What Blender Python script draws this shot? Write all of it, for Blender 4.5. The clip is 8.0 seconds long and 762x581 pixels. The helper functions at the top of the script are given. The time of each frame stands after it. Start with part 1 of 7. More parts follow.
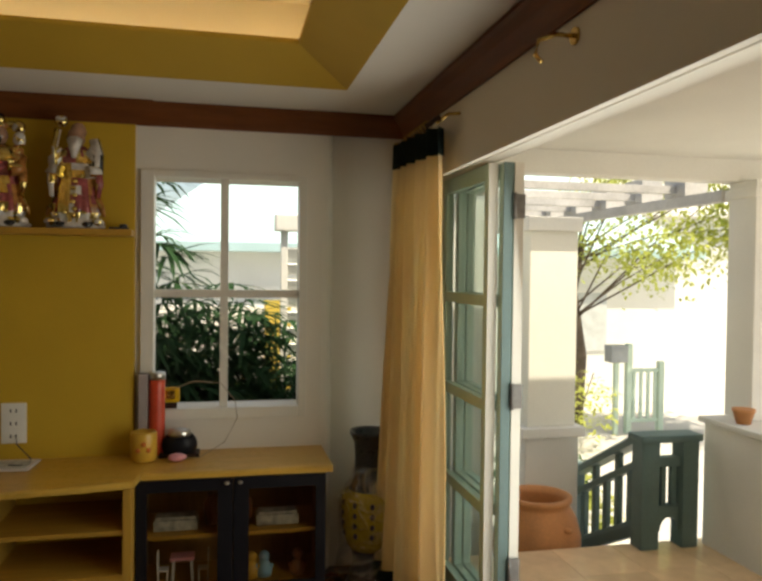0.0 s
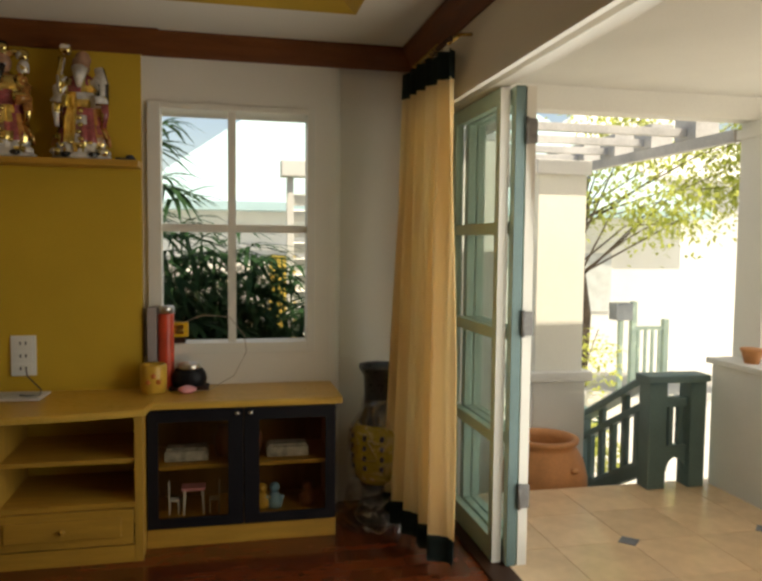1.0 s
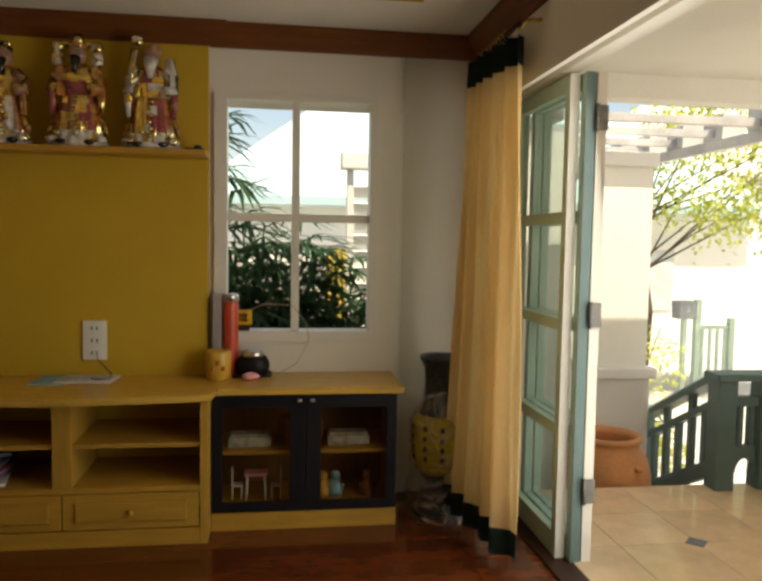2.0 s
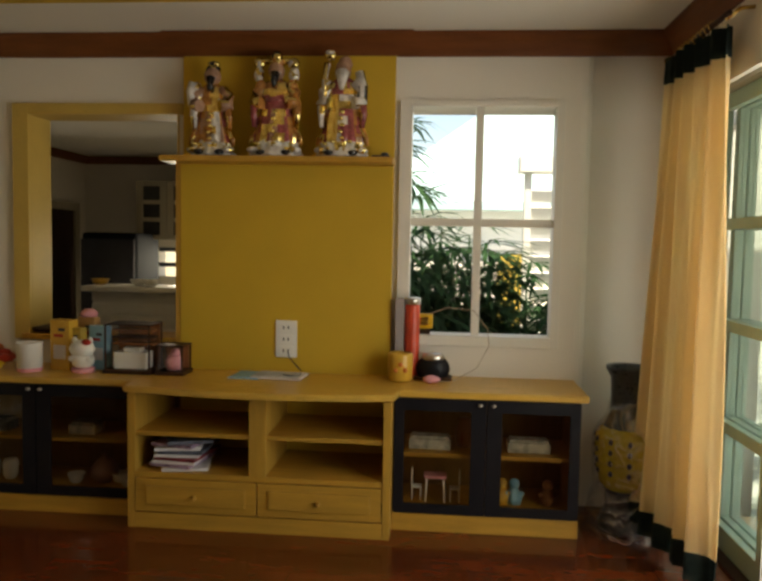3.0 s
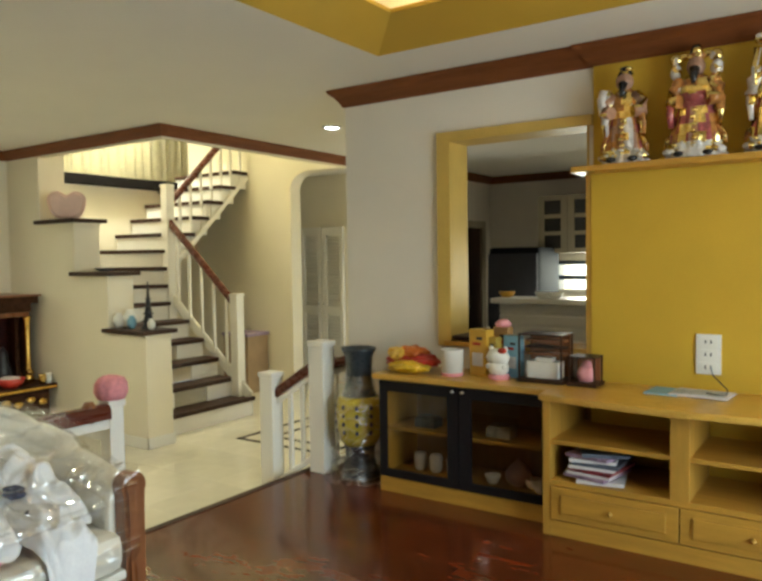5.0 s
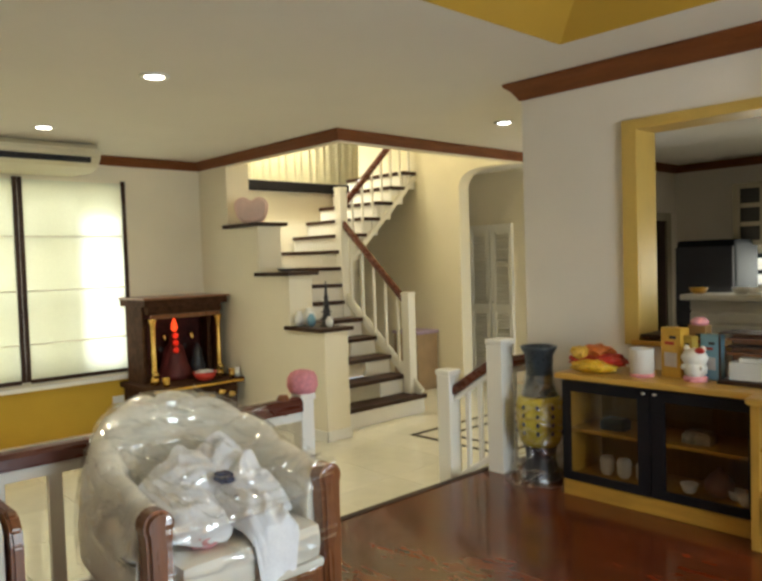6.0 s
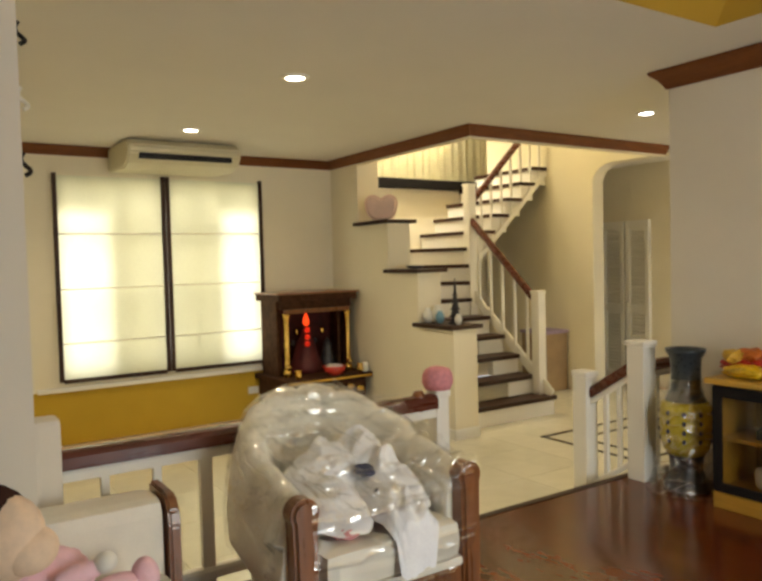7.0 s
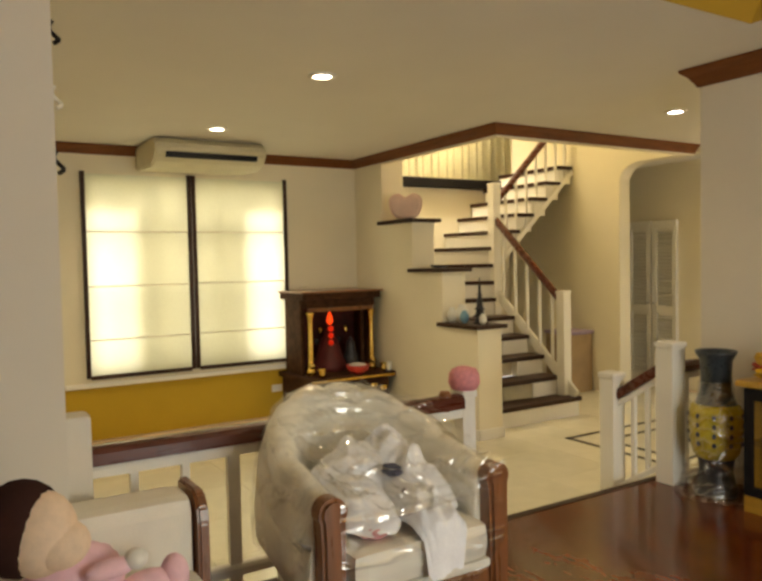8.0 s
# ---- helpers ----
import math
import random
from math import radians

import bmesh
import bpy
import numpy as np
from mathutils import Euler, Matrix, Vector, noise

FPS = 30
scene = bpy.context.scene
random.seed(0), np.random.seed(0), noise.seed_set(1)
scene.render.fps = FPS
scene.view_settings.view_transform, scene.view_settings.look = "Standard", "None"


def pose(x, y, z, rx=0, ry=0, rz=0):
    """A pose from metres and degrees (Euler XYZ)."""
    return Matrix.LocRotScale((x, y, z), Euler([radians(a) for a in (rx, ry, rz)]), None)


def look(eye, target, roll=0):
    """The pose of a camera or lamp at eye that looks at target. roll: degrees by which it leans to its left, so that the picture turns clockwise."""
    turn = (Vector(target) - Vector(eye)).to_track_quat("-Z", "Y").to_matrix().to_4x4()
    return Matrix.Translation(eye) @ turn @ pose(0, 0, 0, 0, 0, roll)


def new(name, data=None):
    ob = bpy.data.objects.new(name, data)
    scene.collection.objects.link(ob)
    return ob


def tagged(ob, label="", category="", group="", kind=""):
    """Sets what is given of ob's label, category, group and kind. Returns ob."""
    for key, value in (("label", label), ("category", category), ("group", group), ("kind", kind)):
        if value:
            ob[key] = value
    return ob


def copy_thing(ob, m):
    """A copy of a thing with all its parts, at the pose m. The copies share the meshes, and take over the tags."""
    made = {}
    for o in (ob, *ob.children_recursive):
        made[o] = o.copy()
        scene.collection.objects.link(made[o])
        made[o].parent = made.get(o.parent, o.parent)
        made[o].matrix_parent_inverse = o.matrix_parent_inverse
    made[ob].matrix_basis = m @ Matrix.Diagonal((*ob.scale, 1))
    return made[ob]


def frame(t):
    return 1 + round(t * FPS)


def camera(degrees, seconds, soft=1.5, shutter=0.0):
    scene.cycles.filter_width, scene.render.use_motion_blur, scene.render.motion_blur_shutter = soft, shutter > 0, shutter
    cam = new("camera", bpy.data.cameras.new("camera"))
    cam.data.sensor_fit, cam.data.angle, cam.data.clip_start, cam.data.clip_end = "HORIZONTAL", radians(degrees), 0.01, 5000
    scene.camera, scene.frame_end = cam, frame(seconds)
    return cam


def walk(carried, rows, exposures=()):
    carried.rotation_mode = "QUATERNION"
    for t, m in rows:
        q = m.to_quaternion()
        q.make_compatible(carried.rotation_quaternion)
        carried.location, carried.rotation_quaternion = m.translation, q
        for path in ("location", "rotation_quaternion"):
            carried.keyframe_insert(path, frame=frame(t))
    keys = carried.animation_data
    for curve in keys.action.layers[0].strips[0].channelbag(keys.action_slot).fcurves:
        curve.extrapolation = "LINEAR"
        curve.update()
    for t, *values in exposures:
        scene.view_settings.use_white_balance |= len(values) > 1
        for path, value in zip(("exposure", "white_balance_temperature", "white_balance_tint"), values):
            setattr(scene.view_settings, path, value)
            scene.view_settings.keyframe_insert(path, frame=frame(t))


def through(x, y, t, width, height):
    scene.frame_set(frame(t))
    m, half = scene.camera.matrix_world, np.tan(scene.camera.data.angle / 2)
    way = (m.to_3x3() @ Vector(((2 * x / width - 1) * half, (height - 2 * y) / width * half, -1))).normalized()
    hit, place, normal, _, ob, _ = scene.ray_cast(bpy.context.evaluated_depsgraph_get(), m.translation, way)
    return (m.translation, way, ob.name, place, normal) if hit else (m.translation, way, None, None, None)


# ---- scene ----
EXPOSURES = [(0.0, 0.45, 7800, 8), (1.2, 0.45, 7900, 9), (2.5, 0.8, 8100, 10), (3.0, 1.0, 7900, 8), (3.5, 1.28, 6900, 4), (4.5, 1.95, 6300, -1), (5.0, 2.1, 6300, -1), (6.5, 2.0, 6500, 8), (7.0, 1.9, 7400, 9), (8.0, 1.8, 8300, 10)]
P_DOOR, P_WIN, P_BLIND, P_KIT, P_STAIR, P_SCOVE, P_DOWN, P_COVE = 17.0, 0.6, 24.0, 3.0, 13.0, 12.0, 9.0, 5.5
cam = camera(55.8, 8.0, soft=3.0)
PATH = [
    (0, (0.257, 0.146, 1.572), (0.686, 2.099, 1.524), 0.7),
    (0.5, (0.228, 0.155, 1.452), (0.65, 2.108, 1.358), 0.1),
    (1, (0.227, 0.166, 1.384), (0.651, 2.116, 1.257), 0.6),
    (2.5, (0.137, 0.187, 1.346), (0.234, 2.18, 1.21), 1.1),
    (3, (0.086, 0.186, 1.343), (-0.08, 2.174, 1.213), 1.1),
    (3.5, (0.044, 0.18, 1.324), (-0.391, 2.13, 1.224), 0.4),
    (4, (0.004, 0.174, 1.319), (-0.663, 2.057, 1.227), 0.3),
    (4.5, (-0.028, 0.168, 1.321), (-0.946, 1.942, 1.223), -0.1),
    (5, (-0.064, 0.153, 1.32), (-1.193, 1.802, 1.23), -0.8),
    (6.5, (-0.202, 0.079, 1.308), (-1.785, 1.298, 1.227), -1.8),
    (7, (-0.228, 0.058, 1.306), (-1.898, 1.157, 1.227), -1.5),
    (7.5, (-0.243, 0.036, 1.304), (-1.955, 1.066, 1.222), -1.4),
    (8, (-0.251, 0.041, 1.306), (-1.952, 1.09, 1.226), -1.2),
]
walk(cam, [(t, look(eye, target, roll)) for t, eye, target, roll in PATH], exposures=EXPOSURES)

# ---- world, sun, lamps ----
world = bpy.data.worlds.new("sky")
scene.world = world
world.use_nodes = True
wn = world.node_tree.nodes
sky = wn.new("ShaderNodeTexSky")
sky.sky_type, sky.sun_disc = "NISHITA", False
sky.sun_elevation, sky.sun_rotation = radians(60), radians(135)
sky.air_density, sky.dust_density = 1.0, 2.0
wn["Background"].inputs["Strength"].default_value = 0.15
world.node_tree.links.new(sky.outputs[0], wn["Background"].inputs[0])

sun = new("sun", bpy.data.lights.new("sun", "SUN"))
sun.data.energy, sun.data.angle, sun.data.color = 5.0, radians(0.5), (1.0, 0.95, 0.86)
sun.matrix_world = look((4.0, -4.0, 10.0), (0.0, 0.0, 0.0))


def area(name, eye, target, w, h, power, color):
    ob = new(name, bpy.data.lights.new(name, "AREA"))
    ob.data.shape, ob.data.size, ob.data.size_y, ob.data.energy, ob.data.color = "RECTANGLE", w, h, power, color
    ob.matrix_world = look(eye, target)
    return ob


def spot(name, x, y, z, power, color, angle=120):
    ob = new(name, bpy.data.lights.new(name, "SPOT"))
    ob.data.energy, ob.data.color, ob.data.spot_size, ob.data.spot_blend, ob.data.shadow_soft_size = power, color, radians(angle), 0.6, 0.05
    ob.matrix_world = look((x, y, z), (x, y, z - 1.0001))
    return ob


DAY = (0.82, 0.92, 1.0)
# the sky's light in the door's opening and in the two windows
area("door_daylight", (1.56, 2.10, 1.05), (-1.0, 2.1, 0.7), 1.7, 1.8, P_DOOR, DAY)
area("door_leaf_daylight", (1.56, 3.28, 1.05), (0.0, 3.1, 1.0), 0.5, 1.8, 0.04 * P_DOOR, DAY)
area("garden_window_daylight", (0.26, 4.05, 1.45), (0.0, 0.0, 0.6), 0.68, 1.1, P_WIN, DAY)
area("hall_window_daylight", (-7.75, 2.1, 1.3), (0.0, 2.1, 1.1), 2.4, 2.0, P_BLIND, (1.0, 0.97, 0.86))
area("kitchen_window_daylight", (-1.88, 5.72, 1.16), (-1.5, 4.0, 0.9), 0.3, 0.25, P_KIT, (1.0, 0.97, 0.84))
# stair window and its warm lamps, and the ceiling's downlights
area("stair_lamp_light", (-6.4, 5.15, 4.4), (-6.4, 5.15, 0.0), 0.6, 0.6, P_STAIR, (1.0, 0.88, 0.56))
area("stair_cove_light", (-7.1, 4.95, 2.98), (-7.36, 4.95, 2.5), 1.5, 0.08, P_SCOVE, (1.0, 0.96, 0.82))
# the two at y -0.9 are unseen, added to carry the row on
DOWNLIGHTS = [(-3.996, 1.982), (-5.814, 1.978), (-3.709, 4.804), (-3.9, -0.9), (-5.8, -0.9)]
for lx, ly in DOWNLIGHTS:
    spot("downlight_glow", lx, ly, 2.36, P_DOWN, (1.0, 0.88, 0.66), 150)

# ---- materials ----


def mat(name, color, rough=0.5, metal=0.0, var=0.12, scale=6.0, fine=60.0, bump=0.15, spec=0.5, stretch=None, coat=0.0, tint=None, random_piece=0.0):
    """A procedural surface: colour varied at two scales, grain and fine relief."""
    m = bpy.data.materials.new(name)
    m.use_nodes = True
    nt = m.node_tree
    b = nt.nodes["Principled BSDF"]
    co = nt.nodes.new("ShaderNodeTexCoord")
    mp = nt.nodes.new("ShaderNodeMapping")
    nt.links.new(co.outputs["Object"], mp.inputs[0])
    if stretch:
        mp.inputs["Scale"].default_value = stretch
    big, small = nt.nodes.new("ShaderNodeTexNoise"), nt.nodes.new("ShaderNodeTexNoise")
    for n, s in ((big, scale), (small, fine)):
        n.inputs["Scale"].default_value, n.inputs["Detail"].default_value = s, 4.0
        nt.links.new(mp.outputs[0], n.inputs["Vector"])
    mix = nt.nodes.new("ShaderNodeMix")
    mix.data_type = "FLOAT"
    mix.inputs[0].default_value = 0.35
    nt.links.new(big.outputs[0], mix.inputs[2])
    nt.links.new(small.outputs[0], mix.inputs[3])
    ramp = nt.nodes.new("ShaderNodeValToRGB")
    lo = [max(0.0, c * (1 - 1.6 * var)) for c in color]
    hi = [min(1.0, c * (1 + 1.6 * var)) for c in (tint or color)]
    ramp.color_ramp.elements[0].position, ramp.color_ramp.elements[1].position = 0.25, 0.75
    ramp.color_ramp.elements[0].color, ramp.color_ramp.elements[1].color = (*lo, 1), (*hi, 1)
    nt.links.new(mix.outputs[0], ramp.inputs[0])
    out = ramp.outputs[0]
    if random_piece:
        info, mul, hsv = nt.nodes.new("ShaderNodeObjectInfo"), nt.nodes.new("ShaderNodeMapRange"), nt.nodes.new("ShaderNodeHueSaturation")
        mul.inputs[3].default_value, mul.inputs[4].default_value = 1 - random_piece, 1 + random_piece
        nt.links.new(info.outputs["Random"], mul.inputs[0])
        nt.links.new(mul.outputs[0], hsv.inputs["Value"])
        nt.links.new(out, hsv.inputs["Color"])
        out = hsv.outputs[0]
    nt.links.new(out, b.inputs["Base Color"])
    rr = nt.nodes.new("ShaderNodeMapRange")
    rr.inputs[3].default_value, rr.inputs[4].default_value = max(0.02, rough - 0.1), min(1.0, rough + 0.1)
    nt.links.new(small.outputs[0], rr.inputs[0])
    nt.links.new(rr.outputs[0], b.inputs["Roughness"])
    b.inputs["Metallic"].default_value = metal
    b.inputs["Specular IOR Level"].default_value = spec
    b.inputs["Coat Weight"].default_value = coat
    if bump:
        bp = nt.nodes.new("ShaderNodeBump")
        bp.inputs["Strength"].default_value, bp.inputs["Distance"].default_value = bump, 0.004
        nt.links.new(small.outputs[0], bp.inputs["Height"])
        nt.links.new(bp.outputs[0], b.inputs["Normal"])
    return m


def glass(name, color=(1, 1, 1), rough=0.0, gloss=0.7, least=0.03):
    """Thin clear glass: mostly open, with a mirror's share that grows at a slant."""
    m = bpy.data.materials.new(name)
    m.use_nodes = True
    nt = m.node_tree
    nt.nodes.remove(nt.nodes["Principled BSDF"])
    tr, gl, mx, lw = (nt.nodes.new(k) for k in ("ShaderNodeBsdfTransparent", "ShaderNodeBsdfGlossy", "ShaderNodeMixShader", "ShaderNodeLayerWeight"))
    lw.inputs[0].default_value = 0.5
    pw, ml = nt.nodes.new("ShaderNodeMath"), nt.nodes.new("ShaderNodeMath")
    pw.operation, ml.operation = "POWER", "MULTIPLY_ADD"
    pw.inputs[1].default_value, ml.inputs[1].default_value, ml.inputs[2].default_value = 4.0, gloss, least
    tr.inputs[0].default_value = (*color, 1)
    gl.inputs["Roughness"].default_value = rough
    nt.links.new(lw.outputs["Facing"], pw.inputs[0])
    nt.links.new(pw.outputs[0], ml.inputs[0])
    nt.links.new(ml.outputs[0], mx.inputs[0])
    nt.links.new(tr.outputs[0], mx.inputs[1])
    nt.links.new(gl.outputs[0], mx.inputs[2])
    nt.links.new(mx.outputs[0], nt.nodes["Material Output"].inputs[0])
    return m


def glow(name, color, strength):
    m = bpy.data.materials.new(name)
    m.use_nodes = True
    b = m.node_tree.nodes["Principled BSDF"]
    b.inputs["Base Color"].default_value = (*color, 1)
    b.inputs["Emission Color"].default_value = (*color, 1)
    b.inputs["Emission Strength"].default_value = strength
    return m


def cloth(name, color, through=0.5, var=0.06, scale=20.0, stretch=None):
    """A woven stuff that lets part of the light through."""
    m = mat(name, color, 0.9, var=var, scale=scale, fine=400.0, bump=0.2, spec=0.1, stretch=stretch)
    nt = m.node_tree
    b = nt.nodes["Principled BSDF"]
    tl, mx = nt.nodes.new("ShaderNodeBsdfTranslucent"), nt.nodes.new("ShaderNodeMixShader")
    src = b.inputs["Base Color"].links[0].from_socket
    nt.links.new(src, tl.inputs[0])
    mx.inputs[0].default_value = through
    nt.links.new(b.outputs[0], mx.inputs[1])
    nt.links.new(tl.outputs[0], mx.inputs[2])
    nt.links.new(mx.outputs[0], nt.nodes["Material Output"].inputs[0])
    return m


def plank_floor(name):
    """Dark red-brown polished strip parquet."""
    m = mat(name, (0.115, 0.026, 0.008), 0.18, var=0.32, scale=2.5, fine=14.0, bump=0.012, stretch=(1, 2.5, 1), coat=0.15)
    nt = m.node_tree
    b = nt.nodes["Principled BSDF"]
    co, br, mx = nt.nodes.new("ShaderNodeTexCoord"), nt.nodes.new("ShaderNodeTexBrick"), nt.nodes.new("ShaderNodeMix")
    nt.links.new(co.outputs["Object"], br.inputs[0])
    br.inputs["Scale"].default_value = 1.0
    br.inputs["Brick Width"].default_value, br.inputs["Row Height"].default_value, br.inputs["Mortar Size"].default_value = 0.50, 0.10, 0.0015
    br.inputs["Color1"].default_value, br.inputs["Color2"].default_value, br.inputs["Mortar"].default_value = (0.80, 0.77, 0.75, 1), (1.22, 1.18, 1.15, 1), (0.45, 0.4, 0.4, 1)
    mx.data_type, mx.blend_type = "RGBA", "MULTIPLY"
    mx.inputs[0].default_value = 1.0
    src = b.inputs["Base Color"].links[0].from_socket
    nt.links.new(src, mx.inputs[6])
    nt.links.new(br.outputs[0], mx.inputs[7])
    nt.links.new(mx.outputs[2], b.inputs["Base Color"])
    return m


WALL = mat("cream_wall_paint", (0.755, 0.70, 0.615), 0.75, var=0.03, scale=2.0, fine=180, bump=0.06, spec=0.2)
HALLWALL = mat("warm_cream_wall_paint", (0.83, 0.76, 0.60), 0.7, var=0.03, scale=2.0, fine=180, bump=0.06, spec=0.2)
CEIL = mat("white_ceiling_paint", (0.74, 0.70, 0.63), 0.8, var=0.025, scale=1.5, fine=150, bump=0.04, spec=0.15)
YELLOW = mat("mustard_yellow_paint", (0.555, 0.352, 0.038), 0.6, var=0.05, scale=3.0, fine=120, bump=0.06, spec=0.25)
TRAYYEL = mat("golden_yellow_ceiling_paint", (0.48, 0.30, 0.04), 0.6, var=0.05, scale=3.0, fine=120, bump=0.05, spec=0.25)
OAK = mat("honey_oak_veneer", (0.46, 0.245, 0.036), 0.42, var=0.16, scale=4.0, fine=50, bump=0.06, stretch=(1, 9, 9))
OAKV = mat("honey_oak_upright_veneer", (0.44, 0.24, 0.038), 0.42, var=0.16, scale=4.0, fine=50, bump=0.06, stretch=(9, 9, 1))
CROWN = mat("red_brown_stained_moulding", (0.16, 0.05, 0.014), 0.5, var=0.2, scale=4.0, fine=30, bump=0.03, spec=0.25, stretch=(1, 1, 8))
DARKW = mat("dark_brown_stained_wood", (0.040, 0.017, 0.009), 0.5, var=0.25, scale=5.0, fine=40, bump=0.03, spec=0.25)
RAILW = mat("polished_mahogany_rail", (0.095, 0.020, 0.010), 0.28, var=0.25, scale=3.0, fine=10, bump=0.0, coat=0.1, stretch=(4, 0.5, 4))
CHAIRW = mat("lacquered_brown_armrest_wood", (0.22, 0.08, 0.028), 0.3, var=0.25, scale=3.0, fine=12, bump=0.0, coat=0.25, stretch=(5, 5, 0.6))
BLACKW = mat("black_lacquered_frame", (0.010, 0.009, 0.011), 0.45, var=0.2, scale=8, fine=90, bump=0.05, spec=0.2)
WHITEP = mat("white_gloss_woodwork", (0.84, 0.81, 0.74), 0.45, var=0.03, scale=3, fine=120, bump=0.05)
WINP = mat("white_window_paint", (0.72, 0.68, 0.60), 0.5, var=0.03, scale=4, fine=120, bump=0.05)
GREENP = mat("pale_green_door_paint", (0.47, 0.60, 0.50), 0.45, var=0.08, scale=4, fine=100, bump=0.05)
GREYGREEN = mat("dark_grey_green_paint", (0.11, 0.175, 0.168), 0.5, var=0.15, scale=4, fine=90, bump=0.12)
MARBLE = mat("cream_marble", (0.72, 0.68, 0.54), 0.16, var=0.07, scale=1.6, fine=9, bump=0.0, coat=0.2, random_piece=0.03)
INLAY = mat("dark_marble_inlay", (0.05, 0.035, 0.025), 0.2, var=0.2, scale=6, fine=40, bump=0.0)
TERRA = mat("peach_terrace_tile", (0.90, 0.62, 0.38), 0.14, var=0.10, scale=3, fine=12, bump=0.02, random_piece=0.05)
JOINT = mat("pale_tile_joint", (0.78, 0.60, 0.42), 0.8, var=0.1, scale=8, fine=90, bump=0.2)
FLOORW = plank_floor("red_brown_parquet")
OUTWALL = mat("white_outdoor_render", (0.80, 0.79, 0.74), 0.8, var=0.05, scale=1.5, fine=90, bump=0.15, spec=0.2)
OUTYEL = mat("pale_yellow_outdoor_render", (0.83, 0.82, 0.74), 0.8, var=0.05, scale=1.5, fine=90, bump=0.15, spec=0.2)
CLEAR = glass("clear_glass", gloss=0.5, least=0.02)
CABGLASS = glass("smoky_cabinet_glass", (0.84, 0.81, 0.75), gloss=0.5, least=0.03)
DOORGLASS = glass("thin_door_glass", (0.96, 0.99, 0.98), gloss=0.4, least=0.03)
STEEL = mat("brushed_steel", (0.6, 0.58, 0.54), 0.3, 1.0, var=0.08, scale=20, fine=200, bump=0.03)
BRASS = mat("polished_brass", (0.7, 0.48, 0.16), 0.25, 1.0, var=0.1, scale=20, fine=200, bump=0.03)
LAMPGLOW = glow("lit_lamp_glass", (1.0, 0.94, 0.86), 6.0)
COVEGLOW = glow("lit_warm_tube", (1.0, 0.78, 0.42), P_COVE)

# ---- building helpers ----


def box(bm, x0, y0, z0, x1, y1, z1, bevel=0.0, rot=None):
    """A box, with rounded edges where bevel is given, turned by rot about its own middle."""
    r = bmesh.ops.create_cube(bm, size=1.0)
    vs = r["verts"]
    c = Vector(((x0 + x1) / 2, (y0 + y1) / 2, (z0 + z1) / 2))
    for v in vs:
        v.co = Vector((v.co.x * (x1 - x0), v.co.y * (y1 - y0), v.co.z * (z1 - z0)))
        if rot is not None:
            v.co = rot @ v.co
        v.co += c
    if bevel:
        es = list({e for v in vs for e in v.link_edges})
        bmesh.ops.bevel(bm, geom=es, offset=bevel, segments=2, profile=0.7, affect="EDGES")
    return bm


def lathe(bm, prof, x=0, y=0, seg=28, sx=1.0, sy=1.0, cap=True):
    """A turned body from (radius, height) pairs."""
    rings = []
    for r, z in prof:
        rings.append([bm.verts.new((x + sx * r * math.cos(2 * math.pi * i / seg), y + sy * r * math.sin(2 * math.pi * i / seg), z)) for i in range(seg)])
    for a, b in zip(rings, rings[1:]):
        for i in range(seg):
            f = bm.faces.new((a[i], a[(i + 1) % seg], b[(i + 1) % seg], b[i]))
            f.smooth = True
    if cap:
        bm.faces.new(list(reversed(rings[0])))
        bm.faces.new(rings[-1])
    return bm


def tube(bm, pts, r, seg=8, taper=None):
    """A round bar along points."""
    pts = [Vector(p) for p in pts]
    rings = []
    for i, p in enumerate(pts):
        d = (pts[min(i + 1, len(pts) - 1)] - pts[max(i - 1, 0)]).normalized()
        u = d.cross(Vector((0, 0, 1)) if abs(d.z) < 0.9 else Vector((1, 0, 0))).normalized()
        w = d.cross(u)
        k = r if taper is None else r + (taper - r) * i / (len(pts) - 1)
        rings.append([bm.verts.new(p + k * (math.cos(2 * math.pi * j / seg) * u + math.sin(2 * math.pi * j / seg) * w)) for j in range(seg)])
    for a, b in zip(rings, rings[1:]):
        for j in range(seg):
            f = bm.faces.new((a[j], b[j], b[(j + 1) % seg], a[(j + 1) % seg]))
            f.smooth = True
    bm.faces.new(rings[0])
    bm.faces.new(list(reversed(rings[-1])))
    return bm


def prism(bm, poly, axis, a, b):
    """A flat outline pushed along an axis from a to b. The outline's pairs are the other two axes in order."""
    def at(p, w):
        return {"x": (w, p[0], p[1]), "y": (p[0], w, p[1]), "z": (p[0], p[1], w)}[axis]
    lo, hi = [bm.verts.new(at(p, a)) for p in poly], [bm.verts.new(at(p, b)) for p in poly]
    n = len(poly)
    for i in range(n):
        bm.faces.new((lo[i], lo[(i + 1) % n], hi[(i + 1) % n], hi[i]))
    bm.faces.new(list(reversed(lo)))
    bm.faces.new(hi)
    bmesh.ops.recalc_face_normals(bm, faces=bm.faces[:])
    return bm


def ball(bm, x, y, z, rx, ry=None, rz=None, sub=2, rough=0.0):
    r = bmesh.ops.create_icosphere(bm, subdivisions=sub, radius=1.0)
    for v in r["verts"]:
        k = 1 + rough * noise.noise(v.co * 2.3 + Vector((x * 7, y * 7, z * 7)))
        v.co = Vector((x + v.co.x * rx * k, y + v.co.y * (ry or rx) * k, z + v.co.z * (rz or rx) * k))
        for f in v.link_faces:
            f.smooth = True
    return bm


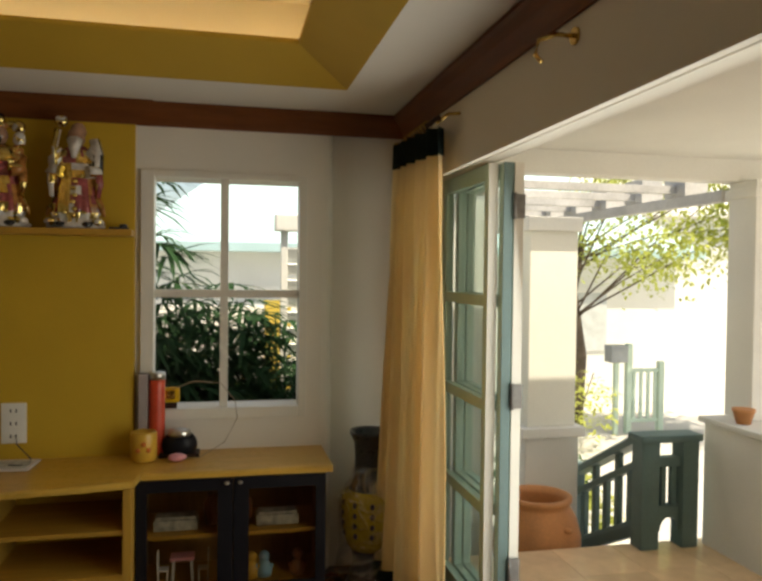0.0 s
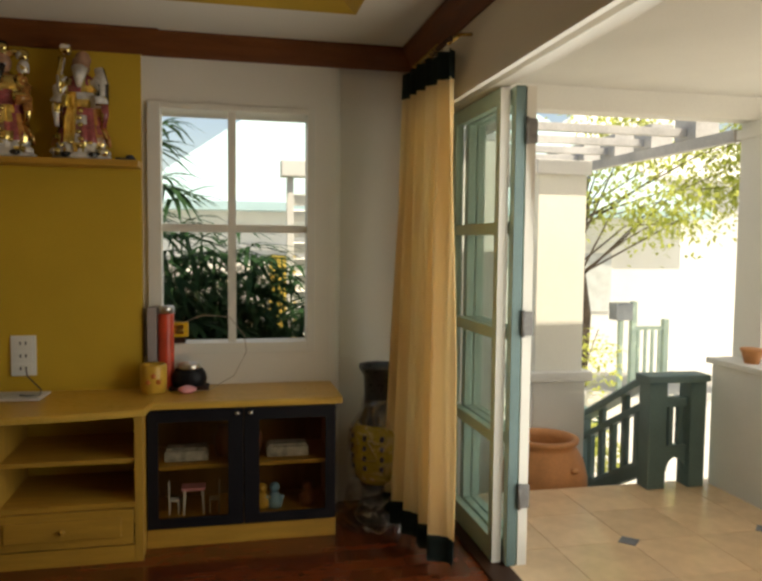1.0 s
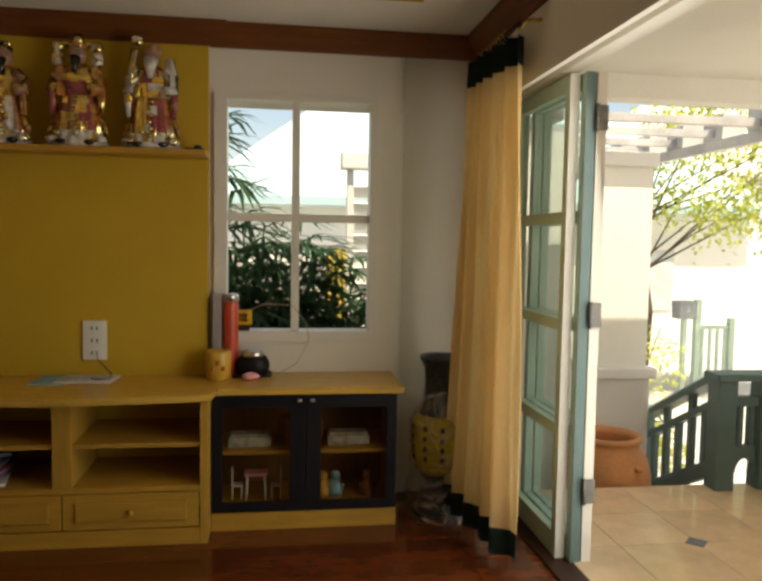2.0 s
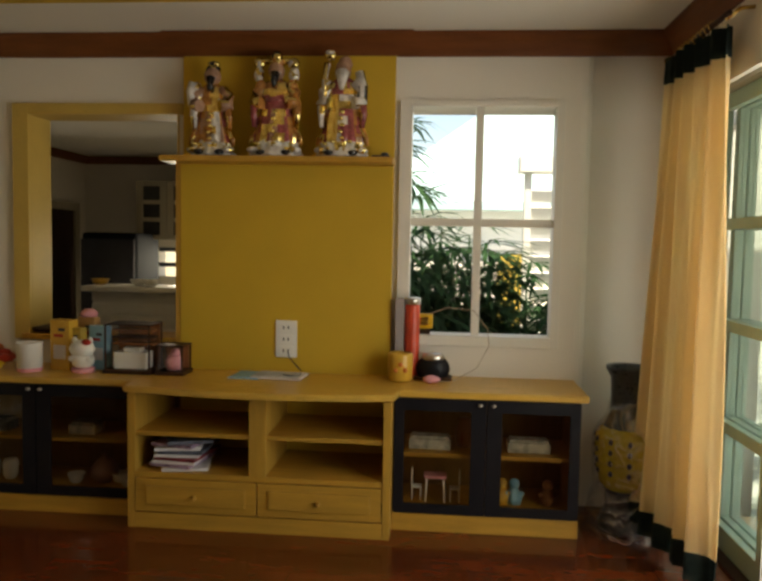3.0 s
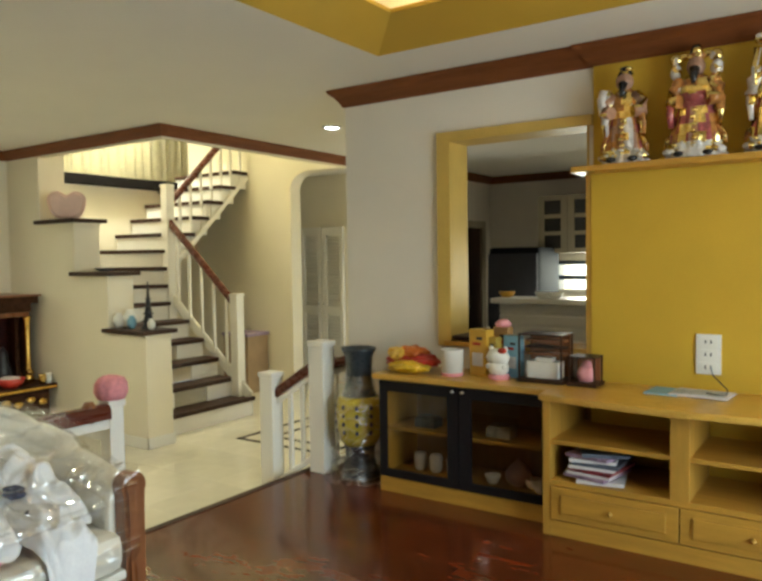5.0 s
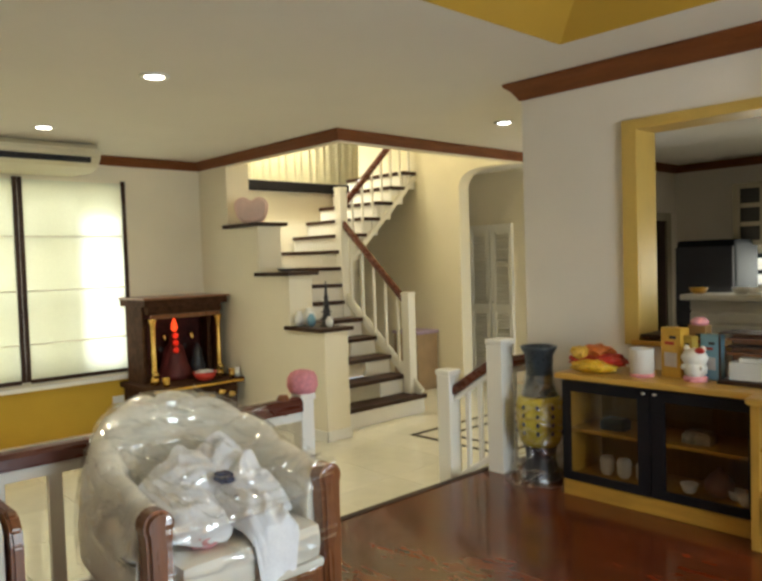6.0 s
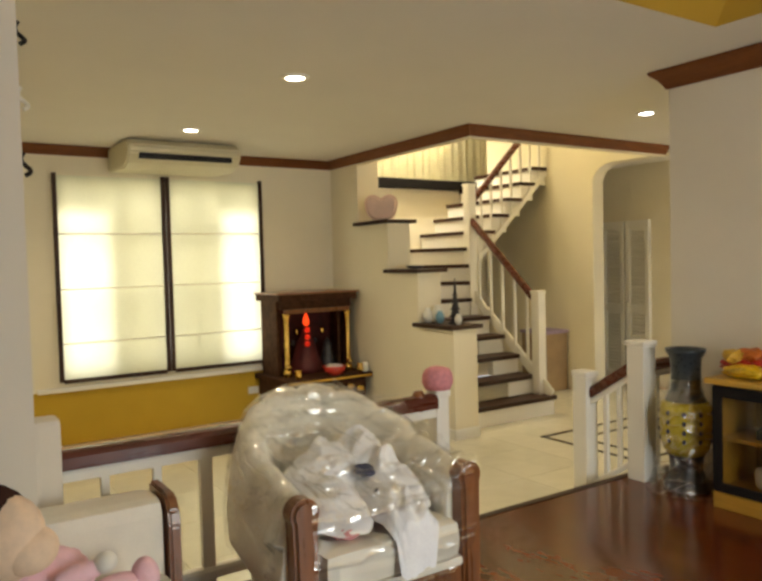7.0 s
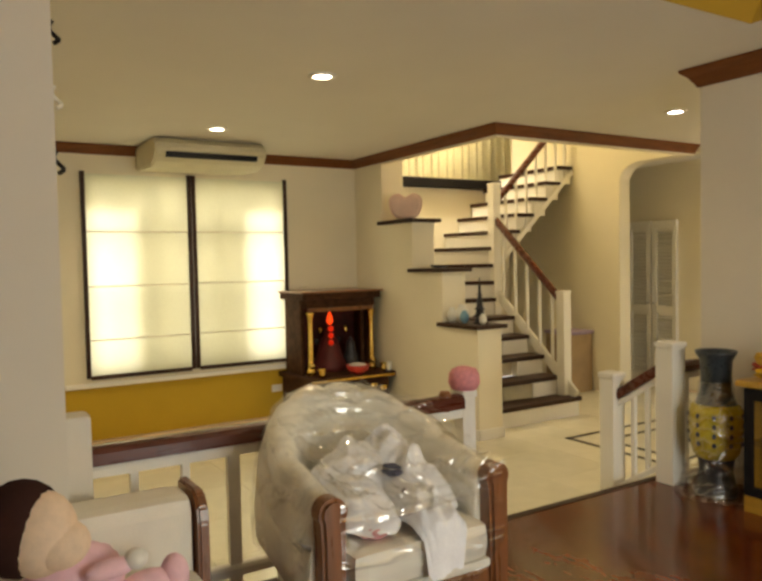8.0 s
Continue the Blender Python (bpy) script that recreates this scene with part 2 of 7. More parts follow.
def mesh_of(name, bm, material):
    me = bpy.data.meshes.new(name)
    bm.normal_update()
    bm.to_mesh(me)
    bm.free()
    for mt in material if isinstance(material, (list, tuple)) else [material]:
        me.materials.append(mt)
    return me


def part(name, bm, material, parent, label=""):
    ob = new(name, mesh_of(name, bm, material))
    ob.parent = parent
    return tagged(ob, label)


def solid(name, bm, material, label, category, kind="", group="", m=None):
    ob = new(name, mesh_of(name, bm, material))
    if m is not None:
        ob.matrix_world = m
    return tagged(ob, label, category, group, kind)


def thing(name, m, label, category, group="", kind=""):
    ob = new(name)
    ob.empty_display_size = 0.1
    ob.matrix_world = m
    return tagged(ob, label, category, group, kind)


B = bmesh.new


def ring(bm, x0, z0, x1, z1, a0, b0, a1, b1, y0, y1):
    """A flat frame in x and z with an opening from (a0, b0) to (a1, b1), between two depths."""
    o, i = [(x0, z0), (x1, z0), (x1, z1), (x0, z1)], [(a0, b0), (a1, b0), (a1, b1), (a0, b1)]
    v = [[bm.verts.new((x, y, z)) for x, z in q] for q in (o, i) for y in (y0, y1)]
    of, ob, nf, nb = v
    for k in range(4):
        j = (k + 1) % 4
        for q in ((of[k], of[j], nf[j], nf[k]), (ob[j], ob[k], nb[k], nb[j]), (of[j], of[k], ob[k], ob[j]), (nf[k], nf[j], nb[j], nb[k])):
            bm.faces.new(q)
    bmesh.ops.recalc_face_normals(bm, faces=bm.faces[:])
    return bm


# ---- the large structure ----
YW, CEILZ, HALLZ = 3.875, 2.39, -0.23

bm = B()
box(bm, -2.98, -2.6, -0.5, 1.42, YW + 0.1, 0.0)
floor = solid("floor", bm, FLOORW, "polished red-brown parquet floor of the raised living room", "floor", "structure")
bm = B()
box(bm, -3.0, -2.6, -0.05, -2.955, 3.86, 0.004, 0.003)
part("floor_nosing", bm, DARKW, floor, "dark wooden nosing")

# television wall with its window and its hatch to the kitchen
WX0, WX1, WZ0, WZ1 = -0.105, 0.668, 0.862, 2.045
NX0, NX1, NZ0, NZ1 = -2.112, -1.29, 0.80, 2.0
THIN = 0.19
wall = B()
for x0, x1, z0, z1 in ((-2.87, NX0, 0, CEILZ), (NX0, NX1, 0, NZ0), (NX0, NX1, NZ1, CEILZ), (NX1, WX0, 0, CEILZ), (WX0, WX1, 0, WZ0), (WX0, WX1, WZ1, CEILZ), (WX1, 0.76, 0, CEILZ)):
    box(wall, x0, YW, z0 - (0.02 if z0 == 0 else 0.0), x1, YW + (0.28 if x1 > WX0 else THIN), z1 + (0.3 if z1 == CEILZ else 0.0))
prism(wall, [(0.76, YW), (0.79, YW + 0.008), (0.81, YW + 0.03), (0.82, YW + 0.06), (0.82, YW + 0.28), (0.76, YW + 0.28)], "z", -0.02, CEILZ + 0.3)
box(wall, 0.82, YW + 0.055, -0.02, 1.4, YW + 0.28, CEILZ + 0.3)
solid("wall_north", wall, WALL, "cream painted wall behind the long cabinet", "wall", "structure")

# yellow panel between window and hatch, with the statue shelf
bm = B()
box(bm, -1.262, 3.815, 0.0, -0.165, YW - 0.003, 1.735, 0.004)
box(bm, -1.262, 3.852, 1.735, -0.165, YW - 0.003, CEILZ, 0.004)
panel = solid("yellow_panel", bm, YELLOW, "mustard yellow painted panel behind the television place", "wall panel", "structure")
bm = B()
box(bm, -1.322, 3.675, 1.732, -0.160, 3.851, 1.762, 0.006)
part("shelf", bm, OAK, panel, "honey-coloured wooden statue shelf")

# the right wall with the folding door's opening, 2.2 m wide
DY0, DY1, DZ = 1.22, 3.70, 2.085
bm = B()
box(bm, 1.2, DY1, -0.02, 1.40, YW + 0.06, CEILZ + 0.3)
box(bm, 1.2, DY0, 2.012, 1.225, DY1, CEILZ + 0.3)
box(bm, 1.225, DY0, DZ, 1.40, DY1, CEILZ + 0.3)
box(bm, 1.2, -2.8, -0.02, 1.40, DY0, CEILZ + 0.3)
solid("wall_east", bm, WALL, "cream painted wall with the folding garden door", "wall", "structure")
bm = B()
box(bm, -7.3, -2.8, -0.5, 1.5, -2.6, CEILZ + 0.3)
solid("wall_south", bm, WALL, "plain cream wall that closes the rooms", "wall", "structure")
bm = B()
box(bm, -2.98, -2.6, HALLZ, -2.80, 0.385, CEILZ + 0.05)
solid("wall_west_stub", bm, WALL, "cream wall end between living room and hall", "wall", "structure")
bm = B()
box(bm, -2.985, 0.385, HALLZ, -2.86, 0.475, 0.80, 0.02)
solid("wall_pedestal", bm, WALL, "low cream pedestal at the wall's end", "wall", "structure")

# ceiling with the recessed tray
TX0, TX1, TY0, TY1 = -2.242, 0.792, 0.45, 3.338
bm = B()
for x0, y0, x1, y1 in ((-7.2, -2.8, TX0, 3.90), (TX1, -2.8, 1.5, 3.99), (TX0, TY1, TX1, 3.99), (TX0, -2.8, TX1, TY0), (-4.75, 3.90, TX0, 6.62)):
    box(bm, x0, y0, CEILZ, x1, y1, CEILZ + 0.06)
box(bm, TX0 - 0.2, TY0 - 0.2, 2.80, TX1 + 0.2, TY1 + 0.2, 2.86)
for x0, y0, x1, y1 in ((TX0 - 0.2, TY0 - 0.2, TX0 - 0.14, TY1 + 0.2), (TX1 + 0.14, TY0 - 0.2, TX1 + 0.2, TY1 + 0.2), (TX0 - 0.14, TY0 - 0.2, TX1 + 0.14, TY0 - 0.14), (TX0 - 0.14, TY1 + 0.14, TX1 + 0.14, TY1 + 0.2)):
    box(bm, x0, y0, CEILZ + 0.06, x1, y1, 2.80)
ceiling = solid("ceiling", bm, CEIL, "white ceiling with a recessed tray over the living room", "ceiling", "structure")
# sloped golden rim of the tray
bm = B()
IN, RZ = 0.24, 2.50
o = [(TX0, TY0), (TX1, TY0), (TX1, TY1), (TX0, TY1)]
i_ = [(TX0 + IN, TY0 + IN), (TX1 - IN, TY0 + IN), (TX1 - IN, TY1 - IN), (TX0 + IN, TY1 - IN)]
lo = [bm.verts.new((x, y, CEILZ - 0.004)) for x, y in o]
hi = [bm.verts.new((x, y, RZ)) for x, y in i_]
hi2 = [bm.verts.new((x, y, RZ + 0.02)) for x, y in i_]
lo2 = [bm.verts.new((x, y, RZ + 0.02)) for x, y in [(TX0 - 0.14, TY0 - 0.14), (TX1 + 0.14, TY0 - 0.14), (TX1 + 0.14, TY1 + 0.14), (TX0 - 0.14, TY1 + 0.14)]]
for a, b in ((lo, hi), (hi, hi2), (hi2, lo2)):
    for k in range(4):
        bm.faces.new((a[k], a[(k + 1) % 4], b[(k + 1) % 4], b[k]))
part("tray_rim", bm, TRAYYEL, ceiling, "golden yellow sloped rim")
for k, (p, q) in enumerate((((TX0 + 0.1, TY1), (TX1 - 0.1, TY1)), ((TX0, TY0 + 0.1), (TX0, TY1 - 0.1)), ((TX1, TY0 + 0.1), (TX1, TY1 - 0.1)))):
    t = thing("cove_tube", pose(0, 0, 0), "warm lit tube lying in the ceiling tray", "tube lamp", "cove tubes")
    part("tube", tube(B(), [(*p, RZ + 0.035), (*q, RZ + 0.035)], 0.013), COVEGLOW, t, "lit warm glass tube")

# crown mouldings
PROF = [(0.0, 0.0), (0.0, -0.105), (0.012, -0.105), (0.022, -0.085), (0.05, -0.045), (0.075, -0.025), (0.085, -0.012), (0.085, 0.0)]


def crown(name, p, q, out, label, z=CEILZ - 0.002, k=1.0, pr=PROF, m0=0.0, m1=0.0):
    """A moulding from p to q whose profile stands out along out; m0, m1: how far its ends are mitred per metre out."""
    p, q, o = Vector((*p, 0)), Vector((*q, 0)), Vector((*out, 0))
    d = (q - p).normalized()
    bm = B()
    a = [bm.verts.new(p + o * u * k + d * (m0 * u * k) + Vector((0, 0, z + w * k))) for u, w in pr]
    b = [bm.verts.new(q + o * u * k - d * (m1 * u * k) + Vector((0, 0, z + w * k))) for u, w in pr]
    n = len(pr)
    for j in range(n):
        bm.faces.new((a[j], a[(j + 1) % n], b[(j + 1) % n], b[j]))
    bm.faces.new(a)
    bm.faces.new(list(reversed(b)))
    bmesh.ops.recalc_face_normals(bm, faces=bm.faces[:])
    return solid(name, bm, CROWN, label, "moulding", "structure")


LC = "red-brown stained crown moulding under the ceiling"
crown("trim_crown_1", (-2.87, YW - 0.001), (-1.265, YW - 0.001), (0, -1), LC, m0=-1.0)
crown("trim_crown_2", (-1.265, 3.851), (-0.162, 3.851), (0, -1), LC, m0=-1, m1=-1)
crown("trim_crown_3", (-0.162, YW - 0.001), (1.2, YW - 0.001), (0, -1), LC, m1=1)
crown("trim_crown_4", (1.199, YW), (1.199, -2.6), (-1, 0), LC, m0=1)

# ---- hall ----
bm = B()
box(bm, -7.3, -2.8, HALLZ - 0.2, -2.9, 7.4, HALLZ - 0.012)
hall_floor = solid("hall_floor", bm, JOINT, "bedding under the marble floor of the hall", "floor", "structure")
XH = -7.0
BY0, BY1, BZ0, BZ1 = 1.14, 3.06, 0.36, 2.10
bm = B()
for y0, y1, z0, z1 in ((-2.8, BY0, HALLZ - 0.02, CEILZ + 0.3), (BY1, 3.92, HALLZ - 0.02, CEILZ + 0.3), (BY0, BY1, HALLZ - 0.02, BZ0), (BY0, BY1, BZ1, CEILZ + 0.3)):
    box(bm, XH - 0.2, y0, z0, XH, y1, z1)
wall_west = solid("wall_west", bm, HALLWALL, "warm cream hall wall around the blind-covered window", "wall", "structure")
bm = B()
box(bm, XH, -2.6, HALLZ, XH + 0.012, 3.88, 0.25)
part("dado", bm, YELLOW, wall_west, "mustard yellow painted dado")
crown("trim_crown_5", (XH, -2.6), (XH, 3.9), (1, 0), LC, k=0.8, m1=1)
crown("trim_crown_6", (XH, 3.9), (-4.70, 3.9), (0, -1), LC, k=0.8, m0=1, m1=-1)
crown("trim_crown_7", (-4.70, 3.9), (-4.70, 6.45), (1, 0), LC, k=0.8, m0=-1)
# edge of the ceiling round the stair opening
bm = B()
box(bm, -4.75, 3.90, CEILZ - 0.10, -4.702, 6.45, CEILZ - 0.001)
box(bm, -6.46, 3.902, CEILZ - 0.10, -4.75, 3.95, CEILZ + 0.3)
solid("trim_stair_opening", bm, HALLWALL, "cream edge of the ceiling round the stair opening", "fascia", "structure")

# stepped wall beside the stair with dark wooden caps
bm = B()
prism(bm, [(-7.2, HALLZ), (-4.97, HALLZ), (-4.97, 0.715), (-5.46, 0.715), (-5.46, 1.20), (-5.93, 1.20), (-5.93, 1.675), (-6.46, 1.675), (-6.46, CEILZ), (-7.2, CEILZ)], "y", 3.902, 4.16)
stepped = solid("wall_stepped", bm, HALLWALL, "cream wall stepping down beside the staircase", "wall", "structure")
for x0, x1, z in ((-6.49, -5.86, 1.675), (-5.955, -5.40, 1.20), (-5.50, -4.93, 0.715)):
    bm = B()
    box(bm, x0, 3.855, z, x1, 4.2, z + 0.035, 0.006)
    part("ledge", bm, DARKW, stepped, "dark wooden ledge board")
bm = B()
box(bm, -7.0, 3.888, HALLZ, -4.955, 3.902, HALLZ + 0.09, 0.003)
box(bm, -4.97, 3.888, HALLZ, -4.955, 4.17, HALLZ + 0.09, 0.003)
part("baseboard", bm, WHITEP, stepped, "cream baseboard")

# stairwell walls
bm = B()
box(bm, -7.6, 4.1, HALLZ, -7.4, 7.0, 4.6)
solid("wall_stair_west", bm, HALLWALL, "cream outer wall of the staircase", "wall", "structure")
bm = B()
box(bm, -7.6, 3.95, CEILZ + 0.06, -4.6, 4.1, 4.6)
box(bm, -7.6, 3.92, HALLZ, -7.2, 4.1, CEILZ + 0.06)
box(bm, -4.72, 4.1, CEILZ + 0.06, -4.6, 6.45, 4.6)
box(bm, -7.6, 3.9, 4.6, -4.6, 6.7, 4.7)
solid("wall_stairwell_upper", bm, HALLWALL, "plain cream upper walls of the stairwell", "wall", "structure")
# opening widened unseen to x -3.3 so the downlight brightens the passage
AX0, AX1 = -5.62, -3.3
bm = B()
box(bm, -7.6, 6.45, HALLZ, AX0, 6.62, 4.6)
box(bm, AX0, 6.45, CEILZ, -4.6, 6.62, 4.6)
arch = [(AX0, CEILZ)] + [(AX0, 2.12)] + [(AX0 + 0.28 - 0.28 * math.cos(a), 2.12 + 0.2 * math.sin(a)) for a in [k * math.pi / 16 for k in range(1, 9)]] + [(AX1, 2.32), (AX1, CEILZ)]
prism(bm, arch, "y", 6.45, 6.62)
box(bm, AX1, 6.45, HALLZ, -2.6, 6.62, CEILZ)
solid("wall_hall_north", bm, HALLWALL, "cream hall wall with a rounded archway", "wall", "structure")
bm = B()
box(bm, -6.6, 7.3, HALLZ, -2.6, 7.45, CEILZ + 0.06)
box(bm, -6.75, 6.62, HALLZ, -6.6, 7.45, CEILZ + 0.06)
solid("wall_passage", bm, HALLWALL, "cream end wall of the passage behind the archway", "wall", "structure")
bm = B()
box(bm, -6.75, 6.62, CEILZ - 0.02, -2.6, 7.45, CEILZ + 0.06)
solid("ceiling_passage", bm, CEIL, "white ceiling of the passage", "ceiling", "structure")

# ---- kitchen behind the hatch ----
KY = 5.75
bm = B()
box(bm, -2.87, KY, HALLZ, -2.18, KY + 0.2, 2.3)
box(bm, -1.72, KY, HALLZ, -1.0, KY + 0.2, 2.3)
box(bm, -2.18, KY, HALLZ, -1.72, KY + 0.2, 1.03)
box(bm, -2.18, KY, 1.30, -1.72, KY + 0.2, 2.3)
solid("wall_kitchen_north", bm, WALL, "cream kitchen wall with a small window", "wall", "structure")
bm = B()
box(bm, -2.87, YW + THIN, HALLZ, -2.76, KY, 2.3)
solid("wall_kitchen_west", bm, WALL, "cream kitchen side wall", "wall", "structure")
bm = B()
box(bm, -1.12, YW + THIN, HALLZ, -1.0, KY, 2.3)
solid("wall_kitchen_east", bm, WALL, "cream kitchen side wall towards the garden", "wall", "structure")
bm = B()
box(bm, -2.87, YW + THIN, 1.99, -1.0, KY + 0.2, 2.1)
solid("ceiling_kitchen", bm, CEIL, "white kitchen ceiling", "ceiling", "structure")
bm = B()
box(bm, -2.87, YW + THIN, HALLZ - 0.2, -1.0, KY + 0.2, HALLZ + 0.002)
solid("floor_kitchen", bm, MARBLE, "pale kitchen floor", "floor", "structure")
crown("trim_crown_kitchen_1", (-2.76, KY - 0.001), (-1.12, KY - 0.001), (0, -1), "dark crown moulding in the kitchen", z=1.988, k=0.55)
crown("trim_crown_kitchen_2", (-2.759, YW + THIN), (-2.759, KY), (1, 0), "dark crown moulding in the kitchen", z=1.988, k=0.55)

# ---- terrace and garden ground ----
TZ = -0.10
bm = B()
box(bm, 1.42, -3.0, -0.6, 3.45, 4.17, TZ - 0.012)
terrace = solid("terrace_floor", bm, JOINT, "bedding of the tiled terrace", "terrace", "structure")
bm = B()
for x0, y0, x1, y1 in ((-300, -300, 300, 300),):
    box(bm, x0, y0, -0.75, x1, y1, -0.62)
solid("ground", bm, mat("pale_concrete_drive", (0.55, 0.53, 0.49), 0.9, var=0.1, scale=0.7, fine=30, bump=0.2), "pale sunlit concrete ground outside", "ground", "structure")
bm = B()
# slab runs on unseen to x 4.3, added to keep sun off the terrace
box(bm, 1.40, -3.0, 2.30, 4.3, 4.02, 2.45)
box(bm, 1.40, 4.02, 2.165, 3.6, 4.16, 2.45)
solid("ceiling_terrace", bm, OUTWALL, "white ceiling of the covered terrace", "ceiling", "structure")
bm = B()
box(bm, 3.215, -3.0, -0.62, 3.45, 4.10, 0.665, 0.008)
box(bm, 3.19, -3.0, 0.665, 3.48, 4.13, 0.70, 0.008)
solid("wall_parapet", bm, OUTWALL, "white rendered parapet of the terrace", "wall", "structure")

# ---- window over the cabinet ----
win = thing("window_1", pose(0.2635, YW, 0), "white four-pane window with garden view", "window", kind="structure")
W0, W1 = WX0 - 0.2635, WX1 - 0.2635
bm = B()
for x0, x1, z0, z1 in ((W0 - 0.035, W0 + 0.028, WZ0 - 0.035, WZ1 + 0.02), (W1 - 0.028, W1 + 0.012, WZ0 - 0.035, WZ1 + 0.02), (W0 + 0.028, W1 - 0.028, WZ1 - 0.008, WZ1 + 0.02), (W0 + 0.028, W1 - 0.028, WZ0 - 0.035, WZ0 + 0.02)):
    box(bm, x0, -0.022, z0, x1, 0.09, z1, 0.004)
part("window_frame", bm, WINP, win)
bm = B()
box(bm, -0.02, 0.012, WZ0 + 0.02, 0.02, 0.06, WZ1 - 0.008, 0.004)
part("mullion", bm, WINP, win)
for x0, x1 in ((W0 + 0.028, -0.02), (0.02, W1 - 0.028)):
    bm = B()
    box(bm, x0, 0.014, 1.438, x1, 0.058, 1.478, 0.004)
    part("transom", bm, WINP, win)
    for z0, z1 in ((WZ0 + 0.02, 1.438), (1.478, WZ1 - 0.008)):
        bm = B()
        box(bm, x0, 0.034, z0, x1, 0.038, z1)
        part("pane", bm, CLEAR, win, "clear glass pane").visible_shadow = False

# ---- hatch frame ----
HATCHY = mat("dull_yellow_casing_paint", (0.56, 0.38, 0.09), 0.5, var=0.08, scale=5, fine=90, bump=0.05)
hatch = thing("hatch_frame", pose(-1.715, YW, 0), "yellow lined hatch opening to the kitchen", "hatch", kind="structure")
H0, H1 = NX0 + 1.715, NX1 + 1.715
for name, x0, x1, z0, z1 in (("casing", H0 - 0.075, H0 + 0.012, NZ0, NZ1 + 0.045), ("casing", H0 + 0.012, H1 + 0.025, NZ1 - 0.012, NZ1 + 0.045)):
    bm = B()
    box(bm, x0, -0.03, z0, x1, -0.002, z1, 0.004)
    part(name, bm, HATCHY, hatch, "dull yellow painted casing")
for x0, x1, z0, z1 in ((H0, H0 + 0.012, NZ0 + 0.03, NZ1 - 0.012), (H1 - 0.012, H1, NZ0 + 0.03, NZ1 - 0.012), (H0, H1, NZ1 - 0.012, NZ1)):
    bm = B()
    box(bm, x0, -0.002, z0, x1, THIN + 0.004, z1, 0.002)
    part("lining", bm, HATCHY, hatch, "dull yellow lining")
bm = B()
box(bm, H0 - 0.03, -0.04, NZ0, H1, THIN + 0.01, NZ0 + 0.03, 0.004)
part("sill", bm, OAK, hatch, "honey oak sill")
bm = B()
box(bm, H1 - 0.0, -0.056, 0.67, H1 + 0.027, -0.002, 1.735, 0.003)
part("side_casing", bm, OAKV, hatch, "honey oak upright")

# ---- long cabinet: two glazed units and an open middle unit ----
CY = 3.475
# oak of the back boards, darkened to stand for shade inside the units
BACKB = mat("shade_darkened_oak_back", (0.24, 0.13, 0.035), 0.6, var=0.2, scale=4, fine=60, bump=0.05, stretch=(9, 9, 1), spec=0.2)


def glazed_unit(x0, x1, label):
    u = thing("glass_cabinet", pose(x0, CY, 0), label, "cabinet", "units of the long cabinet")
    w, d = x1 - x0, YW - CY - 0.004
    bm = B()
    box(bm, 0.0, 0.022, 0.085, 0.018, d, 0.635, 0.002)
    box(bm, w - 0.018, 0.022, 0.085, w, d, 0.635, 0.002)
    box(bm, 0.018, 0.022, 0.085, w - 0.018, d, 0.105)
    part("body", bm, OAK, u)
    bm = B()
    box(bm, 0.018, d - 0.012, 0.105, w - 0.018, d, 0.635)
    part("back_panel", bm, BACKB, u, "oak back board darkened for the shade inside the unit")
    bm = B()
    box(bm, -0.002, 0.012, 0.0, w + 0.002, d, 0.085, 0.004)
    part("plinth", bm, OAK, u)
    bm = B()
    box(bm, 0.018, 0.05, 0.345, w - 0.018, d - 0.012, 0.363, 0.002)
    part("shelf", bm, OAK, u)
    h = w / 2
    for k, (a, b) in enumerate(((0.002, h - 0.001), (h + 0.001, w - 0.002))):
        bm = B()
        f = 0.048
        g = 0.07
        la, lb = (f, g) if k == 0 else (g, f)
        ring(bm, a, 0.09, b, 0.632, a + la, 0.135, b - lb, 0.575, 0.0, 0.02)
        bmesh.ops.bevel(bm, geom=bm.edges[:], offset=0.003, segments=2, affect="EDGES")
        door = part("door", bm, BLACKW, u, "black framed glass door")
        bm = B()
        box(bm, a + la, 0.008, 0.135, b - lb, 0.012, 0.575)
        part("pane", bm, CABGLASS, door, "smoky glass pane").visible_shadow = False
        bm = B()
        cx = h - 0.03 if k == 0 else h + 0.03
        ball(bm, cx, -0.014, 0.612, 0.012, 0.010, 0.008)
        tube(bm, [(cx, -0.012, 0.612), (cx, 0.002, 0.612)], 0.004)
        part("handle", bm, STEEL, door, "small chrome knob")
    return u


glazed_unit(-2.365, -1.348, "oak and black cabinet unit with glass doors holding tea things")
glazed_unit(-0.118, 0.738, "oak and black cabinet unit with glass doors holding small toys")

mid = thing("open_cabinet", pose(-1.345, 3.36, 0), "honey oak cabinet unit with open shelves and two drawers", "cabinet", "units of the long cabinet")
MW, MD = 1.224, YW - 3.36 - 0.004
bm = B()
box(bm, 0, 0, 0.0, 0.035, MD, 0.64, 0.003)
part("side_panel", bm, OAKV, mid)
bm = B()
box(bm, MW - 0.035, 0, 0.0, MW, MD, 0.64, 0.003)
part("side_panel", bm, OAKV, mid)
bm = B()
box(bm, MW / 2 - 0.04, 0.002, 0.265, MW / 2 + 0.04, MD - 0.01, 0.64, 0.003)
part("divider", bm, OAKV, mid)
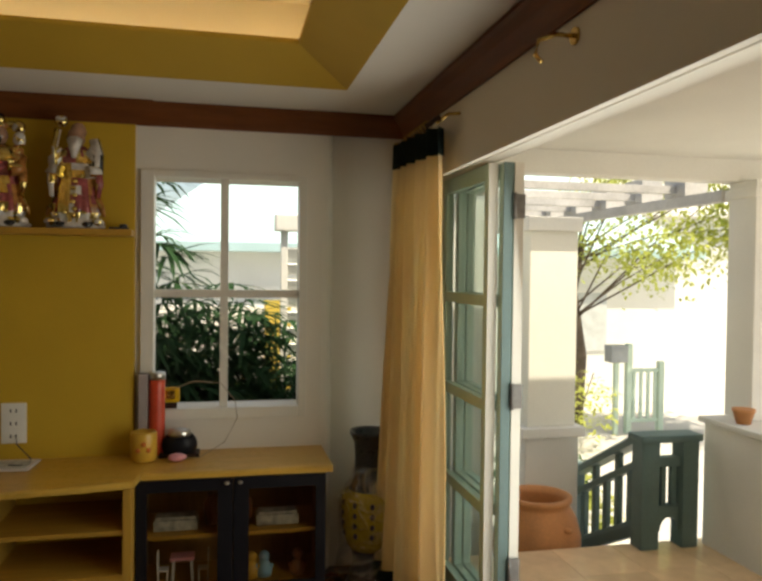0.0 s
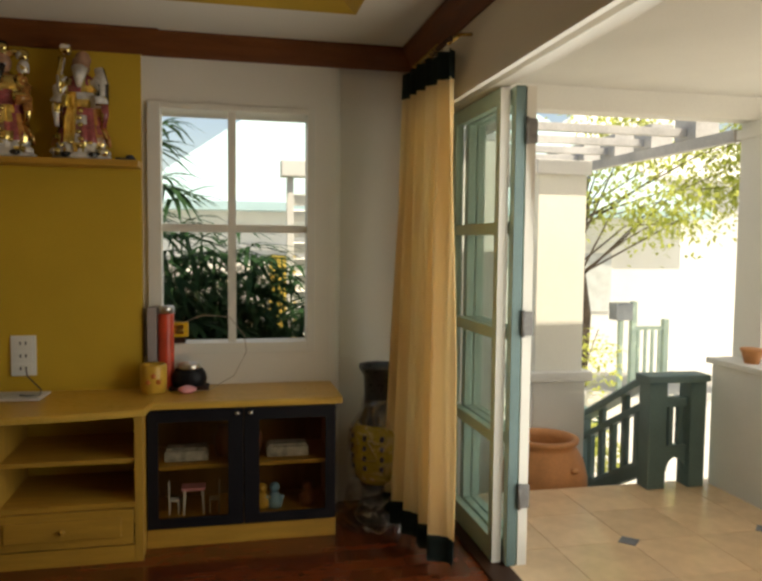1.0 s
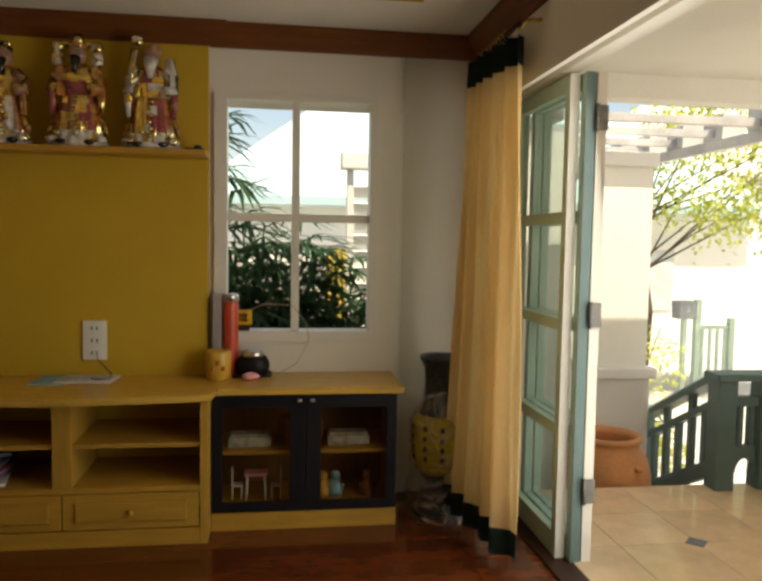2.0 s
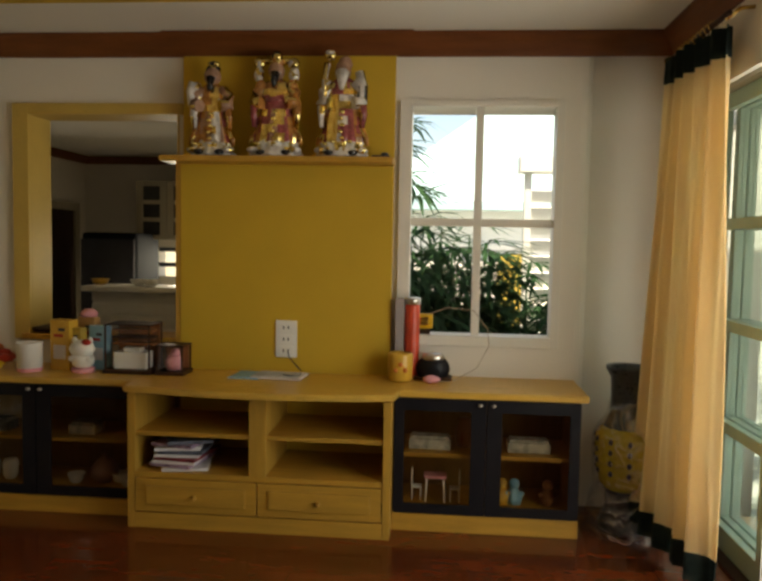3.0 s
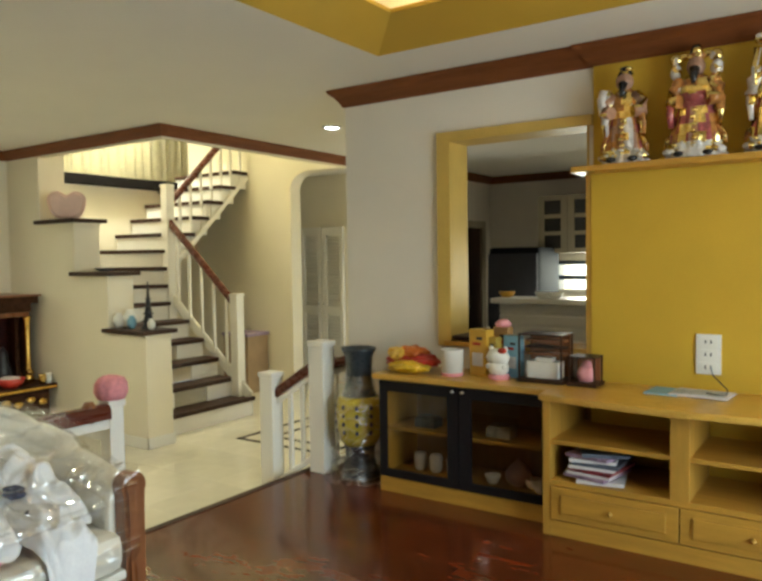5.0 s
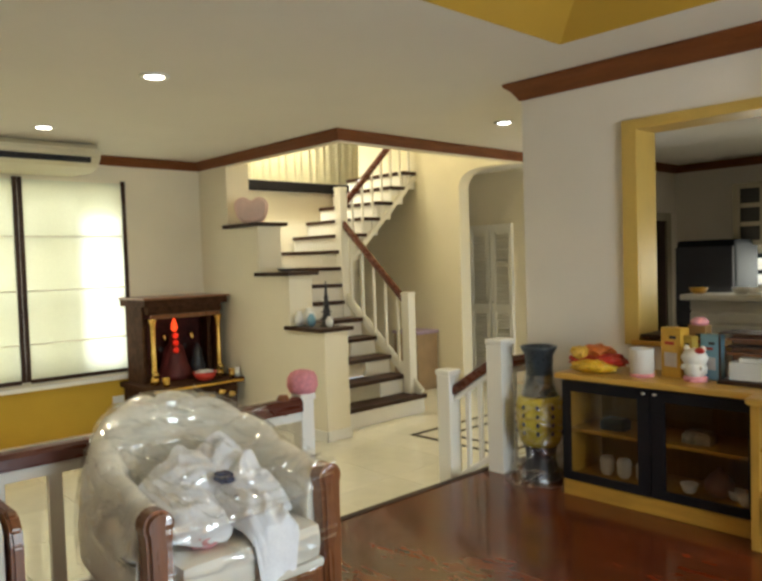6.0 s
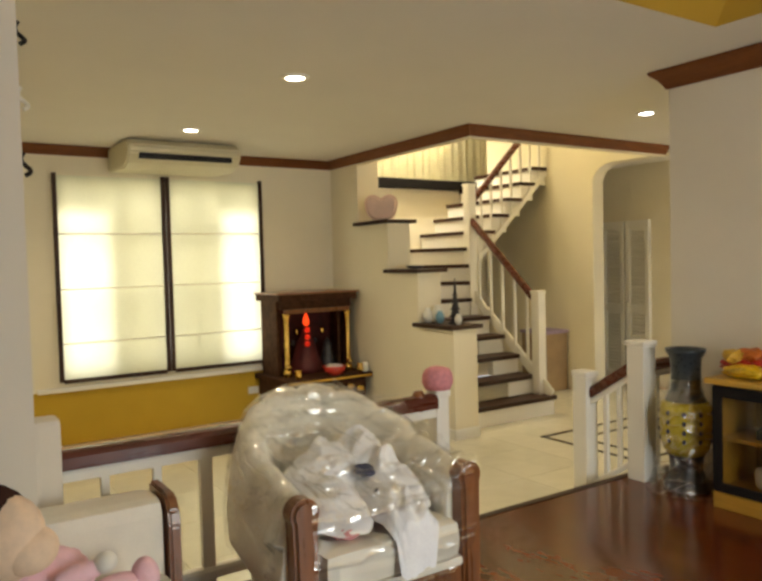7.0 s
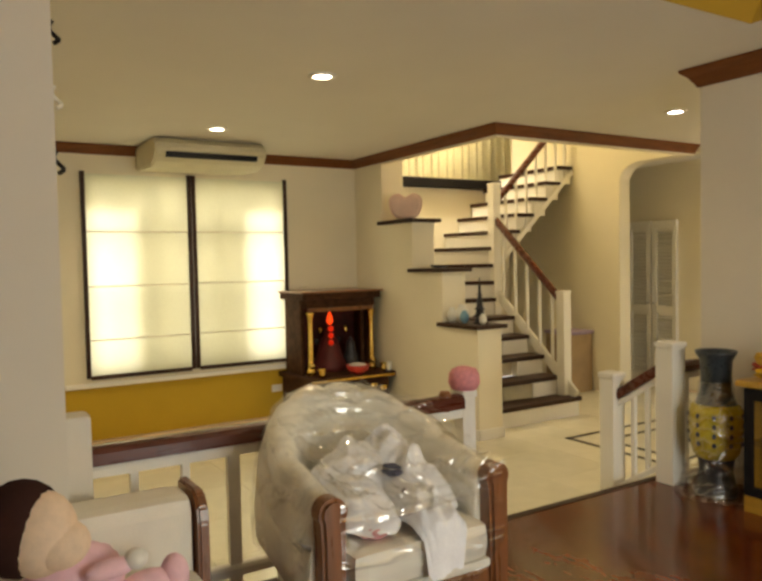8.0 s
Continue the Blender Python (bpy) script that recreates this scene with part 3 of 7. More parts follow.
for x0, x1 in ((0.035, MW / 2 - 0.04), (MW / 2 + 0.04, MW - 0.035)):
    bm = B()
    box(bm, x0, 0.01, 0.435, x1, MD - 0.012, 0.455, 0.002)
    part("shelf", bm, OAK, mid)
bm = B()
box(bm, 0.035, 0.004, 0.240, MW - 0.035, MD - 0.012, 0.265, 0.002)
part("shelf", bm, OAK, mid)
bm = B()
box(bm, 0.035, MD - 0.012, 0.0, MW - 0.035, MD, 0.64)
part("back_panel", bm, BACKB, mid, "oak back board darkened for the shade inside the unit")
bm = B()
box(bm, 0.035, 0.002, 0.0, MW - 0.035, 0.03, 0.075, 0.003)
part("plinth", bm, OAK, mid)
for x0, x1 in ((0.04, MW / 2 - 0.003), (MW / 2 + 0.003, MW - 0.04)):
    bm = B()
    box(bm, x0, -0.004, 0.082, x1, 0.02, 0.236, 0.004)
    dr = part("drawer", bm, OAK, mid, "oak drawer front with a raised field")
    bm = B()
    box(bm, x0 + 0.05, -0.013, 0.115, x1 - 0.05, -0.002, 0.205, 0.007)
    part("raised_field", bm, OAK, dr)
    bm = B()
    ball(bm, (x0 + x1) / 2, -0.026, 0.16, 0.012)
    tube(bm, [((x0 + x1) / 2, -0.02, 0.16), ((x0 + x1) / 2, -0.01, 0.16)], 0.005)
    part("knob", bm, OAK, dr, "round oak knob")

# one worktop over the three units, bowed out over the middle one
# glossier oak, its colour lightened to stand for light falling from above
TOPOAK = mat("toplit_glossy_honey_oak", (0.58, 0.345, 0.065), 0.3, var=0.16, scale=4.0, fine=40, bump=0.02, stretch=(1, 9, 9))
worktop = thing("worktop", pose(0, 0, 0), "long honey oak worktop bowed out over the middle unit", "worktop")
bow = [(-1.36 + f * 1.255, 3.345 - 0.075 * math.sin(math.pi * f)) for f in [k / 16 for k in range(17)]]
for pts in ([(-2.395, YW - 0.003), (-2.395, CY - 0.02), (-1.374, CY - 0.02), (-1.374, YW - 0.003)], [(-1.372, YW - 0.003), (-1.372, CY - 0.03)] + bow + [(-0.094, CY - 0.03), (-0.094, YW - 0.003)], [(-0.092, YW - 0.003), (-0.092, CY - 0.02), (0.765, CY - 0.02), (0.765, YW - 0.003)]):
    bm = B()
    prism(bm, pts, "z", 0.64, 0.67)
    edges = [e for e in bm.edges if abs(e.verts[0].co.z - e.verts[1].co.z) < 1e-6 and all(v.co.y < YW - 0.01 for v in e.verts)]
    bmesh.ops.bevel(bm, geom=edges, offset=0.006, segments=2, affect="EDGES")
    part("board", bm, TOPOAK, worktop)
WT = 0.67

# ---- folding garden door: one leaf in the opening, two folded behind it ----
frame_door = thing("door_frame_1", pose(1.35, 0, 0), "white frame of the folding garden door", "door frame", kind="structure")
bm = B()
box(bm, -0.03, DY0, DZ - 0.035, 0.045, DY1, DZ + 0.002, 0.004)
part("head", bm, WINP, frame_door)
for y0, y1 in ((DY1 - 0.03, DY1 + 0.002), (DY0 - 0.002, DY0 + 0.03)):
    bm = B()
    box(bm, -0.03, y0, 0.0, 0.045, y1, DZ - 0.035, 0.004)
    part("jamb", bm, WINP, frame_door)
bm = B()
box(bm, -0.05, DY0, -0.1, 0.07, DY1, 0.012, 0.004)
part("threshold", bm, DARKW, frame_door, "dark wooden threshold")


def leaf(x, y0, y1, label, edge):
    d = thing("folding_door", pose(x, y0, 0.014), label, "door", "leaves of the folding door")
    w, h, s = y1 - y0, DZ - 0.055, 0.05
    for a, b in ((0, s), (w - s, w)):
        bm = B()
        box(bm, -0.02, a, 0, 0.02, b, h, 0.004)
        part("stile", bm, GREENP, d)
    zs = [0.0, 0.10, 0.52, 0.57, 0.97, 1.02, 1.42, 1.47, h - 0.07, h]
    for a, b in zip(zs[0::2], zs[1::2]):
        bm = B()
        box(bm, -0.018, s, a, 0.018, w - s, b, 0.004)
        part("rail", bm, GREENP, d)
    for a, b in zip(zs[1::2], zs[2::2]):
        bm = B()
        box(bm, -0.003, s, a, 0.003, w - s, b)
        part("pane", bm, DOORGLASS, d, "clear glass pane").visible_shadow = False
    bm = B()
    box(bm, -0.021, -0.003, 0, 0.021, 0.0005, h, 0.001)
    part("edge_strip", bm, edge, d, "painted leaf edge")
    return d


leaf(1.372, 3.03, 3.668, "pale green glazed door leaf standing closed", WINP)
leaf(1.422, 2.985, 3.62, "pale green glazed door leaf folded back", GREYGREEN)
leaf(1.470, 2.985, 3.62, "pale green glazed door leaf folded back behind", WINP)
for z in (0.32, 1.06, 1.86):
    bm = B()
    box(bm, 1.452, 2.966, z - 0.05, 1.492, 2.981, z + 0.05, 0.003)
    tube(bm, [(1.446, 2.968, z - 0.055), (1.446, 2.968, z + 0.055)], 0.008)
    hg = thing("door_hinge", pose(0, 0, 0), "steel hinge joining two folded door leaves", "hinge", "door hinges")
    part("plate", bm, mat("dull_grey_hinge_metal", (0.16, 0.15, 0.14), 0.5, 0.6, var=0.2, scale=30), hg)

# ---- curtain, rod and rod bracket ----
CUR = cloth("gold_cream_curtain", (1.0, 0.75, 0.44), 0.45, var=0.06, scale=14, stretch=(1, 1, 0.15))
HEM = cloth("dark_green_curtain_band", (0.035, 0.05, 0.045), 0.1, var=0.15, scale=20)


def drape(bm, z0, z1, x_of, depth, n=90, rows=10, y0=3.02, y1=3.52, folds=5.0):
    vs = []
    for r in range(rows + 1):
        z = z0 + (z1 - z0) * r / rows
        flare = 1.0 + 0.42 * (1 - (z / 2.2))
        row = []
        for k in range(n + 1):
            f = k / n
            ph = 2 * math.pi * folds * f
            y = (y0 + y1) / 2 + (f - 0.5) * (y1 - y0) * flare
            x = x_of(f, z) + depth * flare * (math.sin(ph + 0.6 * math.sin(2.1 * z)) + 0.35 * math.sin(2.3 * ph + 1.3))
            row.append(bm.verts.new((x, y, z)))
        vs.append(row)
    for a, b in zip(vs, vs[1:]):
        for k in range(n):
            bm.faces.new((a[k], a[k + 1], b[k + 1], b[k])).smooth = True
    bmesh.ops.solidify(bm, geom=bm.faces[:], thickness=0.003)
    return bm


curtain = thing("curtain", pose(0, 0, 0), "gold cream curtain with dark green bands hanging beside the open door", "curtain")


def off(f, z):
    return 1.128 - 0.05 * f - (0.01 + 0.05 * f) * (1 - z / 2.2)


part("cloth", drape(B(), 0.165, 2.07, off, 0.026), CUR, curtain)
part("hem", drape(B(), 0.055, 0.167, off, 0.027, rows=3), HEM, curtain, "dark green hem band")
part("heading", drape(B(), 2.068, 2.185, off, 0.030, rows=3), HEM, curtain, "dark green heading")
rod = thing("curtain_rod", pose(0, 0, 0), "brass curtain rod over the garden door", "curtain rod")
part("rod", tube(B(), [(1.10, 3.62, 2.20), (1.10, 2.94, 2.20)], 0.011, 10), DARKW, rod)
bm = B()
ball(bm, 1.10, 3.64, 2.20, 0.022)
part("finial", bm, BRASS, rod)
for y in (3.58, 2.97):
    bm = B()
    tube(bm, [(1.2, y, 2.23), (1.15, y, 2.225), (1.10, y, 2.185)], 0.008)
    part("bracket", bm, BRASS, rod)
hook = thing("rod_bracket", pose(1.2, 1.98, 2.20), "empty brass rod bracket fixed above the garden door", "bracket")
part("arm", tube(B(), [(0, 0, 0.03), (-0.06, 0, 0.03), (-0.11, 0, 0.01), (-0.12, 0, -0.03), (-0.10, 0, -0.05)], 0.007), BRASS, hook)
part("plate", tube(B(), [(0, 0, 0.03), (-0.008, 0, 0.03)], 0.025, 14), BRASS, hook)
for k in range(9):
    bm = B()
    y = 3.10 + k * 0.045
    tube(bm, [(1.10 + 0.018 * math.cos(a), y, 2.20 + 0.018 * math.sin(a)) for a in [i * math.pi / 5 for i in range(11)]], 0.003, 6)
    part("ring", bm, BRASS, rod)

# ---- steps, balustrade and posts at the floor's edge ----
bm = B()
box(bm, -3.24, 2.22, HALLZ, -2.982, 3.86, -0.115, 0.006)
solid("step", bm, MARBLE, "cream marble step between hall and living room", "step", "structure")


def post(x, y, z0, z1, s, label, group="railing posts"):
    p = thing("railing_post", pose(x, y, z0), label, "post", group)
    bm = B()
    box(bm, -s / 2, -s / 2, 0, s / 2, s / 2, z1 - z0 - 0.035, 0.006)
    part("shaft", bm, WHITEP, p)
    bm = B()
    box(bm, -s / 2 - 0.008, -s / 2 - 0.008, z1 - z0 - 0.035, s / 2 + 0.008, s / 2 + 0.008, z1 - z0, 0.012)
    part("cap", bm, WHITEP, p)
    return p


post(-2.88, 3.60, 0.0, 0.815, 0.115, "tall white railing post at the head of the steps")
post(-3.24, 3.53, HALLZ, 0.605, 0.105, "short white railing post at the foot of the steps")
post(-2.95, 2.16, 0.0, 0.69, 0.075, "white railing post with a pink cover on top")
bm = B()
lathe(bm, [(0.005, 0), (0.060, 0.004), (0.074, 0.035), (0.073, 0.075), (0.058, 0.098), (0.03, 0.108), (0.005, 0.112)], seg=32)
for v in bm.verts:
    v.co += v.co.normalized() * (0.008 * noise.noise(v.co * 60) + 0.005 * noise.noise(v.co * 140))
solid("pink_cover", bm, cloth("pink_plush", (0.84, 0.36, 0.40), 0.2, var=0.15, scale=60), "fluffy pink cover on the railing post", "post cover", m=pose(-2.95, 2.16, 0.688))


def rail_bar(bm, p, q, w, h):
    """A straight bar of that width and height between two points, with rounded edges."""
    p, q = Vector(p), Vector(q)
    d = (q - p).normalized()
    s = d.cross(Vector((0, 0, 1))).normalized()
    u = s.cross(d)
    prof = [(-0.5, -0.5), (0.5, -0.5), (0.5, 0.15), (0.38, 0.42), (0.15, 0.5), (-0.15, 0.5), (-0.38, 0.42), (-0.5, 0.15)]
    a, b = ([bm.verts.new(c + s * w * i + u * h * j) for i, j in prof] for c in (p, q))
    for k in range(8):
        bm.faces.new((a[k], a[(k + 1) % 8], b[(k + 1) % 8], b[k]))
    bm.faces.new(list(reversed(a)))
    bm.faces.new(b)
    bmesh.ops.recalc_face_normals(bm, faces=bm.faces[:])
    return bm


bal = thing("balustrade", pose(-2.93, 0, 0), "white balustrade with a polished mahogany handrail", "railing")
part("handrail", rail_bar(B(), (0, 0.47, 0.645), (0, 2.115, 0.645), 0.085, 0.065), RAILW, bal, "polished mahogany handrail")
part("top_rail", rail_bar(B(), (0, 0.47, 0.59), (0, 2.115, 0.59), 0.05, 0.045), WHITEP, bal)
part("bottom_rail", rail_bar(B(), (0, 0.47, 0.115), (0, 2.115, 0.115), 0.05, 0.045), WHITEP, bal)
y = 0.622
k = 0
while y < 2.05:
    wide = 0.05 if k % 3 == 2 else 0.03
    bm = B()
    box(bm, -0.014, y - wide / 2, 0.0 if wide > 0.04 else 0.135, 0.014, y + wide / 2, 0.57, 0.003)
    part("baluster", bm, WHITEP, bal)
    y += 0.187
    k += 1
bm = B()
lathe(bm, [(0.02, 0.60), (0.035, 0.62), (0.03, 0.68), (0.02, 0.70)], 0.0, 2.03, 14)
part("rail_end", bm, CHAIRW, bal, "amber wooden rail end")

srail = thing("step_railing", pose(0, 0, 0), "sloping white railing with mahogany handrail beside the steps", "railing")
part("handrail", rail_bar(B(), (-2.925, 3.58, 0.66), (-3.20, 3.535, 0.47), 0.06, 0.06), RAILW, srail, "mahogany handrail")
part("top_rail", rail_bar(B(), (-2.925, 3.58, 0.605), (-3.20, 3.535, 0.415), 0.04, 0.035), WHITEP, srail)
part("bottom_rail", rail_bar(B(), (-2.925, 3.58, 0.09), (-3.20, 3.535, -0.10), 0.04, 0.035), WHITEP, srail)
for f in (0.3, 0.62):
    bm = B()
    box(bm, -2.925 - f * 0.275 - 0.013, 3.58 - f * 0.045 - 0.013, 0.09 - f * 0.19, -2.925 - f * 0.275 + 0.013, 3.58 - f * 0.045 + 0.013, 0.6 - f * 0.19, 0.002)
    part("baluster", bm, WHITEP, srail)
wrail = thing("wall_railing", pose(0, 0, 0), "short white railing with mahogany handrail behind the vase", "railing")
part("handrail", rail_bar(B(), (-2.90, 3.66, 0.66), (-2.90, 3.874, 0.66), 0.06, 0.06), RAILW, wrail, "mahogany handrail")
part("top_rail", rail_bar(B(), (-2.90, 3.66, 0.605), (-2.90, 3.874, 0.605), 0.04, 0.035), WHITEP, wrail)
part("bottom_rail", rail_bar(B(), (-2.90, 3.66, 0.02), (-2.90, 3.874, 0.02), 0.04, 0.04), WHITEP, wrail)
bm = B()
box(bm, -2.913, 3.755, 0.03, -2.887, 3.78, 0.6, 0.002)
part("baluster", bm, WHITEP, wrail)

# ---- staircase ----
stair = thing("staircase", pose(0, 0, HALLZ), "open winding staircase with dark wooden treads and white strings", "staircase")
R, RUN, SY0, SY1, SX = 0.186, 0.215, 4.165, 5.34, -5.16


def tz(n):
    return n * R


def tread(poly, n):
    bm = B()
    prism(bm, poly, "z", tz(n) - 0.04, tz(n))
    part("tread", bm, DARKW, stair, "dark stained wooden tread")


for n in range(1, 6):
    x = SX - (n - 1) * RUN
    tread([(x - RUN - 0.04, SY0), (x, SY0), (x, SY1 - (0.0 if n == 1 else 0.06)), (x - RUN - 0.04, SY1 - (0.0 if n == 1 else 0.06))], n)
    spans = [(SY0, SY1 - 0.02)] if n == 1 else [(SY0, SY0 + 0.36), (SY1 - 0.42, SY1 - 0.08)]
    for a, b in spans:
        bm = B()
        box(bm, x - RUN if n == 1 else x - 0.03, a, tz(n - 1), x - 0.018, b, tz(n) - 0.04, 0.002)
        part("riser", bm, WHITEP, stair, "white riser")
# winders round the corner post, then the second flight
NX, NY = -6.30, 5.26
fan = [(SX - 5 * RUN, SY0), (-6.75, SY0), (-7.38, SY0), (-7.38, 4.75), (-7.38, 5.30)]
for k in range(4):
    n = 6 + k
    a, b = fan[k], fan[k + 1]
    tread([(NX + 0.03, NY - 0.03), (NX - 0.05, NY + 0.02), (b[0], b[1] + 0.03), (a[0], a[1])], n)
    bm = B()
    d = Vector((NX - a[0], NY - a[1], 0))
    s = d.normalized().cross(Vector((0, 0, 1))) * 0.006
    q = [Vector((a[0], a[1], 0)) - s, Vector((a[0], a[1], 0)) + s, Vector((NX, NY, 0)) + s, Vector((NX, NY, 0)) - s]
    prism(bm, [(p.x, p.y) for p in q], "z", tz(n - 1), tz(n) - 0.04)
    part("riser", bm, WHITEP, stair, "white riser")
for k in range(8):
    n = 10 + k
    y = 5.36 + k * 0.212
    if y > 6.4:
        break
    tread([(-7.38, y), (-6.29, y), (-6.29, min(6.44, y + 0.25)), (-7.38, min(6.44, y + 0.25))], n)
    bm = B()
    box(bm, -7.38, y + 0.02, tz(n - 1), -6.33, y + 0.032, tz(n) - 0.04)
    part("riser", bm, WHITEP, stair, "white riser")
    bm = B()
    box(bm, -6.335, y + 0.033, tz(n - 1) - 0.02, -6.32, min(6.44, y + 0.232), tz(n) - 0.04)
    part("string_piece", bm, WHITEP, stair, "white stepped string")
part("string", rail_bar(B(), (SX - 0.02, SY1 - 0.05, 0.20), (NX, NY + 0.02, 1.16), 0.035, 0.10), WHITEP, stair, "white sloping string")
part("string", rail_bar(B(), (-6.305, NY + 0.05, 1.50), (-6.305, 6.44, 2.55), 0.035, 0.06), WHITEP, stair, "white sloping string")
part("handrail", rail_bar(B(), (-5.36, 5.28, 1.12), (NX, NY, 1.98), 0.06, 0.06), RAILW, stair, "mahogany handrail")
part("handrail", rail_bar(B(), (NX - 0.01, NY + 0.05, 2.20), (NX - 0.01, 6.44, 3.30), 0.06, 0.06), RAILW, stair, "mahogany handrail")
for k in range(5):
    f = (k + 0.7) / 5.4
    x, yy = -5.36 + f * (NX + 5.36), 5.28 + f * (NY - 5.28)
    bm = B()
    box(bm, x - 0.013, yy - 0.013, 0.32 + f * 0.9, x + 0.013, yy + 0.013, 1.11 + f * 0.86, 0.002)
    part("baluster", bm, WHITEP, stair)
for k in range(7):
    f = (k + 0.7) / 7.4
    yy = NY + 0.05 + f * (6.44 - NY - 0.05)
    bm = B()
    box(bm, NX - 0.023, yy - 0.013, 1.53 + f * 1.04, NX + 0.003, yy + 0.013, 2.19 + f * 1.08, 0.002)
    part("baluster", bm, WHITEP, stair)
for x, yy, z0, z1 in ((-5.325, 5.275, tz(1), 0.985 - HALLZ), (NX - 0.02, NY, tz(4), 2.14 - HALLZ)):
    bm = B()
    box(bm, x - 0.05, yy - 0.05, z0, x + 0.05, yy + 0.05, z1 - 0.03, 0.006)
    box(bm, x - 0.056, yy - 0.056, z1 - 0.03, x + 0.056, yy + 0.056, z1, 0.01)
    part("newel_post", bm, WHITEP, stair, "white square newel post")

# stair window curtain above its dark sill
bm = B()
box(bm, -7.399, 4.12, 2.19, -7.30, 6.44, 2.30, 0.006)
solid("trim_stair_sill", bm, mat("dull_black_paint", (0.012, 0.010, 0.009), 0.9, var=0.2, spec=0.05), "dark wooden sill band on the stair wall", "sill", "structure")
bm = B()
n = 160
va, vb = [], []
for k in range(n + 1):
    yy = 4.16 + 2.25 * k / n
    x = -7.345 + 0.022 * math.sin(k * 0.75) + 0.008 * math.sin(k * 1.9 + 1)
    va.append(bm.verts.new((x, yy, 2.302)))
    vb.append(bm.verts.new((x, yy, 3.9)))
for k in range(n):
    bm.faces.new((va[k], va[k + 1], vb[k + 1], vb[k])).smooth = True
bmesh.ops.solidify(bm, geom=bm.faces[:], thickness=0.003)
solid("stair_curtain", bm, cloth("pale_yellow_sheer", (0.88, 0.84, 0.68), 0.4), "pale yellow pleated curtain over the stair window", "curtain")


# ---- more materials ----
def crinkle_film(name, amount=0.8, scale=9.0, least=0.20):
    """Clear wrapping film with creases that catch the light."""
    m = glass(name, (0.99, 0.99, 0.98), 0.05, 0.2, least)
    nt = m.node_tree
    co, bp = nt.nodes.new("ShaderNodeTexCoord"), nt.nodes.new("ShaderNodeBump")
    bp.inputs["Strength"].default_value, bp.inputs["Distance"].default_value = amount, 0.016
    crests = []
    for sc, rot, st, width in ((scale, (0.5, 0.7, 0.4), (1.3, 0.22, 1.8), 0.14), (scale * 2.6, (1.1, 0.2, 1.3), (1.4, 0.3, 0.9), 0.18)):
        mp, nz, sb, ab, mr = (nt.nodes.new("ShaderNode" + k) for k in ("Mapping", "TexNoise", "Math", "Math", "MapRange"))
        mp.inputs["Rotation"].default_value, mp.inputs["Scale"].default_value = rot, st
        nz.inputs["Scale"].default_value, nz.inputs["Detail"].default_value, nz.inputs["Distortion"].default_value = sc, 0.6, 1.0
        sb.operation, ab.operation = "SUBTRACT", "ABSOLUTE"
        sb.inputs[1].default_value = 0.5
        mr.interpolation_type = "SMOOTHSTEP"
        mr.inputs["From Min"].default_value, mr.inputs["From Max"].default_value = 0.0, width
        mr.inputs["To Min"].default_value, mr.inputs["To Max"].default_value = 1.0, 0.0
        nt.links.new(co.outputs["Object"], mp.inputs[0])
        nt.links.new(mp.outputs[0], nz.inputs["Vector"])
        nt.links.new(nz.outputs[0], sb.inputs[0])
        nt.links.new(sb.outputs[0], ab.inputs[0])
        nt.links.new(ab.outputs[0], mr.inputs["Value"])
        crests.append(mr.outputs[0])
    add, gain = nt.nodes.new("ShaderNodeMath"), nt.nodes.new("ShaderNodeMath")
    add.operation, gain.operation = "MULTIPLY_ADD", "MULTIPLY_ADD"
    add.inputs[1].default_value = 0.10
    nt.links.new(crests[1], add.inputs[0])
    nt.links.new(crests[0], add.inputs[2])
    nt.links.new(add.outputs[0], bp.inputs["Height"])
    gain.inputs[1].default_value = 0.22
    mix0 = [n for n in nt.nodes if n.bl_idname == "ShaderNodeMixShader"][0]
    nt.links.new(add.outputs[0], gain.inputs[0])
    nt.links.new(mix0.inputs[0].links[0].from_socket, gain.inputs[2])
    nt.links.new(gain.outputs[0], mix0.inputs[0])
    for n in list(nt.nodes):
        if n.bl_idname in ("ShaderNodeLayerWeight", "ShaderNodeBsdfGlossy", "ShaderNodeBsdfAnisotropic"):
            nt.links.new(bp.outputs[0], n.inputs["Normal"])
    mx = [n for n in nt.nodes if n.bl_idname == "ShaderNodeMixShader"][0]
    df, mx2 = nt.nodes.new("ShaderNodeBsdfDiffuse"), nt.nodes.new("ShaderNodeMixShader")
    df.inputs[0].default_value = (0.85, 0.85, 0.84, 1)
    mx2.inputs[0].default_value = 0.012
    nt.links.new(mx.outputs[0], mx2.inputs[1])
    nt.links.new(df.outputs[0], mx2.inputs[2])
    nt.links.new(mx2.outputs[0], nt.nodes["Material Output"].inputs[0])
    return m


FILM = crinkle_film("clear_wrapping_film", 0.9, 5.0, 0.07)
VFILM = crinkle_film("clear_vase_film", 0.9, 6.0, 0.025)
CREAM = mat("cream_upholstery", (0.86, 0.81, 0.70), 0.6, var=0.05, scale=8, fine=150, bump=0.12)
PAPER = mat("white_paper", (0.62, 0.58, 0.57), 0.8, var=0.15, scale=8, fine=90, bump=0.05)
PLASTW = mat("white_plastic", (0.78, 0.76, 0.70), 0.4, var=0.03, scale=8, fine=90, bump=0.02)
GOLD = mat("gilded_surface", (0.8, 0.5, 0.13), 0.25, 1.0, var=0.2, scale=15, fine=90, bump=0.1)
REDP = mat("red_lacquer", (0.45, 0.03, 0.02), 0.3, var=0.2, scale=10, fine=80, bump=0.05)
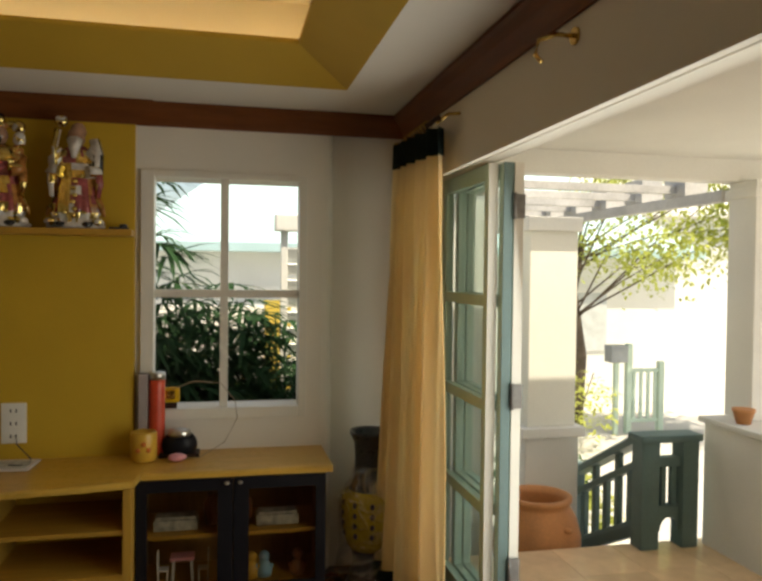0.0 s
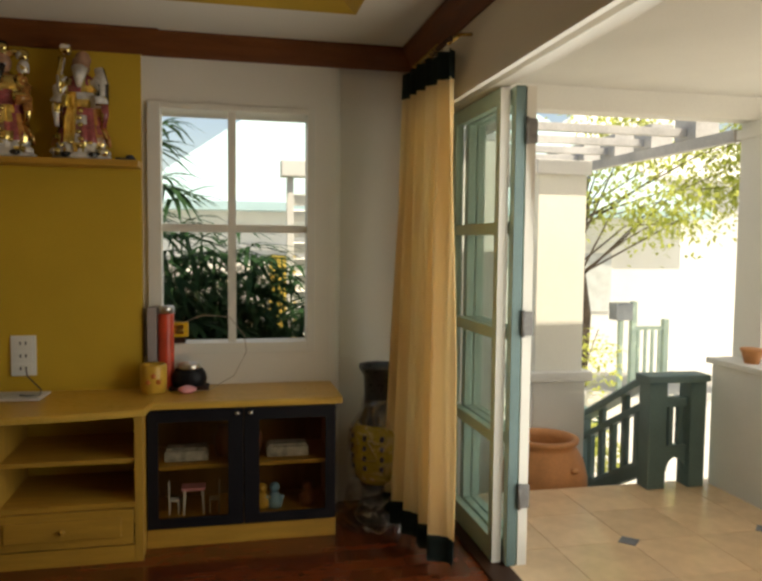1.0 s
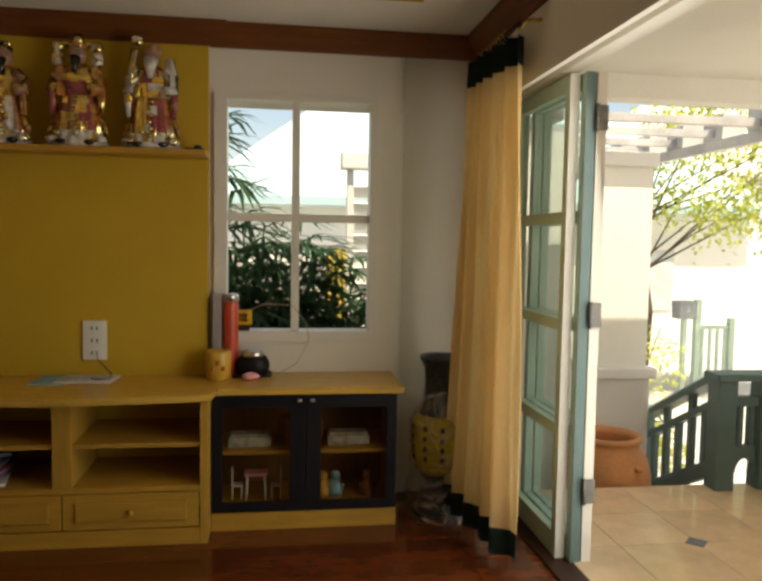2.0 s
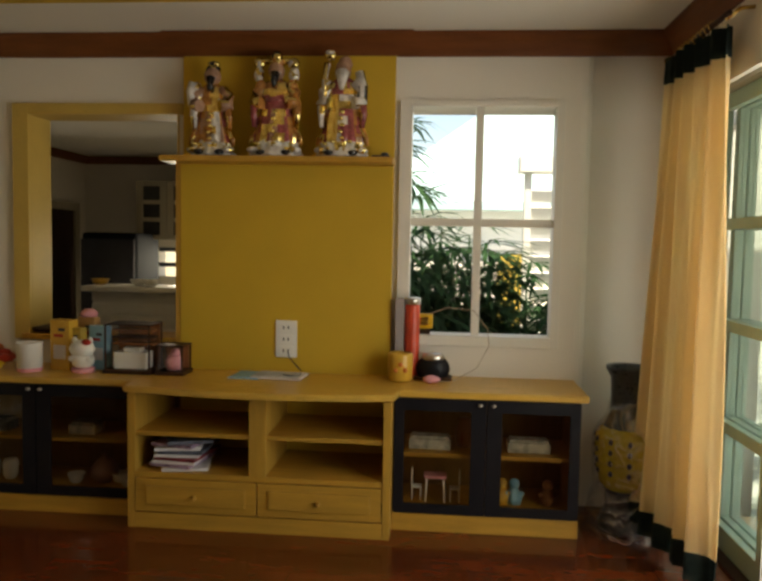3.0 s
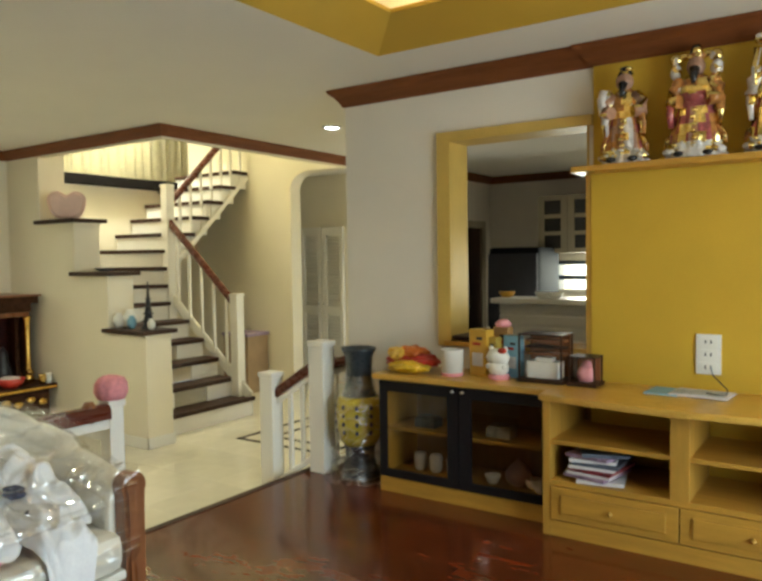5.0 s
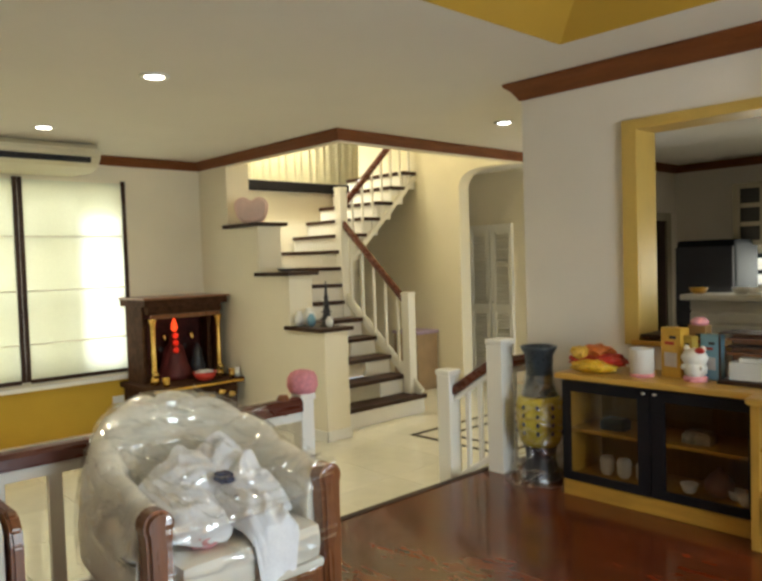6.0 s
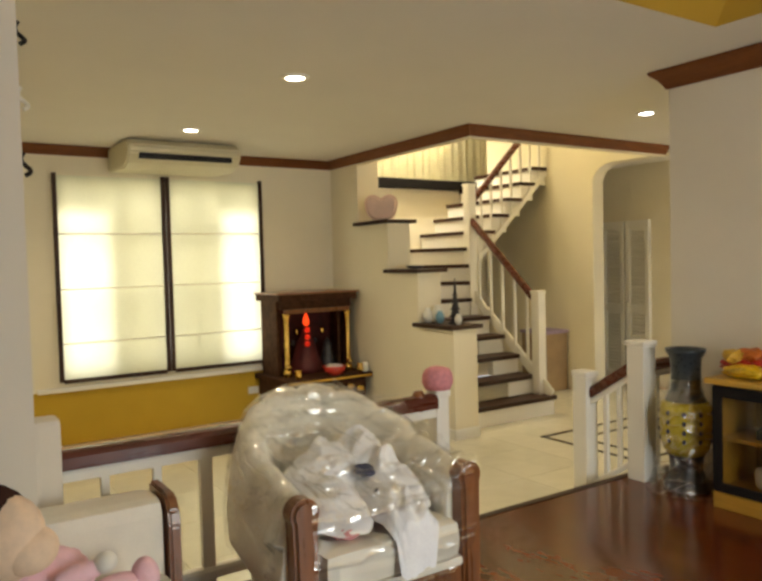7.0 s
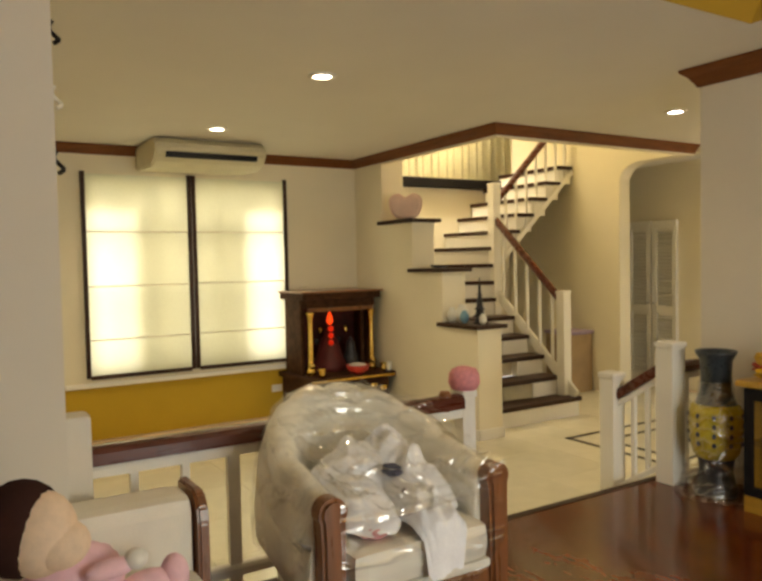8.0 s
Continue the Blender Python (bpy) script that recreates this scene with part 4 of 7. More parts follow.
PINKP = mat("pink_paint", (0.75, 0.32, 0.35), 0.5, var=0.1, scale=10, fine=80, bump=0.05)
BLUEP = mat("light_blue_print", (0.22, 0.42, 0.55), 0.5, var=0.1, scale=10, fine=80, bump=0.05)
AMBER = mat("amber_yellow_glaze", (0.62, 0.36, 0.05), 0.35, var=0.15, scale=12, fine=80, bump=0.05)
ORANGE = mat("orange_wrapper", (0.55, 0.14, 0.02), 0.4, var=0.3, scale=14, fine=80, bump=0.1)
BLUEG = mat("blue_grey_glaze", (0.035, 0.047, 0.058), 0.3, var=0.25, scale=10, fine=60, bump=0.1)
VYEL = mat("yellow_vase_glaze", (0.48, 0.38, 0.04), 0.25, var=0.2, scale=9, fine=60, bump=0.1)
DARKST = mat("dark_pattern_stand", (0.03, 0.03, 0.036), 0.4, var=0.6, scale=25, fine=80, bump=0.3)

# ---- sockets and switch plates ----


def outlet(m, label):
    s = thing("wall_socket", m, label, "socket", "wall sockets")
    bm = B()
    box(bm, -0.055, -0.012, -0.095, 0.055, 0, 0.095, 0.004)
    part("plate", bm, PLASTW, s)
    for z in (-0.06, 0.0, 0.06):
        bm = B()
        box(bm, -0.04, -0.016, z - 0.022, 0.04, -0.011, z + 0.022, 0.002)
        part("insert", bm, PLASTW, s)
        for x in (-0.012, 0.012):
            bm = B()
            box(bm, x - 0.003, -0.0175, z - 0.008, x + 0.003, -0.0155, z + 0.008)
            part("slot", bm, BLACKW, s, "dark slot")
    return s


outlet(pose(-0.70, 3.815, 0.845), "white triple wall socket on the yellow panel")
sock = thing("wall_socket", pose(XH + 0.013, 2.93, 0.05, 0, 0, 90), "small white wall socket on the yellow dado", "socket", "wall sockets")
bm = B()
box(bm, -0.055, -0.01, -0.035, 0.055, 0, 0.035, 0.003)
part("plate", bm, PLASTW, sock)
cable = thing("cable", pose(0, 0, 0), "thin grey cable hanging from the socket to the worktop", "cable")
part("cord", tube(B(), [(-0.69, 3.80, 0.79), (-0.67, 3.74, 0.76), (-0.60, 3.70, 0.70), (-0.60, 3.66, 0.679), (-0.68, 3.64, 0.69)], 0.003), DARKST, cable)
CARTC = mat("pale_tan_cord", (0.35, 0.27, 0.18), 0.5)
cable2 = thing("cable", pose(0, 0, 0), "thin pale cable looping from the window to the worktop", "cable")
part("cord", tube(B(), [(0.02, 3.80, 0.99), (0.12, 3.79, 1.03), (0.25, 3.78, 1.02), (0.32, 3.77, 0.93), (0.33, 3.75, 0.85), (0.27, 3.72, 0.74), (0.15, 3.68, 0.678), (0.02, 3.67, 0.675)], 0.0022), CARTC, cable2)

# ---- statues on the shelf ----


STW, STG, STR, STB, STD, STS = (mat(n, c, r, m, var=v, scale=26, fine=90, bump=0.2) for n, c, r, m, v in (
    ("white_glazed_porcelain", (0.60, 0.56, 0.52), 0.15, 0.0, 0.25), ("gilded_porcelain", (0.85, 0.56, 0.20), 0.17, 1.0, 0.3), ("rose_red_glaze", (0.30, 0.07, 0.07), 0.2, 0.0, 0.5),
    ("orange_brown_glaze", (0.40, 0.17, 0.045), 0.2, 0.0, 0.5), ("black_glaze", (0.02, 0.016, 0.015), 0.2, 0.0, 0.3), ("rosy_tan_glaze", (0.36, 0.20, 0.13), 0.22, 0.0, 0.25)))


def statue(x, y, h, seed, wide, label):
    """A robed porcelain statue: pleated robe over a cloud base, hanging sleeves, beard, tall hat."""
    bm = B()
    k = h / 0.5
    prof = [(0.128, 0), (0.132, 0.014), (0.112, 0.028), (0.096, 0.045), (0.108, 0.07), (0.104, 0.11), (0.096, 0.15), (0.088, 0.19), (0.080, 0.225), (0.084, 0.245), (0.078, 0.26), (0.084, 0.29), (0.082, 0.32), (0.066, 0.35), (0.036, 0.372)]
    lathe(bm, [(rr * wide, zz * k) for rr, zz in prof], seg=72, sy=0.62)
    for v in bm.verts:
        a, z = math.atan2(v.co.y, v.co.x), v.co.z / k
        fold = 1 + 0.085 * math.sin(11 * a + 9 * z + seed) * max(0.0, min(1.0, (0.24 - z) / 0.1)) * (1 if z > 0.03 else 0.3)
        v.co.x, v.co.y = v.co.x * fold, v.co.y * fold
    bm.faces.ensure_lookup_table()
    for f in bm.faces:
        c = f.calc_center_median()
        z, a = c.z / k, math.atan2(c.x, -c.y / 0.62)
        w = noise.noise(Vector((c.x * 26 + seed * 5, c.y * 26, c.z * 40)))
        if z < 0.035:
            slot = 0
        elif z < 0.075:
            slot = 1 if w > 0.15 else 0
        elif 0.225 < z < 0.255:
            slot = (1, 2, 1)[seed - 1]
        elif z > 0.30:
            slot = 1 if w > 0.0 else (3, 3, 2)[seed - 1]
        elif abs(a - (0.35, 0.0, -0.55)[seed - 1]) < (0.28, 0.20, 0.34)[seed - 1]:
            slot = (0 if w < 0.05 else 1, 1 if w > -0.05 else 5, 1)[seed - 1]
        elif abs(a) < 0.75:
            slot = (5 if w < 0 else 3, 2 if w < 0.2 else 1, 2 if w < 0.12 else 0)[seed - 1]
        else:
            slot = 3 if w < -0.05 else (2 if w < 0.22 else 1)
        f.material_index = slot

    def paint(n0, slot, other=None):
        bm.faces.ensure_lookup_table()
        for f in bm.faces[n0:]:
            w = noise.noise(f.calc_center_median() * 38 + Vector((seed * 4, 0, 0)))
            f.material_index = other if other is not None and w > 0.12 else slot

    def lump(cx, cy, cz, rx, ry, rz, slot, other=None, sub=3):
        n0 = len(bm.faces)
        ball(bm, cx, cy, cz, rx, ry, rz, sub=sub)
        paint(n0, slot, other)

    def limb(pts, r0, r1, slot, other=None):
        n0 = len(bm.faces)
        tube(bm, pts, r0, 14, r1)
        paint(n0, slot, other)

    for q in (-1, 1):
        limb([(q * 0.05 * wide, 0.0, 0.335 * k), (q * 0.094 * wide, -0.012, 0.30 * k), (q * 0.100 * wide, -0.03, 0.255 * k), (q * 0.058 * wide, -0.058, 0.25 * k)], 0.034, 0.030, (5, 3, 0)[seed - 1], 1)
        limb([(q * 0.100 * wide, -0.028, 0.262 * k), (q * 0.106 * wide, -0.03, 0.20 * k), (q * 0.102 * wide, -0.026, 0.14 * k)], 0.024, 0.012, (0, 2, 0)[seed - 1] if q < 0 else (3, 3, 2)[seed - 1], 1)
        limb([(q * 0.088 * wide, -0.01, 0.15 * k), (q * 0.118 * wide, -0.02, 0.09 * k), (q * 0.128 * wide, -0.02, 0.055 * k)], 0.020, 0.007, 3, 1)
        lump(q * 0.060 * wide, -0.068, 0.018, 0.024, 0.022, 0.014, 4)
        lump(q * 0.105 * wide, -0.045, 0.03, 0.03, 0.03, 0.018, 0, 1)
        if seed == 2:
            lump(q * 0.052, 0.0, 0.458 * k, 0.026, 0.018, 0.016 * k, 1)
            lump(q * 0.086, -0.004, 0.448 * k, 0.028, 0.022, 0.028 * k, 1, 0)
            lump(q * 0.088, -0.006, 0.392 * k, 0.026, 0.024, 0.036 * k, 0, 1)
            lump(q * 0.078, -0.010, 0.335 * k, 0.030, 0.028, 0.034 * k, 3, 1)
        elif q < 0 or seed == 3:
            lump(q * 0.080, -0.012, 0.345 * k, 0.026, 0.026, 0.034 * k, (0, 3, 0)[seed - 1], 4 if q > 0 else 1)
    lump(0, -0.012, 0.408 * k, 0.041, 0.040, 0.046 * k, 5)
    limb([(0, -0.040, 0.392 * k), (0, -0.060, 0.35 * k), (0, -0.066, (0.31 if seed == 3 else 0.325) * k)], 0.024 if seed != 3 else 0.036, 0.009, (4, 4, 0)[seed - 1])
    if seed == 1:
        lump(0.0, 0.0, 0.445 * k, 0.036, 0.036, 0.026 * k, 4, 1)
        lump(0.008, -0.018, 0.468 * k, 0.030, 0.020, 0.016 * k, 1, 4)
        limb([(-0.10, -0.03, 0.25 * k), (-0.105, -0.03, 0.33 * k), (-0.096, -0.02, 0.37 * k)], 0.018, 0.024, 0)
    elif seed == 2:
        lump(0, 0.0, 0.452 * k, 0.044, 0.040, 0.024 * k, 1, 3)
        limb([(0, 0, 0.46 * k), (0, 0.004, 0.488 * k), (0, 0.004, 0.505 * k)], 0.034, 0.016, 1, 4)
        lump(0.0, -0.066, 0.262 * k, 0.044, 0.020, 0.018 * k, 2)
        lump(0.070, -0.058, 0.262 * k, 0.020, 0.014, 0.022 * k, 1)
    else:
        lump(0.008, 0.0, 0.440 * k, 0.036, 0.036, 0.038 * k, 5)
        limb([(-0.085, -0.03, 0.20 * k), (-0.090, -0.03, 0.36 * k), (-0.078, -0.02, 0.44 * k)], 0.011, 0.016, 1, 0)
        lump(-0.064, -0.02, 0.478 * k, 0.030, 0.022, 0.026 * k, 1, 0)
        limb([(0.096, -0.03, 0.24 * k), (0.098, -0.02, 0.33 * k), (0.080, -0.01, 0.40 * k)], 0.026, 0.024, 0, 4)
    for q in range(5):
        lump(0.004 * (-1) ** q, -0.070 + 0.004 * q, (0.085 + 0.031 * q) * k, 0.014, 0.010, 0.011, 1, None, 2)
        lump((q - 2) * 0.042 * wide, -0.066 + 0.006 * abs(q - 2), (0.058 + 0.012 * (q % 2)) * k, 0.015, 0.011, 0.009, 1, 0, 2)
    for v in bm.verts:
        v.co += Vector((v.co.x, v.co.y, 0)).normalized() * (0.005 * noise.noise(v.co * 45 + Vector((seed * 9, 0, 0))) + 0.003 * noise.noise(v.co * 110))
    return solid("statue", bm, [STW, STG, STR, STB, STD, STS], label, "statue", group="statues on the shelf", m=pose(x, y, 1.763))


statue(-1.075, 3.765, 0.485, 1, 0.86, "slender gilded porcelain robed statue on the wall shelf")
statue(-0.752, 3.765, 0.515, 2, 1.02, "broad gilded porcelain robed statue on the wall shelf")
statue(-0.418, 3.765, 0.52, 3, 0.98, "gilded porcelain robed statue with a pale front")
bm = B()
box(bm, -0.045, -0.02, 0, 0.045, 0.02, 0.012, 0.004)
ball(bm, 0.02, 0, 0.018, 0.02, 0.014, 0.012)
solid("small_ornament", bm, DARKST, "small dark ornament lying on the statue shelf", "ornament", m=pose(-0.225, 3.74, 1.762, 0, 0, 12))

# ---- things on the worktop ----
SNACKY = mat("bright_yellow_wrapper", (0.70, 0.40, 0.02), 0.3, var=0.35, scale=14, fine=60, bump=0.2)
bag = thing("snack_bag", pose(-2.25, 3.64, WT), "crumpled orange and yellow snack bags in a heap", "snack bag")
for k, (x, y, z, rx, mt) in enumerate(((-0.06, 0.0, 0.055, 0.10, REDP), (0.07, 0.02, 0.06, 0.10, REDP), (0.02, -0.06, 0.032, 0.13, SNACKY), (-0.01, 0.04, 0.105, 0.09, ORANGE), (-0.07, -0.03, 0.10, 0.05, AMBER))):
    bm = B()
    ball(bm, x, y, z, rx, 0.07, 0.036, sub=4, rough=0.3)
    for v in bm.verts:
        v.co.z = max(0.002, v.co.z + 0.008 * noise.noise(v.co * 45))
    part("bag", bm, mt, bag)
cup = thing("paper_cup", pose(-1.97, 3.62, WT), "white and red paper tub on the worktop", "tub")
part("body", lathe(B(), [(0.060, 0.012), (0.061, 0.14), (0.063, 0.145), (0.057, 0.145), (0.052, 0.03)], seg=24), PLASTW, cup)
part("base", lathe(B(), [(0.060, 0), (0.062, 0.018), (0.055, 0.02)], seg=24), PINKP, cup, "pink-red base band")
for x, y, w, d, h, mt, lab in ((-1.83, 3.70, 0.115, 0.07, 0.255, AMBER, "yellow printed carton standing on the worktop"), (-1.655, 3.735, 0.10, 0.05, 0.225, BLUEP, "light blue printed carton standing on the worktop"), (-1.735, 3.775, 0.10, 0.05, 0.265, mat("tan_carton", (0.42, 0.24, 0.09), 0.6), "tan carton with a pink cap on the worktop"), (-1.76, 3.70, 0.075, 0.05, 0.215, mat("ochre_carton", (0.50, 0.34, 0.06), 0.6, var=0.2), "ochre printed carton standing on the worktop")):
    c = thing("carton", pose(x, y, WT, 0, 0, -12), lab, "carton", "cartons on the worktop")
    bm = B()
    box(bm, -w / 2, -d / 2, 0, w / 2, d / 2, h, 0.003)
    part("body", bm, mt, c)
    bm = B()
    box(bm, -w * 0.32, -d / 2 - 0.002, h * 0.22, w * 0.32, -d / 2 + 0.001, h * 0.50)
    part("print", bm, PAPER, c, "pale printed field")
    for q in range(2):
        bm = B()
        box(bm, -w * 0.30 + q * w * 0.25, -d / 2 - 0.002, h * (0.66 + 0.12 * q), w * 0.18 + q * w * 0.10, -d / 2 + 0.001, h * (0.72 + 0.12 * q))
        part("print", bm, DARKST if q else REDP, c, "dark printed bar")
    if "cap" in lab:
        part("cap", lathe(B(), [(0.04, h), (0.046, h + 0.018), (0.024, h + 0.04)], seg=14), PINKP, c, "pink cap")
fig = thing("cat_figurine", pose(-1.70, 3.64, WT), "small white figurine on a pink base", "figurine")
bm = B()
lathe(bm, [(0.03, 0.02), (0.052, 0.04), (0.055, 0.07), (0.045, 0.095)], seg=18)
ball(bm, 0, -0.01, 0.118, 0.066, 0.05, 0.048)
for s in (-1, 1):
    ball(bm, s * 0.040, -0.005, 0.160, 0.015, 0.010, 0.018)
    ball(bm, s * 0.045, -0.03, 0.07, 0.016)
part("body", bm, PLASTW, fig)
part("base", lathe(B(), [(0.055, 0), (0.058, 0.02), (0.03, 0.024)], seg=18), PINKP, fig, "pink base")
part("bow", ball(B(), 0.038, -0.04, 0.156, 0.026, 0.014, 0.016), REDP, fig, "red bow")


def show_case(x, y, w, d, h, label, inner):
    c = thing("display_case", pose(x, y, WT, 0, 0, 0), label, "display case", "glass cases on the worktop")
    bm = B()
    box(bm, -w / 2 - 0.012, -d / 2 - 0.012, 0, w / 2 + 0.012, d / 2 + 0.012, 0.02, 0.004)
    part("base", bm, DARKW, c, "dark wooden base")
    for a in (-w / 2, w / 2):
        for b in (-d / 2, d / 2):
            bm = B()
            box(bm, a - 0.004, b - 0.004, 0.02, a + 0.004, b + 0.004, h - 0.008)
            part("upright", bm, DARKW, c)
    bm = B()
    box(bm, -w / 2 - 0.006, -d / 2 - 0.006, h - 0.008, w / 2 + 0.006, d / 2 + 0.006, h, 0.002)
    part("top", bm, DARKW, c)
    for b in (-d / 2, d / 2):
        bm = B()
        box(bm, -w / 2 + 0.004, b - 0.001, 0.02, w / 2 - 0.004, b + 0.001, h - 0.008)
        part("pane", bm, CLEAR, c).visible_shadow = False
    bm = B()
    box(bm, -w / 2 + 0.005, d / 2 - 0.012, 0.02, w / 2 - 0.005, d / 2 - 0.004, h - 0.008)
    part("back", bm, CHAIRW, c, "brown wooden back")
    if inner == "house":
        for q in range(3):
            bm = B()
            box(bm, -w / 2 + 0.006, -d * 0.1, 0.135 + 0.035 * q, w / 2 - 0.006, d * 0.3, 0.147 + 0.035 * q, 0.002)
            part("tier", bm, DARKW if q % 2 else CHAIRW, c, "brown wooden tier")
    bm = B()
    if inner == "house":
        box(bm, -w * 0.38, -0.05, 0.02, w * 0.38, 0.04, 0.105, 0.006)
        box(bm, -w * 0.2, -0.03, 0.105, w * 0.2, 0.03, 0.125, 0.004)
    else:
        lathe(bm, [(0.035, 0.02), (0.045, 0.06), (0.03, 0.09), (0.012, 0.11)], seg=16)
        ball(bm, 0.01, -0.01, 0.105, 0.025)
    part("model", bm, PLASTW if inner == "house" else PINKP, c, "small pale model inside")
    return c


show_case(-1.462, 3.70, 0.225, 0.16, 0.25, "dark framed glass case with a small white model", "house")
show_case(-1.245, 3.68, 0.125, 0.12, 0.15, "dark based small glass case with a pink figure", "figure")
mag = thing("magazine", pose(-0.77, 3.68, WT, 0, 0, -4), "open white and blue magazine lying on the worktop", "magazine")
for k, (x0, x1, mt) in enumerate(((-0.17, -0.02, BLUEP), (-0.06, 0.19, PAPER))):
    bm = B()
    box(bm, x0, -0.09 + 0.01 * k, 0.003 * k, x1, 0.10, 0.006 + 0.005 * k, 0.001)
    part("page", bm, mt, mag)
bm = B()
box(bm, -0.05, -0.055, 0.0105, 0.17, 0.06, 0.013)
part("picture", bm, mat("grey_print", (0.45, 0.47, 0.48), 0.6, var=0.3, scale=30), mag, "grey printed picture")
mug = thing("yellow_jar", pose(-0.105, 3.70, WT), "yellow patterned jar on the worktop", "jar")
part("body", lathe(B(), [(0.05, 0), (0.06, 0.01), (0.062, 0.13), (0.056, 0.14), (0.05, 0.14), (0.05, 0.03)], seg=24), AMBER, mug)
for k in range(3):
    bm = B()
    a = -1.9 + k * 0.4
    ball(bm, 0.061 * math.cos(a), 0.061 * math.sin(a), 0.06 + 0.03 * (k % 2), 0.012, 0.012, 0.012)
    part("spot", bm, ORANGE, mug, "orange painted spot")
tubet = thing("red_tube_can", pose(-0.055, 3.81, WT), "tall red and silver cylinder standing by the window", "canister")
part("body", lathe(B(), [(0.036, 0), (0.038, 0.01), (0.038, 0.36), (0.036, 0.37)], seg=22), mat("red_print", (0.62, 0.07, 0.03), 0.35, var=0.2, scale=6), tubet)
part("lid", lathe(B(), [(0.040, 0.37), (0.040, 0.40), (0.036, 0.405)], seg=22), STEEL, tubet, "silver lid")
bm = B()
box(bm, -0.085, -0.03, 0.0, -0.042, 0.02, 0.40, 0.004)
part("side_box", bm, mat("grey_mauve_carton", (0.32, 0.27, 0.26), 0.6), tubet, "grey mauve side carton")
clock = thing("desk_clock", pose(0.055, 3.78, WT), "dark rounded desk clock with a silver face", "clock")
bm = B()
ball(bm, 0, 0, 0.05, 0.085, 0.06, 0.075, sub=3)
for v in bm.verts:
    v.co.z = max(0.0, v.co.z)
part("body", bm, BLACKW, clock)
bm = B()
lathe(bm, [(0.052, 0.098), (0.056, 0.108), (0.050, 0.128), (0.02, 0.134)], 0.0, -0.012, 24, 1.0, 0.8)
part("face", bm, STEEL, clock, "silver grey face")
bm = B()
box(bm, -0.095, -0.06, 0, 0.095, 0.06, 0.014, 0.005)
part("base", bm, DARKW, clock)
charm = thing("gold_charm", pose(0.005, YW - 0.002, WZ0 + 0.022), "small bright gold plaque on a dark foot in the window", "ornament")
bm = B()
box(bm, -0.043, 0.0, 0.028, 0.043, 0.018, 0.105, 0.006)
part("plaque", bm, SNACKY, charm)
bm = B()
box(bm, -0.022, -0.004, 0.045, 0.022, 0.0015, 0.088, 0.004)
part("relief", bm, GOLD, charm, "raised gold mark")
bm = B()
box(bm, -0.03, -0.006, 0.0, 0.03, 0.022, 0.028, 0.004)
part("foot", bm, DARKW, charm, "dark wooden foot")
bm = B()
ball(bm, 0, 0, 0.02, 0.045, 0.03, 0.02, rough=0.3)
solid("pink_shell", bm, PINKP, "small pink object lying on the worktop", "ornament", m=pose(0.05, 3.66, WT))

# papers in the open unit
COVERS = [mat(nm, c, 0.4, var=0.5, scale=18) for nm, c in (("dark_red_cover", (0.22, 0.03, 0.04)), ("mauve_cover", (0.30, 0.20, 0.28)), ("slate_cover", (0.10, 0.11, 0.14)))]
stack = thing("magazine_stack", pose(-1.13, 3.52, 0.266), "untidy stack of magazines in the open shelf", "magazines")
for k in range(9):
    bm = B()
    dx, rz = random.uniform(-0.03, 0.03), random.uniform(-22, 22)
    box(bm, -0.105 + dx, -0.135, k * 0.016, 0.105 + dx, 0.135, k * 0.016 + 0.0145, 0.002, rot=Euler((0, 0, radians(rz))).to_matrix())
    part("magazine", bm, COVERS[k % 3] if k in (1, 3, 5, 7, 8) else PAPER, stack)

# contents of the glazed units
def standing(name, prof, x, y, z, material, label, cat, group):
    return solid(name, lathe(B(), prof, seg=16), material, label, cat, group=group, m=pose(x, y, z))


CUPP = [(0.022, 0), (0.036, 0.02), (0.04, 0.08), (0.032, 0.10), (0.012, 0.105)]
for x in (-2.19, -2.09, -1.98):
    standing("white_jar", CUPP, x, 3.64, 0.106, PLASTW, "small white porcelain jar inside the glazed unit", "jar", "porcelain in the cabinet")
for x, y in ((-1.73, 3.62), (-1.52, 3.66), (-1.45, 3.60)):
    standing("tea_bowl", [(0.018, 0), (0.03, 0.01), (0.045, 0.05), (0.042, 0.05), (0.02, 0.012)], x, y, 0.106, PLASTW, "small pale tea bowl inside the glazed unit", "bowl", "porcelain in the cabinet")
standing("teapot", [(0.03, 0), (0.065, 0.03), (0.07, 0.07), (0.04, 0.11), (0.012, 0.13), (0.006, 0.145)], -1.60, 3.66, 0.106, mat("brown_pink_clay", (0.35, 0.2, 0.17), 0.4), "clay teapot inside the glazed unit", "teapot", "porcelain in the cabinet")
CARTN = mat("dull_printed_carton", (0.40, 0.38, 0.32), 0.7, var=0.45, scale=22, fine=70, bump=0.08)
for x, w, mt, lab in ((-2.13, 0.13, BLUEG, "dark blue box on the cabinet's shelf"), (-1.68, 0.14, CARTN, "pale box on the cabinet's shelf"), (0.05, 0.20, CARTN, "pale lidded box on the cabinet's shelf"), (0.52, 0.20, CARTN, "pale lettered box on the cabinet's shelf")):
    bm = B()
    box(bm, -w / 2, -0.05, 0, w / 2, 0.05, 0.05, 0.008)
    box(bm, -w / 2 + 0.01, -0.04, 0.05, w / 2 - 0.01, 0.04, 0.062, 0.004)
    solid("box", bm, mt, lab, "box", group="boxes in the cabinet", m=pose(x, 3.63, 0.364))
